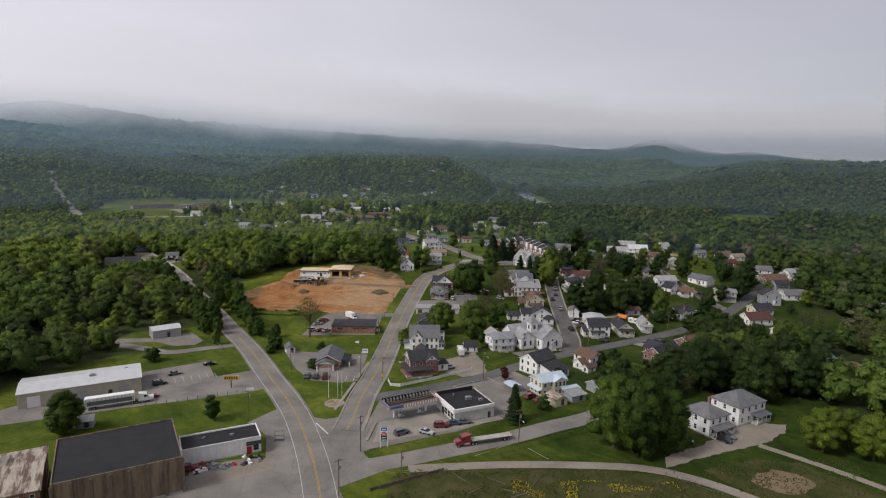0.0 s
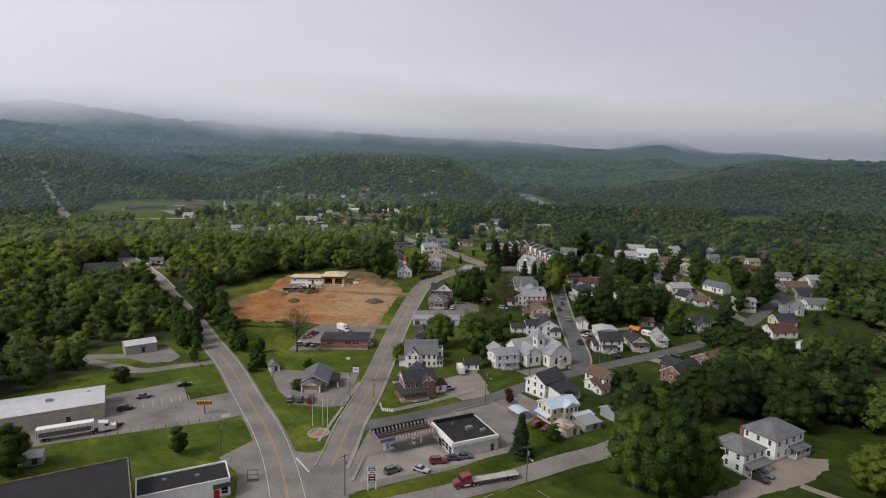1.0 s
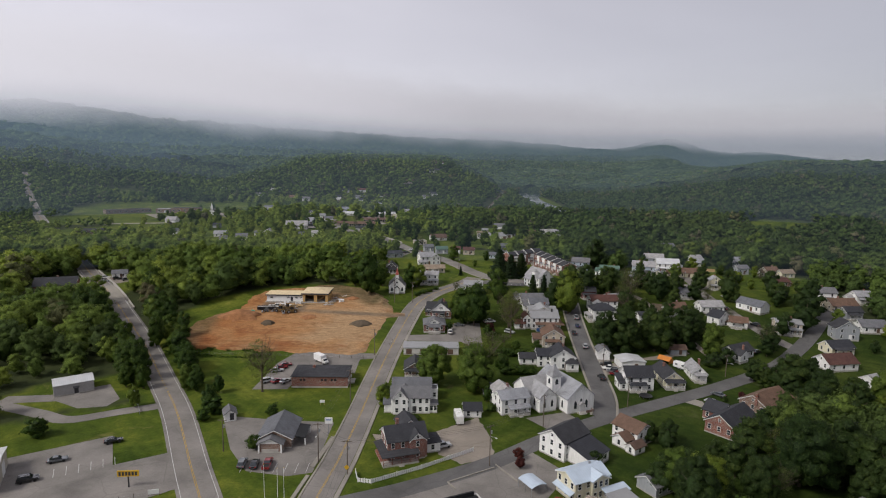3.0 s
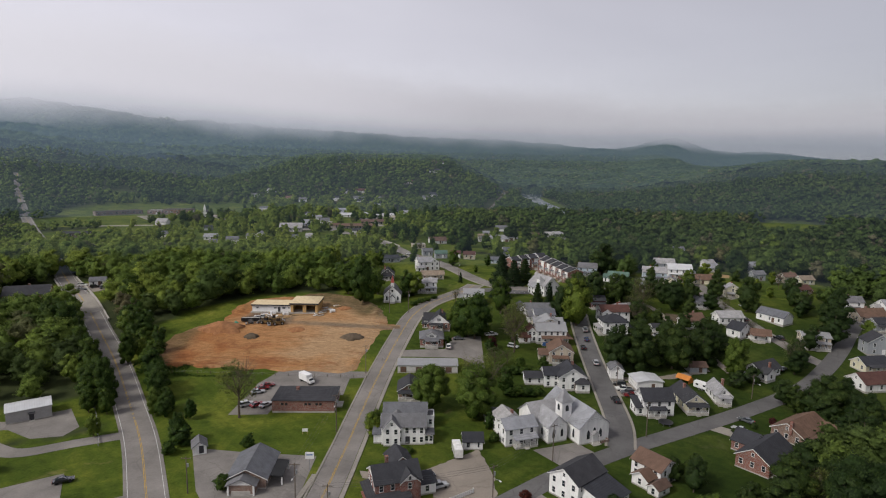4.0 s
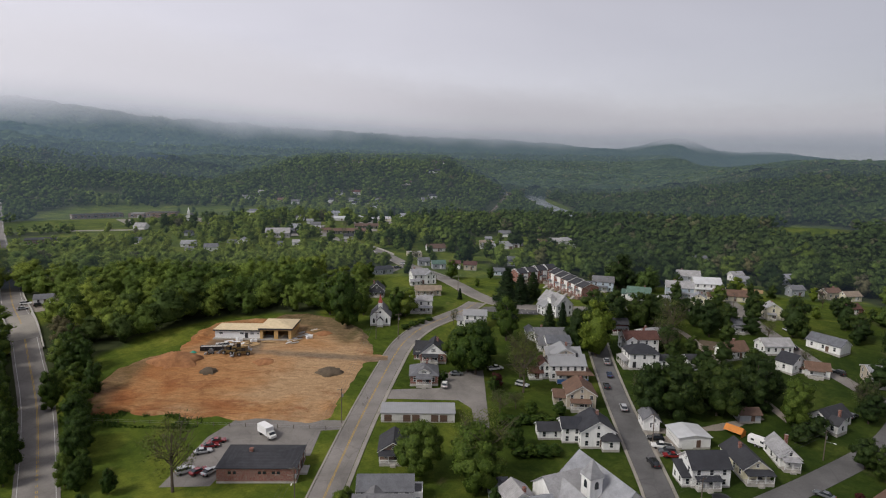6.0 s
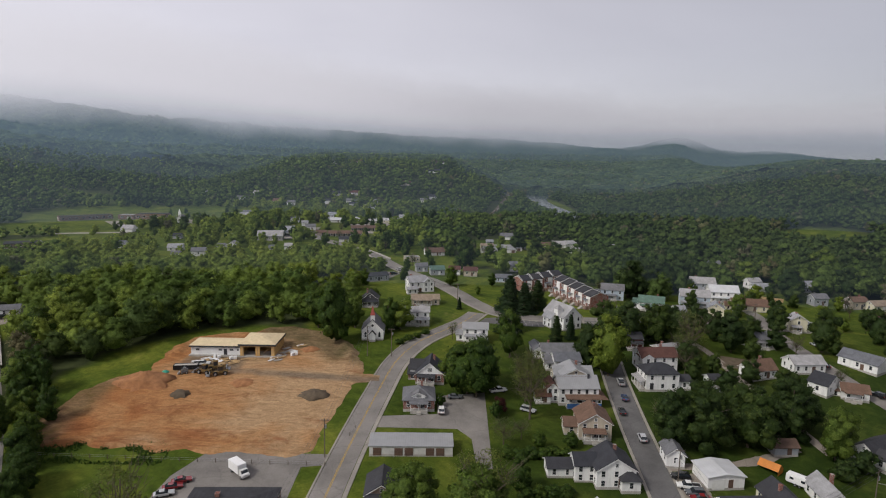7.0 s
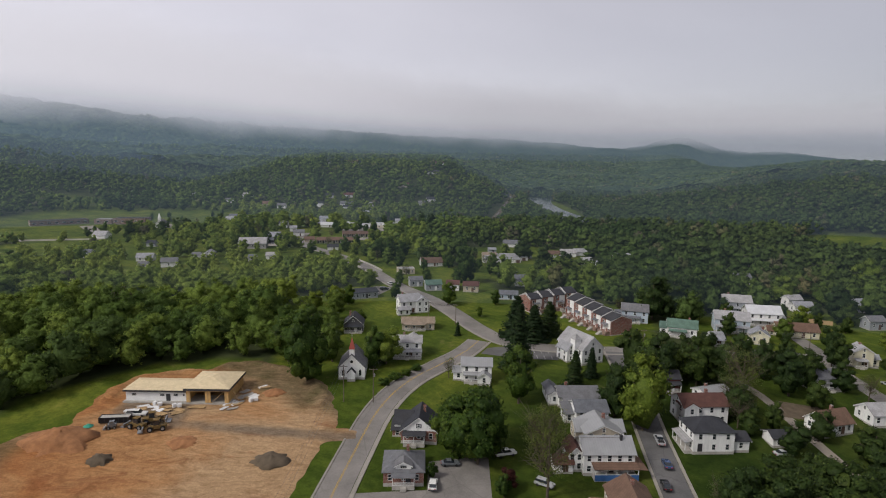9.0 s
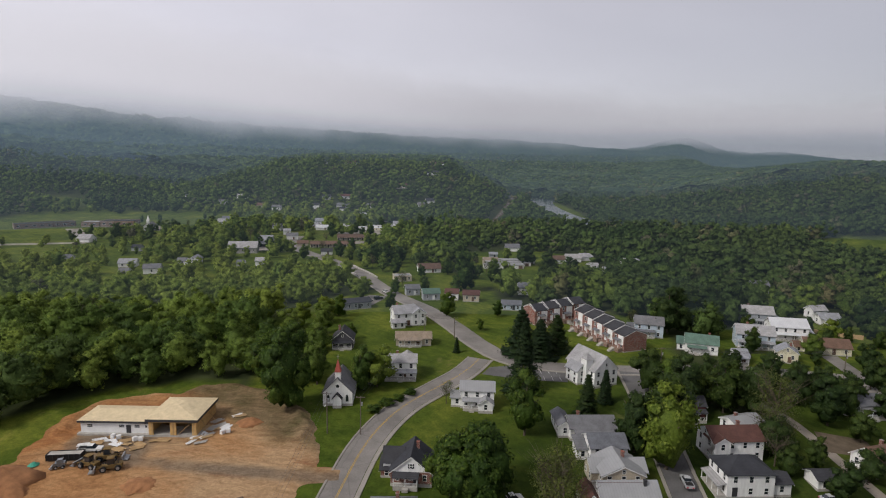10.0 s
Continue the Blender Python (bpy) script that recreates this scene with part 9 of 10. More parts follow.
def car_model(kind, paint, label):
    root = new(kind if kind in ("van",) else {"sedan": "car", "suv": "car", "pickup": "pickup_truck"}[kind])
    body, cab = PROFILE[kind]
    W = 0.92 if kind == "sedan" else 0.98
    part("body", bevelled(extrude_profile(body, -W, W), 0.07), paint, root)
    part("cabin", bevelled(extrude_profile(cab, -W + 0.06, W - 0.06, 0.16, 1), 0.05), GLASS, root)
    rx = [p[0] for p in cab]
    part("roof_panel", slab([(rx[1] - 0.05, -W + 0.24, cab[1][1] + 0.03), (rx[1] - 0.05, W - 0.24, cab[1][1] + 0.03), (rx[2] + 0.05, W - 0.24, cab[2][1] + 0.03), (rx[2] + 0.05, -W + 0.24, cab[2][1] + 0.03)], 0.05), paint, root)
    if kind == "pickup":
        part("bed", box(-2.7, -0.85, -W + 0.12, W - 0.12, 1.1, 1.125), RUBBER, root)
        part("bed_rail", join(box(-2.8, -0.8, -W, -W + 0.1, 1.08, 1.25), box(-2.8, -0.8, W - 0.1, W, 1.08, 1.25), box(-2.8, -2.68, -W + 0.1, W - 0.1, 1.08, 1.25)), paint, root)
    L = body[1][0]
    tyre = mesh_from("wheel", *wheel_shape(0.34, 0.24), RUBBER)
    for sx in (-0.62, 0.62):
        for sy in (-1, 1):
            part("wheel", tyre, None, root, "", pose(sx * L, sy * (W - 0.1), 0.34))
    for sy in (-0.62, 0.62):
        part("headlight", box(L - 0.02, L + 0.05, sy - 0.2, sy + 0.2, body[2][1] - 0.22, body[2][1] - 0.06), TRIM, root)
        part("tail_light", box(-L - 0.05, -L + 0.02, sy - 0.2, sy + 0.2, 0.68, 0.86), REDPAINT, root)
    part("bumper", box(L - 0.02, L + 0.1, -W + 0.1, W - 0.1, 0.4, 0.58), DARKTRIM, root)
    part("bumper", box(-L - 0.1, -L + 0.02, -W + 0.1, W - 0.1, 0.4, 0.58), DARKTRIM, root)
    return tagged(root, label, "pickup" if kind == "pickup" else ("van" if kind == "van" else "car"))


PAINT = {"black": CAR_BLACK, "grey": CAR_GREY, "silver": CAR_SILVER, "white": CAR_WHITE, "red": CAR_RED, "blue": CAR_BLUE}
WORDS = {"sedan": "parked sedan car", "suv": "parked sport utility car", "pickup": "parked pickup truck", "van": "parked delivery van"}


def car(kind, colour, x, y, rot):
    m = pose(x, y, gz(x, y) + 0.12, 0, 0, rot)
    key = (kind, colour)
    if key not in CARS:
        CARS[key] = car_model(kind, PAINT[colour], "%s %s on four wheels" % (colour, WORDS[kind]))
        CARS[key].matrix_basis = m
        return CARS[key]
    return copy_thing(CARS[key], m)


def wheels_at(root, spots, r=0.5, w=0.3):
    me, hub = mesh_from("wheel", *wheel_shape(r, w), RUBBER), mesh_from("rim", *wheel_shape(r * 0.55, w + 0.03), STEEL)
    for x, y in spots:
        o = part("wheel", me, None, root, "", pose(x, y, r))
        part("rim", hub, None, o)


def tractor(root, x, paint):
    """A long-nosed lorry cab, its front towards +x."""
    part("cab", bevelled(extrude_profile([(x - 1.6, 0.7), (x + 2.9, 0.7), (x + 2.9, 1.7), (x + 1.3, 1.95), (x + 1.0, 2.9), (x - 1.6, 3.3)], -1.15, 1.15), 0.1), paint, root)
    part("windscreen", slab([(x + 1.34, -0.95, 2.0), (x + 1.34, 0.95, 2.0), (x + 1.08, 0.95, 2.78), (x + 1.08, -0.95, 2.78)], 0.04), GLASS, root)
    for sy in (-1.17, 1.15):
        part("side_window", box(x + 0.1, x + 0.95, sy, sy + 0.02, 2.0, 2.65), GLASS, root)
        part("exhaust", tube((x - 1.5, sy * 0.92, 1.0), (x - 1.5, sy * 0.92, 3.8), 0.08), STEEL, root)
        part("fuel_tank", tube((x - 1.2, sy * 0.95, 0.8), (x + 0.3, sy * 0.95, 0.8), 0.3, 0.3, 10), STEEL, root)
    part("chassis", box(x - 3.8, x - 1.5, -0.5, 0.5, 0.7, 1.0), DARKTRIM, root)
    part("grille", box(x + 2.88, x + 2.96, -0.6, 0.6, 0.9, 1.6), STEEL, root)
    wheels_at(root, [(x + 2.0, s) for s in (-1.0, 1.0)] + [(x - a, s) for a in (2.2, 3.3) for s in (-1.0, 1.0)])


r = thing("flatbed_lorry", 12.6, 158.6, 199, "red lorry cab with a long empty flatbed trailer", "lorry")
tractor(r, 6.0, CAR_RED)
part("flatbed", box(-8.6, 4.0, -1.25, 1.25, 1.15, 1.4), WOODPOLE, r)
part("deck", box(-8.5, 3.9, -1.2, 1.2, 1.4, 1.44), CONCRETE, r)
part("frame_rail", join(box(-8.2, 3.6, -0.5, -0.35, 0.85, 1.15), box(-8.2, 3.6, 0.35, 0.5, 0.85, 1.15)), DARKTRIM, r)
wheels_at(r, [(-a, s) for a in (6.0, 7.2) for s in (-1.0, 1.0)])
r = thing("box_lorry", -103.5, 178.0, 27, "white lorry cab with a white ribbed box trailer", "lorry")
tractor(r, 8.2, CAR_WHITE)
part("trailer_box", box(-8.2, 5.6, -1.25, 1.25, 1.2, 3.9), WHITEPAINT, r)
for u in np.arange(-8.0, 5.5, 1.1):
    part("rib", box(u, u + 0.12, -1.29, -1.24, 1.25, 3.8), STEEL, r)
part("side_graphic", box(-7.6, 5.0, -1.3, -1.285, 1.6, 2.9), CAR_GREY, r)
wheels_at(r, [(-a, s) for a in (5.6, 6.8) for s in (-1.0, 1.0)])
r = thing("box_truck", -44.5, 281.5, -42, "white box truck parked behind the brick building", "truck")
part("cargo_box", box(-3.2, 1.6, -1.15, 1.15, 0.9, 3.2), WHITEPAINT, r)
part("cab", bevelled(extrude_profile([(1.65, 0.5), (3.5, 0.5), (3.5, 1.2), (2.9, 1.35), (2.5, 2.1), (1.65, 2.15)], -1.0, 1.0), 0.08), CAR_WHITE, r)
part("windscreen", slab([(2.94, -0.85, 1.4), (2.94, 0.85, 1.4), (2.55, 0.85, 2.05), (2.55, -0.85, 2.05)], 0.04), GLASS, r)
wheels_at(r, [(x, s) for x in (-2.0, 2.6) for s in (-0.95, 0.95)], 0.42)
r = thing("motorhome", 7.9, 234.6, 98, "white and beige motorhome beside a small outbuilding", "motorhome")
part("body", bevelled(box(-3.2, 3.0, -1.15, 1.15, 0.6, 3.0), 0.12), CAR_WHITE, r)
part("windscreen", box(3.0, 3.03, -0.95, 0.95, 1.6, 2.5), GLASS, r)
for u in (-2.0, 0.2, 1.8):
    part("side_window", box(u - 0.4, u + 0.4, -1.18, -1.14, 1.7, 2.4), GLASS, r)
part("roof_unit", box(-0.6, 0.4, -0.4, 0.4, 3.0, 3.25), TRIM, r)
part("stripe", box(-3.1, 2.9, -1.17, -1.15, 1.1, 1.35), ROOF_TAN, r)
wheels_at(r, [(x, s) for x in (-2.0, 2.0) for s in (-1.0, 1.0)], 0.4)

# parked cars, place by place
car("sedan", "black", -88.5, 216.5, 30)
car("suv", "white", -188.0, 386.5, 20)
car("sedan", "grey", -174.5, 383.0, 40)
car("sedan", "grey", -97.0, 205.6, 30)
car("suv", "black", -98.0, 196.0, 30)
car("sedan", "red", -95.0, 184.4, 60)
car("suv", "grey", -11.2, 162.4, 35)
car("sedan", "silver", -4.0, 163.2, -25)
car("suv", "red", 0.4, 167.6, 10)
car("sedan", "blue", 4.4, 169.4, 10)
car("sedan", "grey", 7.4, 170.4, 10)
car("suv", "black", 82.6, 162.0, -50)
car("sedan", "grey", 85.0, 164.4, -50)
car("sedan", "black", 71.0, 160.8, -20)
car("suv", "grey", -48.8, 205.8, 95)
car("sedan", "black", -45.6, 205.6, 95)
car("pickup", "red", -42.2, 205.6, 95)
car("pickup", "black", -0.6, 222.0, 20)
car("suv", "silver", 3.2, 217.8, 25)
car("suv", "red", 30.4, 190.8, 40)
car("sedan", "red", 33.0, 188.4, 40)
car("suv", "black", 61.2, 271.6, 96)
car("suv", "silver", 61.8, 301.6, 84)
car("sedan", "black", 60.2, 316.2, 84)
car("pickup", "silver", 65.0, 335.0, 84)
car("sedan", "blue", 63.4, 324.6, 84)
car("pickup", "white", 66.4, 280.0, 170)
car("suv", "black", 66.0, 284.0, 170)
car("sedan", "red", 67.4, 275.4, 175)
car("suv", "grey", 67.0, 277.4, 175)
car("sedan", "silver", 93.4, 252.6, 130)
car("sedan", "grey", 98.4, 258.8, 130)
car("sedan", "grey", 132.2, 299.6, 35)
car("sedan", "red", -57.0, 277.4, 25)
car("sedan", "red", -58.0, 274.8, 25)
car("sedan", "silver", -58.8, 272.0, 25)
car("suv", "silver", -59.4, 262.6, 40)
car("sedan", "red", -56.0, 262.6, 50)
car("sedan", "silver", -53.2, 262.6, 60)
car("sedan", "grey", 9.4, 322.8, 5)
car("suv", "white", 5.4, 314.2, 88)
car("pickup", "white", 23.4, 327.4, 20)
car("suv", "silver", 31.6, 315.6, -30)
car("sedan", "silver", 95.2, 330.4, 5)
car("suv", "black", 147.0, 330.0, 110)
car("sedan", "black", 143.2, 352.0, 92)
car("sedan", "silver", 151.6, 372.0, 92)
car("sedan", "black", -31.0, 487.4, 30)
car("sedan", "silver", -34.6, 489.0, 30)
car("suv", "black", -26.6, 493.0, 30)
car("sedan", "white", -25.0, 508.0, 120)
car("van", "white", 58.0, 462.0, 20)
car("sedan", "silver", -184.0, 379.0, 40)
car("suv", "black", -180.0, 384.0, 40)

# ---- machines and litter on the clay site ----


def loader(x, y, rot, label):
    r = thing("wheel_loader", x, y, rot, label, "loader", "yellow machines on the clay", z=gz(x, y) + 0.35)
    part("chassis", join(box(-2.6, 0.4, -0.8, 0.8, 0.7, 1.6), box(0.4, 1.8, -0.6, 0.6, 0.7, 1.3)), MUDYELLOW, r)
    part("cab", box(-0.9, 0.5, -0.65, 0.65, 1.6, 3.0), GLASS, r)
    part("cab_roof", box(-1.0, 0.6, -0.75, 0.75, 3.0, 3.15), MUDYELLOW, r)
    part("bucket", extrude_profile([(3.2, 0.1), (4.4, 0.1), (4.5, 0.25), (3.5, 0.4), (3.4, 1.2), (3.1, 1.2)], -1.3, 1.3), STEEL, r)
    for s in (-0.55, 0.45):
        part("arm", slab([(1.2, s, 1.5), (1.2, s + 0.1, 1.5), (3.3, s + 0.1, 0.8), (3.3, s, 0.8)], 0.25), MUDYELLOW, r)
    part("exhaust", tube((-1.8, 0.4, 1.6), (-1.8, 0.4, 2.5), 0.07), DARKTRIM, r)
    wheels_at(r, [(a, s) for a in (-1.7, 1.4) for s in (-1.0, 1.0)], 0.7, 0.5)


loader(-75.4, 335.4, 165, "muddy yellow wheel loader with a lowered bucket")
loader(-69.8, 334.6, 200, "muddy yellow wheel loader facing the road")
loader(-72.4, 338.4, 15, "muddy yellow wheel loader beside the others")
r = thing("backhoe", -82.0, 335.0, 200, "small grey skid loader on the clay", "loader", z=gz(-82.0, 335.0) + 0.35)
part("body", join(box(-1.2, 1.0, -0.7, 0.7, 0.5, 1.4), box(-0.7, 0.5, -0.6, 0.6, 1.4, 2.1)), CAR_GREY, r)
part("bucket", extrude_profile([(1.4, 0.1), (2.2, 0.1), (2.2, 0.25), (1.5, 0.8)], -0.9, 0.9), STEEL, r)
wheels_at(r, [(a, s) for a in (-0.7, 0.7) for s in (-0.85, 0.85)], 0.4, 0.3)
r = thing("skip", -83.0, 338.6, 8, "long black waste skip with pale rubble in it", "skip", z=gz(-83.0, 338.6) + 0.3)
part("tub", join(box(-4.0, 4.0, -1.2, -1.1, 0.1, 1.6), box(-4.0, 4.0, 1.1, 1.2, 0.1, 1.6), box(-4.0, -3.9, -1.1, 1.1, 0.1, 1.6), box(3.9, 4.0, -1.1, 1.1, 0.1, 1.6), box(-3.9, 3.9, -1.1, 1.1, 0.1, 0.3)), BLACKPAINT, r)
part("rubble", box(-3.8, 3.8, -1.0, 1.0, 0.3, 1.45), CONCRETE, r)
for u in np.arange(-3.6, 3.7, 1.2):
    part("rib", box(u, u + 0.1, -1.27, -1.2, 0.1, 1.6), DARKTRIM, r)
r = thing("tarpaulin", -88.8, 335.6, 20, "crumpled green tarpaulin on the clay", "tarpaulin", z=gz(-88.8, 335.6) + 0.4)
part("sheet", moved(tube((0, 0, 0), (0, 0, 0.6), 1.3, 0.4, 9), pose(0, 0, 0)), GREENPAINT, r)
car("pickup", "white", -79.0, 342.0, 8)
g = random.Random(9)
for i in range(16):
    x, y = g.uniform(-85, -62), g.uniform(342.5, 348.8)
    r = thing("plank_pile", x, y, g.uniform(-30, 40), "loose pile of pale timber boards on clay", "timber", "timber on the building site", z=gz(x, y) + 0.45)
    for k in range(g.randint(3, 6)):
        part("board", box(-1.6 + g.uniform(-.3, .3), 1.6 + g.uniform(-.3, .3), -0.9 + k * 0.34, -0.62 + k * 0.34, 0.0, 0.08 + 0.05 * (k % 3)), TIMBER if i % 3 else WHITEPAINT, r)
for i in range(18):
    k = g.random()
    x, y = -55.5 + 4.5 * k + g.uniform(-1.5, 3.5), 346.5 + 14 * k
    r = thing("plank_pile", x, y, g.uniform(20, 80), "loose pile of pale timber boards on clay", "timber", "timber on the building site", z=gz(x, y) + 0.45)
    for k in range(g.randint(3, 6)):
        part("board", box(-1.5 + g.uniform(-.3, .3), 1.5 + g.uniform(-.3, .3), -0.9 + k * 0.34, -0.62 + k * 0.34, 0.0, 0.08 + 0.05 * (k % 3)), (TIMBER, CONCRETE, WHITEPAINT)[i % 3], r)
for x, y in ((-76.5, 347.6), (-74.9, 347.2), (-70.4, 346.6), (-69.0, 346.8), (-49.6, 350.8), (-48.4, 351.6)):
    r = thing("wrapped_pallet", x, y, g.uniform(0, 90), "pallet of material wrapped in white plastic", "pallet", "pallets on the building site", z=gz(x, y) + 0.3)
    part("pallet", join(*[box(-0.6 + k * 0.27, -0.42 + k * 0.27, -0.5, 0.5, 0, 0.14) for k in range(5)]), TIMBER, r)
    part("load", bevelled(box(-0.58, 0.62, -0.48, 0.48, 0.14, 1.2), 0.1), WHITEPAINT, r)

# ---- scrap in the yard by the shop ----
for i in range(22):
    u, v = g.uniform(-8, 9), g.uniform(-9.5, -5.2)
    x, y = -59.3 + u * 0.891 - v * 0.454, 149.9 + u * 0.454 + v * 0.891
    r = thing("scrap", x, y, g.uniform(0, 180), "rusty machine part stacked in the yard", "scrap", "scrap by the shop")
    a0, b0, c0 = g.uniform(0.4, 1.3), g.uniform(0.3, 0.8), g.uniform(0.4, 1.3)
    part("frame", join(box(-a0, a0, -b0, b0, -0.1, c0 * 0.4), box(-a0 * 0.4, a0 * 0.5, -b0 * 0.7, b0 * 0.3, c0 * 0.4, c0)), (STEEL, DARKTRIM, WHITEPAINT, REDPAINT, STEEL, DARKTRIM)[i % 6], r)
    part("drum", tube((a0 * 0.8, 0, 0.2), (a0 * 1.5, 0.1, 0.25), 0.25), (DARKTRIM, STEEL)[i % 2], r)
car("pickup", "red", -64.2, 139.6, 30)

# ---- poles, wires, lamps ----


def utility_pole(x, y, h=11.0, rot=0, lamp=False, arms=1):
    r = thing("utility_pole", x, y, rot, "weathered wooden utility pole with crossarm", "utility pole", "utility poles")
    part("pole", tube((0, 0, -0.6), (0, 0, h), 0.16, 0.11, 8), WOODPOLE, r)
    for k in range(arms):
        z = h - 0.5 - k * 0.9
        part("crossarm", box(-1.2, 1.2, -0.07, 0.07, z, z + 0.13), WOODPOLE, r)
        for u in (-1.05, 1.05):
            part("insulator", tube((u, 0, z + 0.13), (u, 0, z + 0.3), 0.05, 0.03, 6), STEEL, r)
    part("transformer", tube((0.35, 0, h - 2.6), (0.35, 0, h - 1.7), 0.24, 0.24, 10), STEEL, r)
    if lamp:
        part("lamp_arm", tube((0, 0, h - 3.2), (0, -2.2, h - 2.7), 0.04), STEEL, r)
        part("lamp_head", box(-0.12, 0.12, -2.75, -2.1, h - 2.82, h - 2.66), TRIM, r)
    return (x, y, gz(x, y) + h - 0.3)


def wire(a0, b0, sag=0.8, off=0.0):
    a0, b0 = Vector(a0), Vector(b0)
    side = (b0 - a0).cross(Vector((0, 0, 1))).normalized() * off
    pts = [a0.lerp(b0, k / 8) + side - Vector((0, 0, sag * 4 * (k / 8) * (1 - k / 8))) for k in range(9)]
    across = (b0 - a0).cross(Vector((0, 0, 1))).normalized() * 0.022
    up = Vector((0, 0, 0.022))
    verts = [tuple(p + d) for p in pts for d in (across, up, -across, -up)]
    faces = [(4 * k + j, 4 * k + (j + 1) % 4, 4 * k + 4 + (j + 1) % 4, 4 * k + 4 + j) for k in range(8) for j in range(4)]
    ob = new("cable", mesh_from("cable", verts, faces + [(3, 2, 1, 0), (32, 33, 34, 35)], DARKTRIM))
    tagged(ob, "thin black overhead cable strung between poles", "cable", "overhead cables")


P1 = utility_pole(-21.6, 151.4, 10.6, 40)
P2 = utility_pole(-9.4, 137.8, 8.0, 40)
P3 = utility_pole(-23.7, 129.8, 9.6, 40)
P4 = utility_pole(22.5, 158.0, 10.4, 20, True)
utility_pole(-58.4, 170.4, 9.4, 30)
P6 = utility_pole(15.6, 208.4, 11.5, 35, True)
P7 = utility_pole(-27.4, 246.4, 11.6, 0, True)
P8 = utility_pole(-20.9, 202.4, 9.5, 0)
P9 = utility_pole(-29.6, 208.4, 11.0, 0, True)
P10 = utility_pole(-24.8, 289.6, 10.8, 0)
P11 = utility_pole(-22.6, 353.0, 11.4, 0, True)
P12 = utility_pole(-13.7, 352.6, 10.8, 0)
P13 = utility_pole(-0.6, 430.0, 10.0, 0)
P14 = utility_pole(11.0, 430.0, 9.0, 0)
P15 = utility_pole(63.6, 247.6, 10.8, 30)
P16 = utility_pole(64.2, 281.2, 9.6, 0, True)
P17 = utility_pole(108.6, 275.8, 8.6, 30, True)
P18 = utility_pole(79.6, 396.4, 9.4, 0)
P19 = utility_pole(138.6, 394.0, 10.5, 0)
P21 = utility_pole(33.5, 232.2, 10.4, 30)
utility_pole(-56.5, 213.0, 9.4, 0)
for a0, b0 in ((P3, P1), (P1, P8), (P8, P9), (P9, P7), (P7, P10), (P10, P11), (P2, P4), (P8, P6), (P6, P21), (P21, P15), (P15, P17), (P15, P16), (P12, P13), (P13, P14), (P18, P19)):
    for off in (-0.9, 0.0, 0.9):
        wire(a0, b0, 0.9, off)

# ---- signs and small street things ----
r = thing("roadside_sign", -72.4, 194.5, 6, "yellow-orange sign board with dark lettering on a post", "sign")
part("board", box(-2.5, 2.5, -0.12, 0.12, 2.9, 4.4), YELLOWPAINT, r)
for i, u in enumerate((-1.9, -1.15, -0.4, 0.35, 1.1, 1.85)):
    part("lettering", box(u - 0.26, u + 0.26, -0.14, -0.121, 3.15, 4.1), DARKTRIM, r)
part("post", box(-0.15, 0.15, -0.1, 0.1, -0.4, 2.9), DARKTRIM, r)
r = thing("sign", -64.8, 191.2, 15, "low white sign on the verge", "sign")
part("board", box(-1.2, 1.2, -0.06, 0.06, 0.5, 1.6), WHITEPAINT, r)
for u in (-1.0, 1.0):
    part("post", box(u - 0.05, u + 0.05, -0.05, 0.05, -0.3, 0.5), STEEL, r)
r = thing("bank_sign", -30.2, 225.0, 4, "white bank sign on a slim post", "sign")
part("board", box(-1.1, 1.1, -0.12, 0.12, 3.0, 4.8), WHITEPAINT, r)
part("lettering", box(-0.8, 0.8, -0.14, -0.121, 4.0, 4.3), BLUEPAINT, r)
part("post", box(-0.09, 0.09, -0.09, 0.09, -0.3, 3.0), STEEL, r)
r = thing("warning_sign", -20.6, 199.6, 0, "yellow diamond warning sign on a steel post", "sign")
part("plate", moved(box(-0.5, 0.5, -0.02, 0.02, -0.5, 0.5), pose(0, 0, 3.6, 0, 45, 0)), YELLOWPAINT, r)
part("post", box(-0.04, 0.04, 0.0, 0.08, -0.3, 4.2), STEEL, r)
r = thing("steel_frame", -45.4, 157.2, 8, "empty rusty rectangular steel frame standing on the asphalt", "frame")
part("frame", join(box(-1.3, -1.2, -0.05, 0.05, 0, 2.9), box(1.2, 1.3, -0.05, 0.05, 0, 2.9), box(-1.2, 1.2, -0.05, 0.05, 2.8, 2.9), box(-1.2, 1.2, -0.05, 0.05, 0.3, 0.4), box(-1.2, 1.2, -0.05, 0.05, 1.5, 1.6), box(-1.4, 1.4, -0.6, 0.6, 0.0, 0.1)), DARKTRIM, r)
r = thing("memorial", -34.6, 183.0, 0, "round paved memorial with brick ring on the grass", "memorial")
ring = [((math.cos(k), math.sin(k)), (math.cos(k + math.tau / 24), math.sin(k + math.tau / 24))) for k in (i * math.tau / 24 for i in range(24))]
part("paving", tube((0, 0, -0.2), (0, 0, 0.12), 2.4, 2.4, 24), CLAY, r)
for (c0, s0), (c1, s1) in ring:
    part("kerb_stone", slab([(c0 * 2.4, s0 * 2.4, 0.3), (c0 * 3.3, s0 * 3.3, 0.3), (c1 * 3.28, s1 * 3.28, 0.3), (c1 * 2.4, s1 * 2.4, 0.3)], 0.4), SIDEWALK, r)
part("path", box(3.2, 3.7, -0.6, 0.6, -0.2, 0.14), SIDEWALK, r)
part("stone", bevelled(box(-0.5, 0.5, -0.2, 0.2, 0.1, 1.1), 0.06), CONCRETE, r)
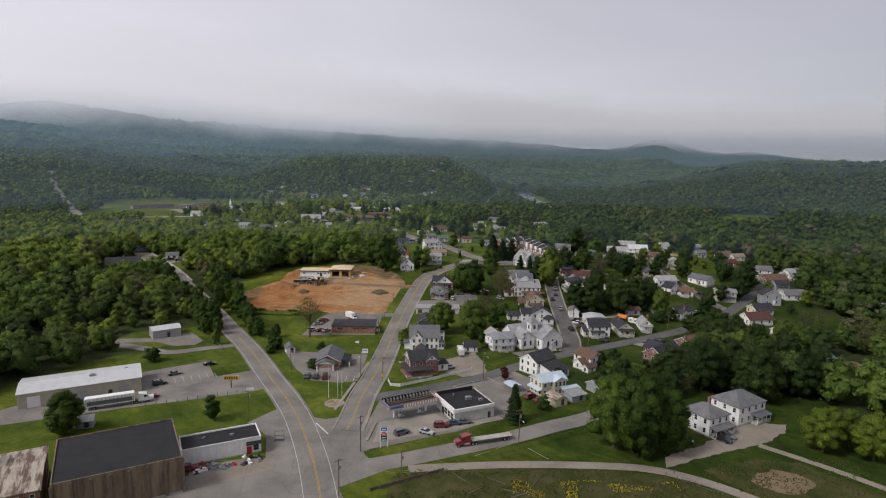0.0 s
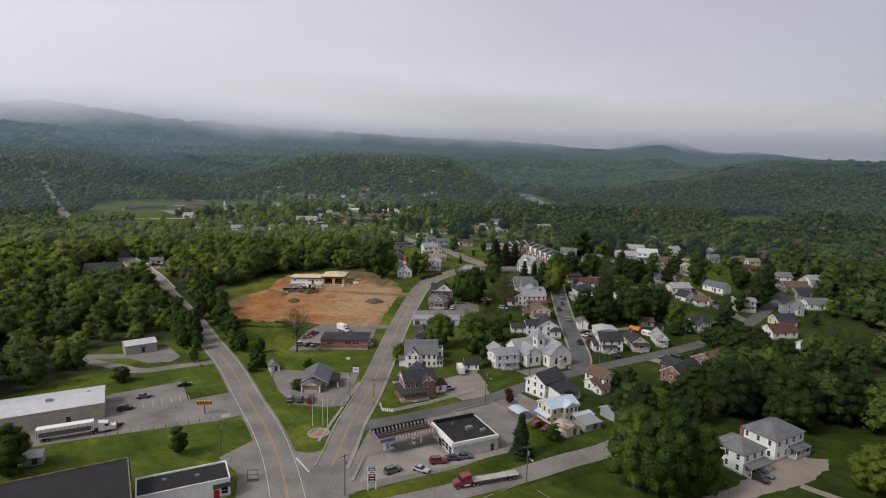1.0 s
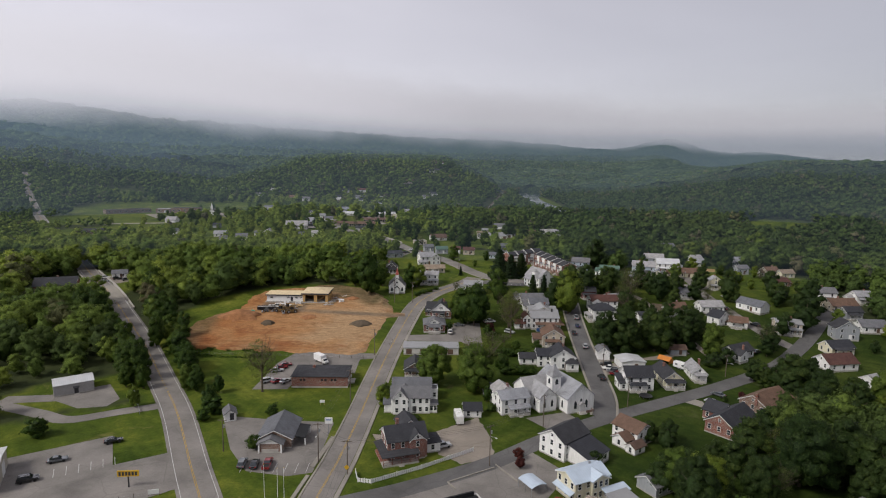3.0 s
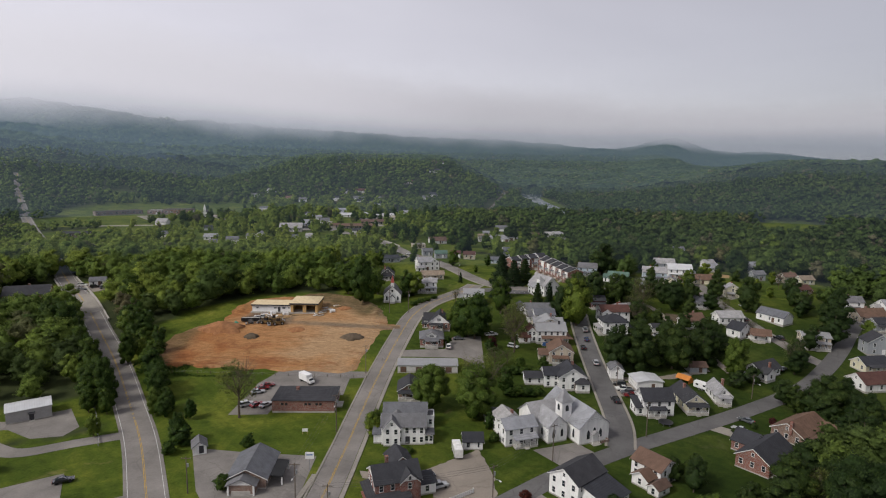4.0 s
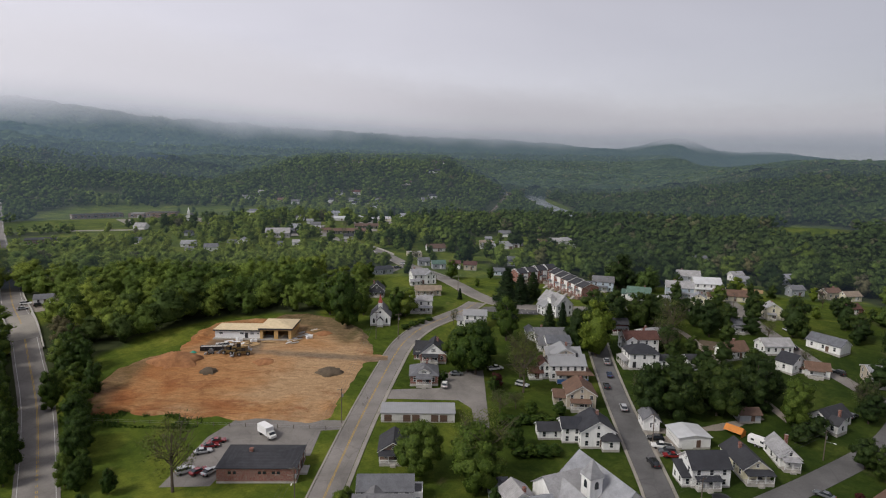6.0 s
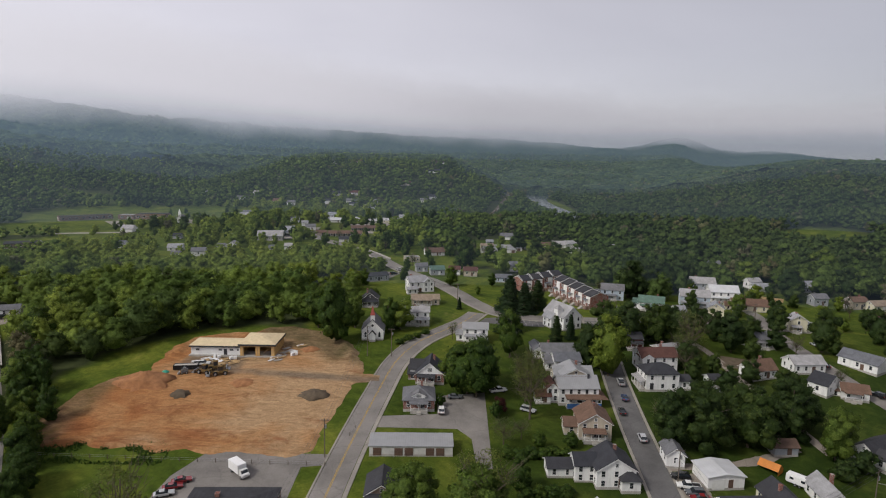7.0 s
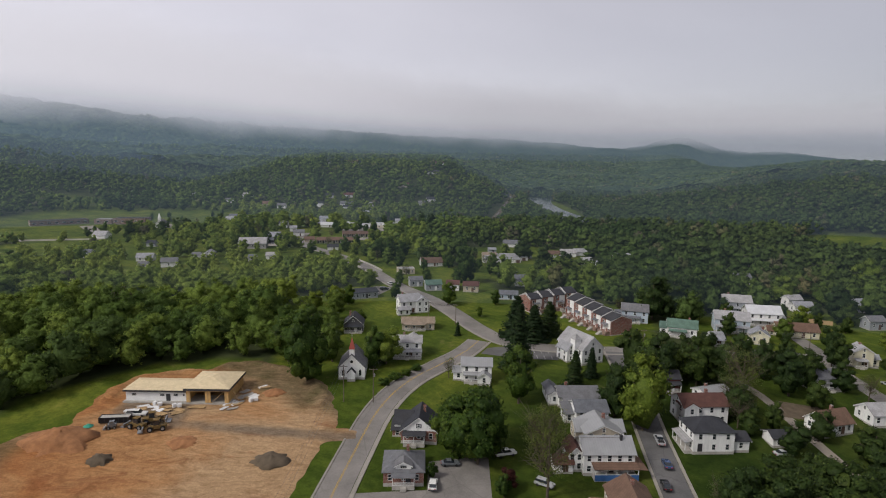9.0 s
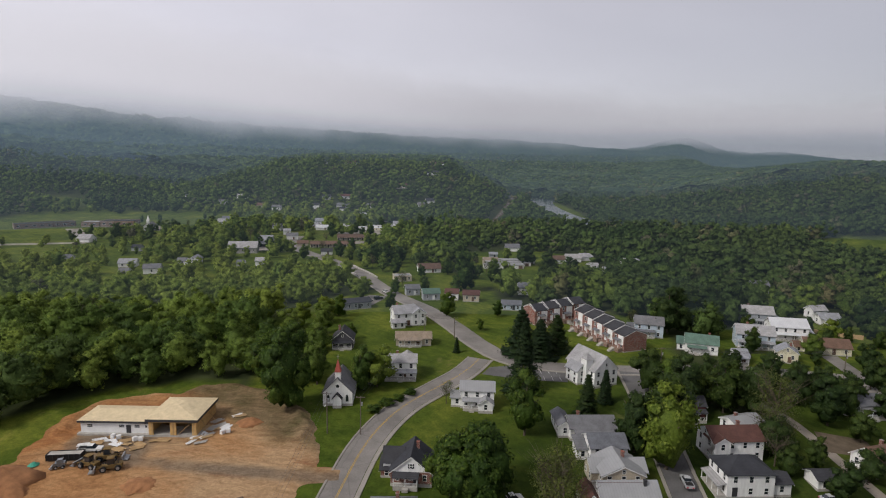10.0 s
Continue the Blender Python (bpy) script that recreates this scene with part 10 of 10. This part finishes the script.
for x, y, h in ((-37.4, 187.6, 10.5), (-34.4, 187.8, 9.6), (-33.0, 188.0, 9.6)):
    r = thing("flagpole", x, y, 0, "slim white flagpole on the grass", "flagpole", "flagpoles by the memorial")
    part("pole", tube((0, 0, -0.3), (0, 0, h), 0.06, 0.035), WHITEPAINT, r)
    part("finial", tube((0, 0, h), (0, 0, h + 0.16), 0.09, 0.03), YELLOWPAINT, r)
r = thing("notice_board", -36.2, 244.6, 5, "small white notice board on the lawn", "sign")
part("board", box(-0.8, 0.8, -0.05, 0.05, 0.8, 1.7), WHITEPAINT, r)
for u in (-0.65, 0.65):
    part("post", box(u - 0.05, u + 0.05, -0.05, 0.05, -0.3, 0.8), TIMBER, r)

# picket fence round the corner house


def picket_fence(pts, label):
    for (x0, y0), (x1, y1) in zip(pts, pts[1:]):
        L = math.hypot(x1 - x0, y1 - y0)
        r = thing("picket_fence", x0, y0, math.degrees(math.atan2(y1 - y0, x1 - x0)), label, "fence")
        pk = mesh_from("picket", *box(-0.25, 0.25, -0.02, 0.02, 0.05, 1.15), WHITEPAINT)
        n = int(L / 0.6)
        for i in range(n):
            part("picket", pk, None, r, "", pose((i + 0.5) * L / n, 0, 0))
        part("rail", box(0, L, 0.02, 0.07, 0.3, 0.4), WHITEPAINT, r)
        part("rail", box(0, L, 0.02, 0.07, 0.85, 0.95), WHITEPAINT, r)
        for u in (0, L / 2, L):
            part("post", box(u - 0.08, u + 0.08, -0.1, 0.1, -0.3, 1.3), WHITEPAINT, r)


picket_fence([(-19.0, 203.4), (-17.8, 199.2), (-14.4, 198.6), (-2.3, 206.0), (11.6, 216.0)], "white vinyl fence round the corner lawn")
post = mesh_from("post", *box(-0.07, 0.07, -0.07, 0.07, -0.3, 1.2), WOODPOLE)


def post_row(x0, y0, x1, y1, n, label, rails=True):
    L = math.hypot(x1 - x0, y1 - y0)
    r = thing("post_fence", x0, y0, math.degrees(math.atan2(y1 - y0, x1 - x0)), label, "fence")
    for i in range(n):
        part("post", post, None, r, "", pose(i * L / (n - 1), 0, 0))
    if rails:
        part("wire", join(box(0, L, -0.012, 0.012, 0.5, 0.53), box(0, L, -0.012, 0.012, 1.0, 1.03)), STEEL, r)


post_row(58.5, 142.0, 72.0, 131.0, 7, "weathered posts along the gravel drive")
post_row(-94.0, 178.2, -66.0, 191.2, 11, "low post fence along the parking lot")
post_row(-14, 139.8, 2, 141.6, 6, "weathered posts at the field edge")
post_row(-20, 300, -13, 335, 9, "thin posts along the site edge")
post_row(-104, 287, -24, 285.6, 18, "thin wire fence below the clay site")
def bank(name, pts, width, height, mat, label):
    """A long low ridge of earth under grass, uneven along its back."""
    line = smooth_line(pts, 1.2)
    d = np.gradient(line, axis=0)
    n = np.stack([d[:, 1], -d[:, 0]], axis=1) / np.linalg.norm(d, axis=1)[:, None]
    verts, cols = [], (-1.0, -0.72, -0.35, 0.0, 0.35, 0.72, 1.0)
    for i, (q, m) in enumerate(zip(line, n)):
        end = min(1.0, 0.25 * min(i, len(line) - 1 - i))
        for o in cols:
            x, y = q + m * o * width / 2
            h = height * end * (1 - o * o) * (0.8 + 0.5 * float(value_noise(x, y, 2.2, 61)))
            verts.append((x, y, gz(x, y) + 0.02 + h))
    k = len(cols)
    me = mesh_from(name, verts, grid_faces(k, len(line)), mat, True)
    me.flip_normals()
    return tagged(new(name, me), label, "bank", kind="structure")


bank("grass_bank", [(-20.2, 149.6), (-8, 155.2), (6, 162.6), (20, 171.2), (25, 174.8)], 4.6, 0.7, MEADOW, "steep grass bank between forecourt and service road")
bank("grass_bank", [(14, 152.4), (24, 156.8), (38, 164.4), (52, 172.5)], 3.0, 0.45, MEADOW, "low grass verge beside the service road")
r = thing("timber_wall", -16.6, 132.3, math.degrees(math.atan2(10.2, 18.1)), "low dark timber retaining wall at the field edge", "wall")
for i in range(9):
    part("post", box(i * 2.55 - 0.1, i * 2.55 + 0.1, -0.14, 0.14, -0.3, 0.95), WOODPOLE, r)
for k in range(3):
    part("board", box(0, 20.4, 0.14, 0.24, 0.02 + 0.27 * k, 0.26 + 0.27 * k), WOODPOLE, r)
# green-roofed shelter, dirt patch and lane in the eastern clearing
house(156.4, 232.5, 20, 7.5, 5.0, 2.4, "small shed with a green metal roof in a clearing", "gable", "x", 1.2, TAN, ROOF_GREEN, name="shed", category="shed", windows="")
sheet("bare_patch", [(160, 228), (167, 227), (172, 231), (170, 236), (163, 236), (159, 232)], 0.05, EARTH, "bare brown earth beside the green-roofed shed", "soil")
sheet("lane", [(140, 214), (147, 221), (154, 225), (158, 222), (152, 214), (143, 208)], 0.05, ASPHALT, "short asphalt lane in the eastern clearing", "road")
# faint worn lines across the field beside the service road
for p, q in (((38.1, 169.8), (9.6, 150.5)), ((24.1, 156.4), (29.5, 149.5))):
    v0, f0 = ribbon(smooth_line([p, q], 1.5), 0, 0.22, 0.05)
    tagged(new("footpath", mesh_from("footpath", v0, f0, SIDEWALK)), "narrow pale line worn into the grass", "path", kind="structure")
line = smooth_line([(-86, 238), (-98, 257), (-116, 283)], 2.0)
v0, f0 = ribbon(line, -5.6, 0.06, 0.85, 0.32)
rail = tagged(new("guard_rail", mesh_from("guard_rail", v0, f0, STEEL)), "dull steel guard rail beside the highway", "guard rail")
for k in range(0, len(line), 2):
    d = line[min(k + 1, len(line) - 1)] - line[max(k - 1, 0)]
    d = d / np.linalg.norm(d)
    x, y = line[k] + np.array([d[1], -d[0]]) * -5.75
    part("post", box(x - 0.07, x + 0.07, y - 0.07, y + 0.07, gz(x, y) - 0.3, gz(x, y) + 0.8), STEEL, rail)

# bridge deck on the highway
seg = smooth_line([(-159, 345), (-171, 360), (-180, 370)], 2.0)
v0, f0 = ribbon(seg, 0, 9.7, 0.118)
tagged(new("bridge_deck", mesh_from("bridge_deck", v0, f0, SIDEWALK)), "pale concrete bridge deck on the highway", "bridge", kind="structure")
for s in (-5.1, 5.1):
    v0, f0 = ribbon(seg, s, 0.35, 0.95, 1.2)
    tagged(new("bridge_parapet", mesh_from("bridge_parapet", v0, f0, CONCRETE)), "pale concrete bridge parapet", "bridge", kind="structure")

# lot markings
mark = mesh_from("marking", *box(-2.4, 2.4, -0.06, 0.06, 0, 0.012), ROADWHITE)


def markings(x, y, rot, n, gap, dz):
    r = thing("parking_marks", x, y, rot, "row of worn white parking lines", "road marking", z=gz(x, y) + dz, kind="structure")
    for i in range(n):
        part("marking", mark, None, r, "", pose(0, i * gap, 0))


markings(-82.6, 206.6, 120, 6, 2.7, 0.085)
markings(-48.5, 204.6, 92, 7, -2.8, 0.075)
markings(35, 391, 90, 6, -2.6, 0.065)
markings(32.0, 397, 90, 6, -2.6, 0.065)
v0, f0 = ribbon(smooth_line([(-37.5, 168.5), (-32.5, 161.5)], 1.0), 0, 0.5, 0.165)
tagged(new("stop_line", mesh_from("stop_line", v0, f0, ROADWHITE)), "worn white stop line across the junction", "road marking", kind="structure")

# kerb islands between the bank lot and the main street


def kerb_strip(x0, y0, x1, y1, w, label="pale raised concrete kerb island"):
    L = math.hypot(x1 - x0, y1 - y0)
    r = thing("kerb_island", x0, y0, math.degrees(math.atan2(y1 - y0, x1 - x0)), label, "kerb", kind="structure")
    part("kerb", bevelled(box(0, L, -w / 2, w / 2, -0.3, 0.28), 0.05), SIDEWALK, r)


kerb_strip(-30.6, 205.5, -28.4, 222.5, 1.3)
kerb_strip(-33.6, 178.0, -30.8, 201.5, 1.0)
kerb_strip(-20.8, 158, -19.6, 169.6, 0.9)
kerb_strip(4.6, 199.8, 16.8, 207.4, 0.4)
kerb_strip(4.6, 199.8, 6.6, 196.8, 0.4)
kerb_strip(17.2, 209.0, 22.5, 200.4, 0.4)

# ---- yards east of the side street ----
r = thing("tent", 90.6, 288.6, 40, "orange-red tarpaulin tent on the grass", "tent")
part("cover", join(slab([(-1.7, -2.6, 1.2), (0, -2.6, 2.6), (0, 2.6, 2.6), (-1.7, 2.6, 1.2)], 0.05), slab([(1.7, -2.6, 1.2), (0, -2.6, 2.6), (0, 2.6, 2.6), (1.7, 2.6, 1.2)], 0.05)), ORANGEPAINT, r)
part("end_panel", ([(-1.7, -2.55, 1.2), (1.7, -2.55, 1.2), (0, -2.55, 2.6), (-1.7, -2.55, 0), (1.7, -2.55, 0)], [(3, 4, 1, 2, 0)]), ORANGEPAINT, r)
r = thing("camper", 94.4, 282.2, -50, "white camper trailer parked in the grass", "trailer")
part("body", bevelled(box(-2.8, 2.8, -1.1, 1.1, 0.6, 2.8), 0.2), WHITEPAINT, r)
for u in (-1.4, 1.2):
    part("side_window", box(u - 0.45, u + 0.45, -1.13, -1.09, 1.6, 2.2), GLASS, r)
wheels_at(r, [(x, s) for x in (-0.5, 0.5) for s in (-0.95, 0.95)], 0.35)
r = thing("trampoline", 72.4, 256.2, 0, "round black trampoline on the lawn", "trampoline")
part("mat", tube((0, 0, 0.78), (0, 0, 0.82), 1.9, 1.9, 20), BLACKPAINT, r)
part("pad", join(*[slab([(c0 * 1.9, s0 * 1.9, 0.86), (c0 * 2.2, s0 * 2.2, 0.86), (c1 * 2.2, s1 * 2.2, 0.86), (c1 * 1.9, s1 * 1.9, 0.86)], 0.06) for (c0, s0), (c1, s1) in ring]), DARKTRIM, r)
for k in range(6):
    part("leg", tube((2.0 * math.cos(k), 2.0 * math.sin(k), -0.1), (2.0 * math.cos(k), 2.0 * math.sin(k), 0.8), 0.04), STEEL, r)
sheet("vegetable_garden", [(106, 350), (109, 360), (120, 356), (119, 347)], 0.06, SPOIL, "bare brown vegetable garden bed", "soil")
sheet("driveway", [(84, 253.5), (88, 256.5), (98, 247), (94, 244)], 0.06, SIDEWALK, "pale concrete driveway")
sheet("driveway", [(62, 276), (62, 286), (71, 286), (71, 276)], 0.05, GRAVEL, "gravel parking place beside the street")
sheet("yard_lane", [(64, 287.5), (64, 290.5), (84, 292), (98, 297), (104, 300), (104, 297), (86, 289.4)], 0.05, GRAVEL, "gravel lane behind the houses", "road")
r = thing("board_fence", 158, 451.5, -28, "tan wooden board fence", "fence")
bd = mesh_from("board", *box(-0.24, 0.24, -0.03, 0.03, 0, 1.9), TIMBER)
for i in range(44):
    part("board", bd, None, r, "", pose(i * 0.5, 0, 0))
# low stone and timber remains in the rough field
for i, (x, y, L, k) in enumerate(((5, 139.5, 5, -50), (9, 133.5, 4, 40), (14.5, 138, 5, -35), (20, 132, 6, 30), (24.5, 138, 5, 60), (17.5, 133.5, 4, -20))):
    r = thing("fallen_beam", x, y, k, "weathered timber beam lying in dry grass", "timber", "beams in the field")
    part("beam", moved(box(-L / 2, L / 2, -0.16, 0.16, -0.1, 0.2), pose(0, 0, 0, 0, 1.0, 0)), WOODPOLE if i % 2 else SPOIL, r)

# ---- yard trees of the eastern streets and the far town ----
g = np.random.default_rng(77)


def yard_trees(x0, x1, y0, y1, gap, low, high, seed):
    x, y = scatter(x0, x1, y0, y1, gap, seed)
    ok = cleared(x, y) & free_of(x, y, 1.5)
    for i in np.nonzero(ok)[0]:
        kind = ("broad", "broad", "light", "broad", "olive", "broad")[int(g.integers(6))]
        tree(kind, round(float(x[i]), 1), round(float(y[i]), 1), low + (high - low) * float(g.random()), 0.95)


yard_trees(86, 215, 338, 480, 17, 6, 11, 3)
yard_trees(120, 200, 262, 335, 19, 6, 10, 4)
yard_trees(-60, 100, 500, 640, 20, 7, 11, 5)
yard_trees(-190, -20, 600, 800, 22, 7, 12, 6)
yard_trees(-300, -230, 680, 860, 30, 5, 8, 7)


# ---- rough growth in the dry fields ----
def tufts(name, x0, x1, y0, y1, count, height, mat, label, seed, clump=0.5):
    """Loose tufts of two blades each, gathered in clumps."""
    h = np.random.default_rng(seed)
    x, y = h.uniform(x0, x1, count), h.uniform(y0, y1, count)
    ok = (value_noise(x, y, 4.0, seed) > clump) & free_of(x, y, 0.6)
    x, y = x[ok], y[ok]
    z = terrain(x, y)
    n = len(x)
    k = h.uniform(0, math.tau, n)
    s = height * h.uniform(0.5, 1.2, n)
    dx, dy = np.cos(k) * s * 0.45, np.sin(k) * s * 0.45
    lean = h.normal(size=(2, n)) * s * 0.3
    one = np.stack([np.stack([x - dx, y - dy, z - 0.05], 1), np.stack([x + dx, y + dy, z - 0.05], 1), np.stack([x + lean[0], y + lean[1], z + s], 1)], 1)
    two = np.stack([np.stack([x - dy, y + dx, z - 0.05], 1), np.stack([x + dy, y - dx, z - 0.05], 1), np.stack([x - lean[0], y - lean[1], z + s * 0.8], 1)], 1)
    v = np.concatenate([one, two]).reshape(-1, 3)
    tagged(new(name, mesh_tris(name, v, np.arange(len(v)).reshape(-1, 3), mat)), label, "grass", kind="stuff")


tufts("grass_tufts", -12, 84, 108, 144, 7000, 0.5, grass_material("dry_grass", (0.045, 0.06, 0.015), (0.08, 0.085, 0.028), (0.13, 0.115, 0.05)), "rough dry grass tufts in the field", 91, 0.45)
tufts("grass_tufts", 72, 112, 118, 152, 3000, 0.5, grass_material("rank_grass", (0.03, 0.055, 0.01), (0.055, 0.08, 0.018), (0.1, 0.1, 0.035)), "rough green grass tufts beside the track", 92, 0.45)
tufts("yellow_flowers", 18, 60, 124, 139, 2600, 0.4, plain("yellow_petals", (0.55, 0.42, 0.03), 0.7), "patches of yellow wild flowers in dry grass", 93, 0.62)
tufts("weeds", -112, -66, 284, 295, 2500, 0.6, grass_material("weed_leaves", (0.023, 0.051, 0.009), (0.042, 0.083, 0.014), (0.077, 0.125, 0.022)), "rank weeds along the foot of the clay", 94, 0.5)
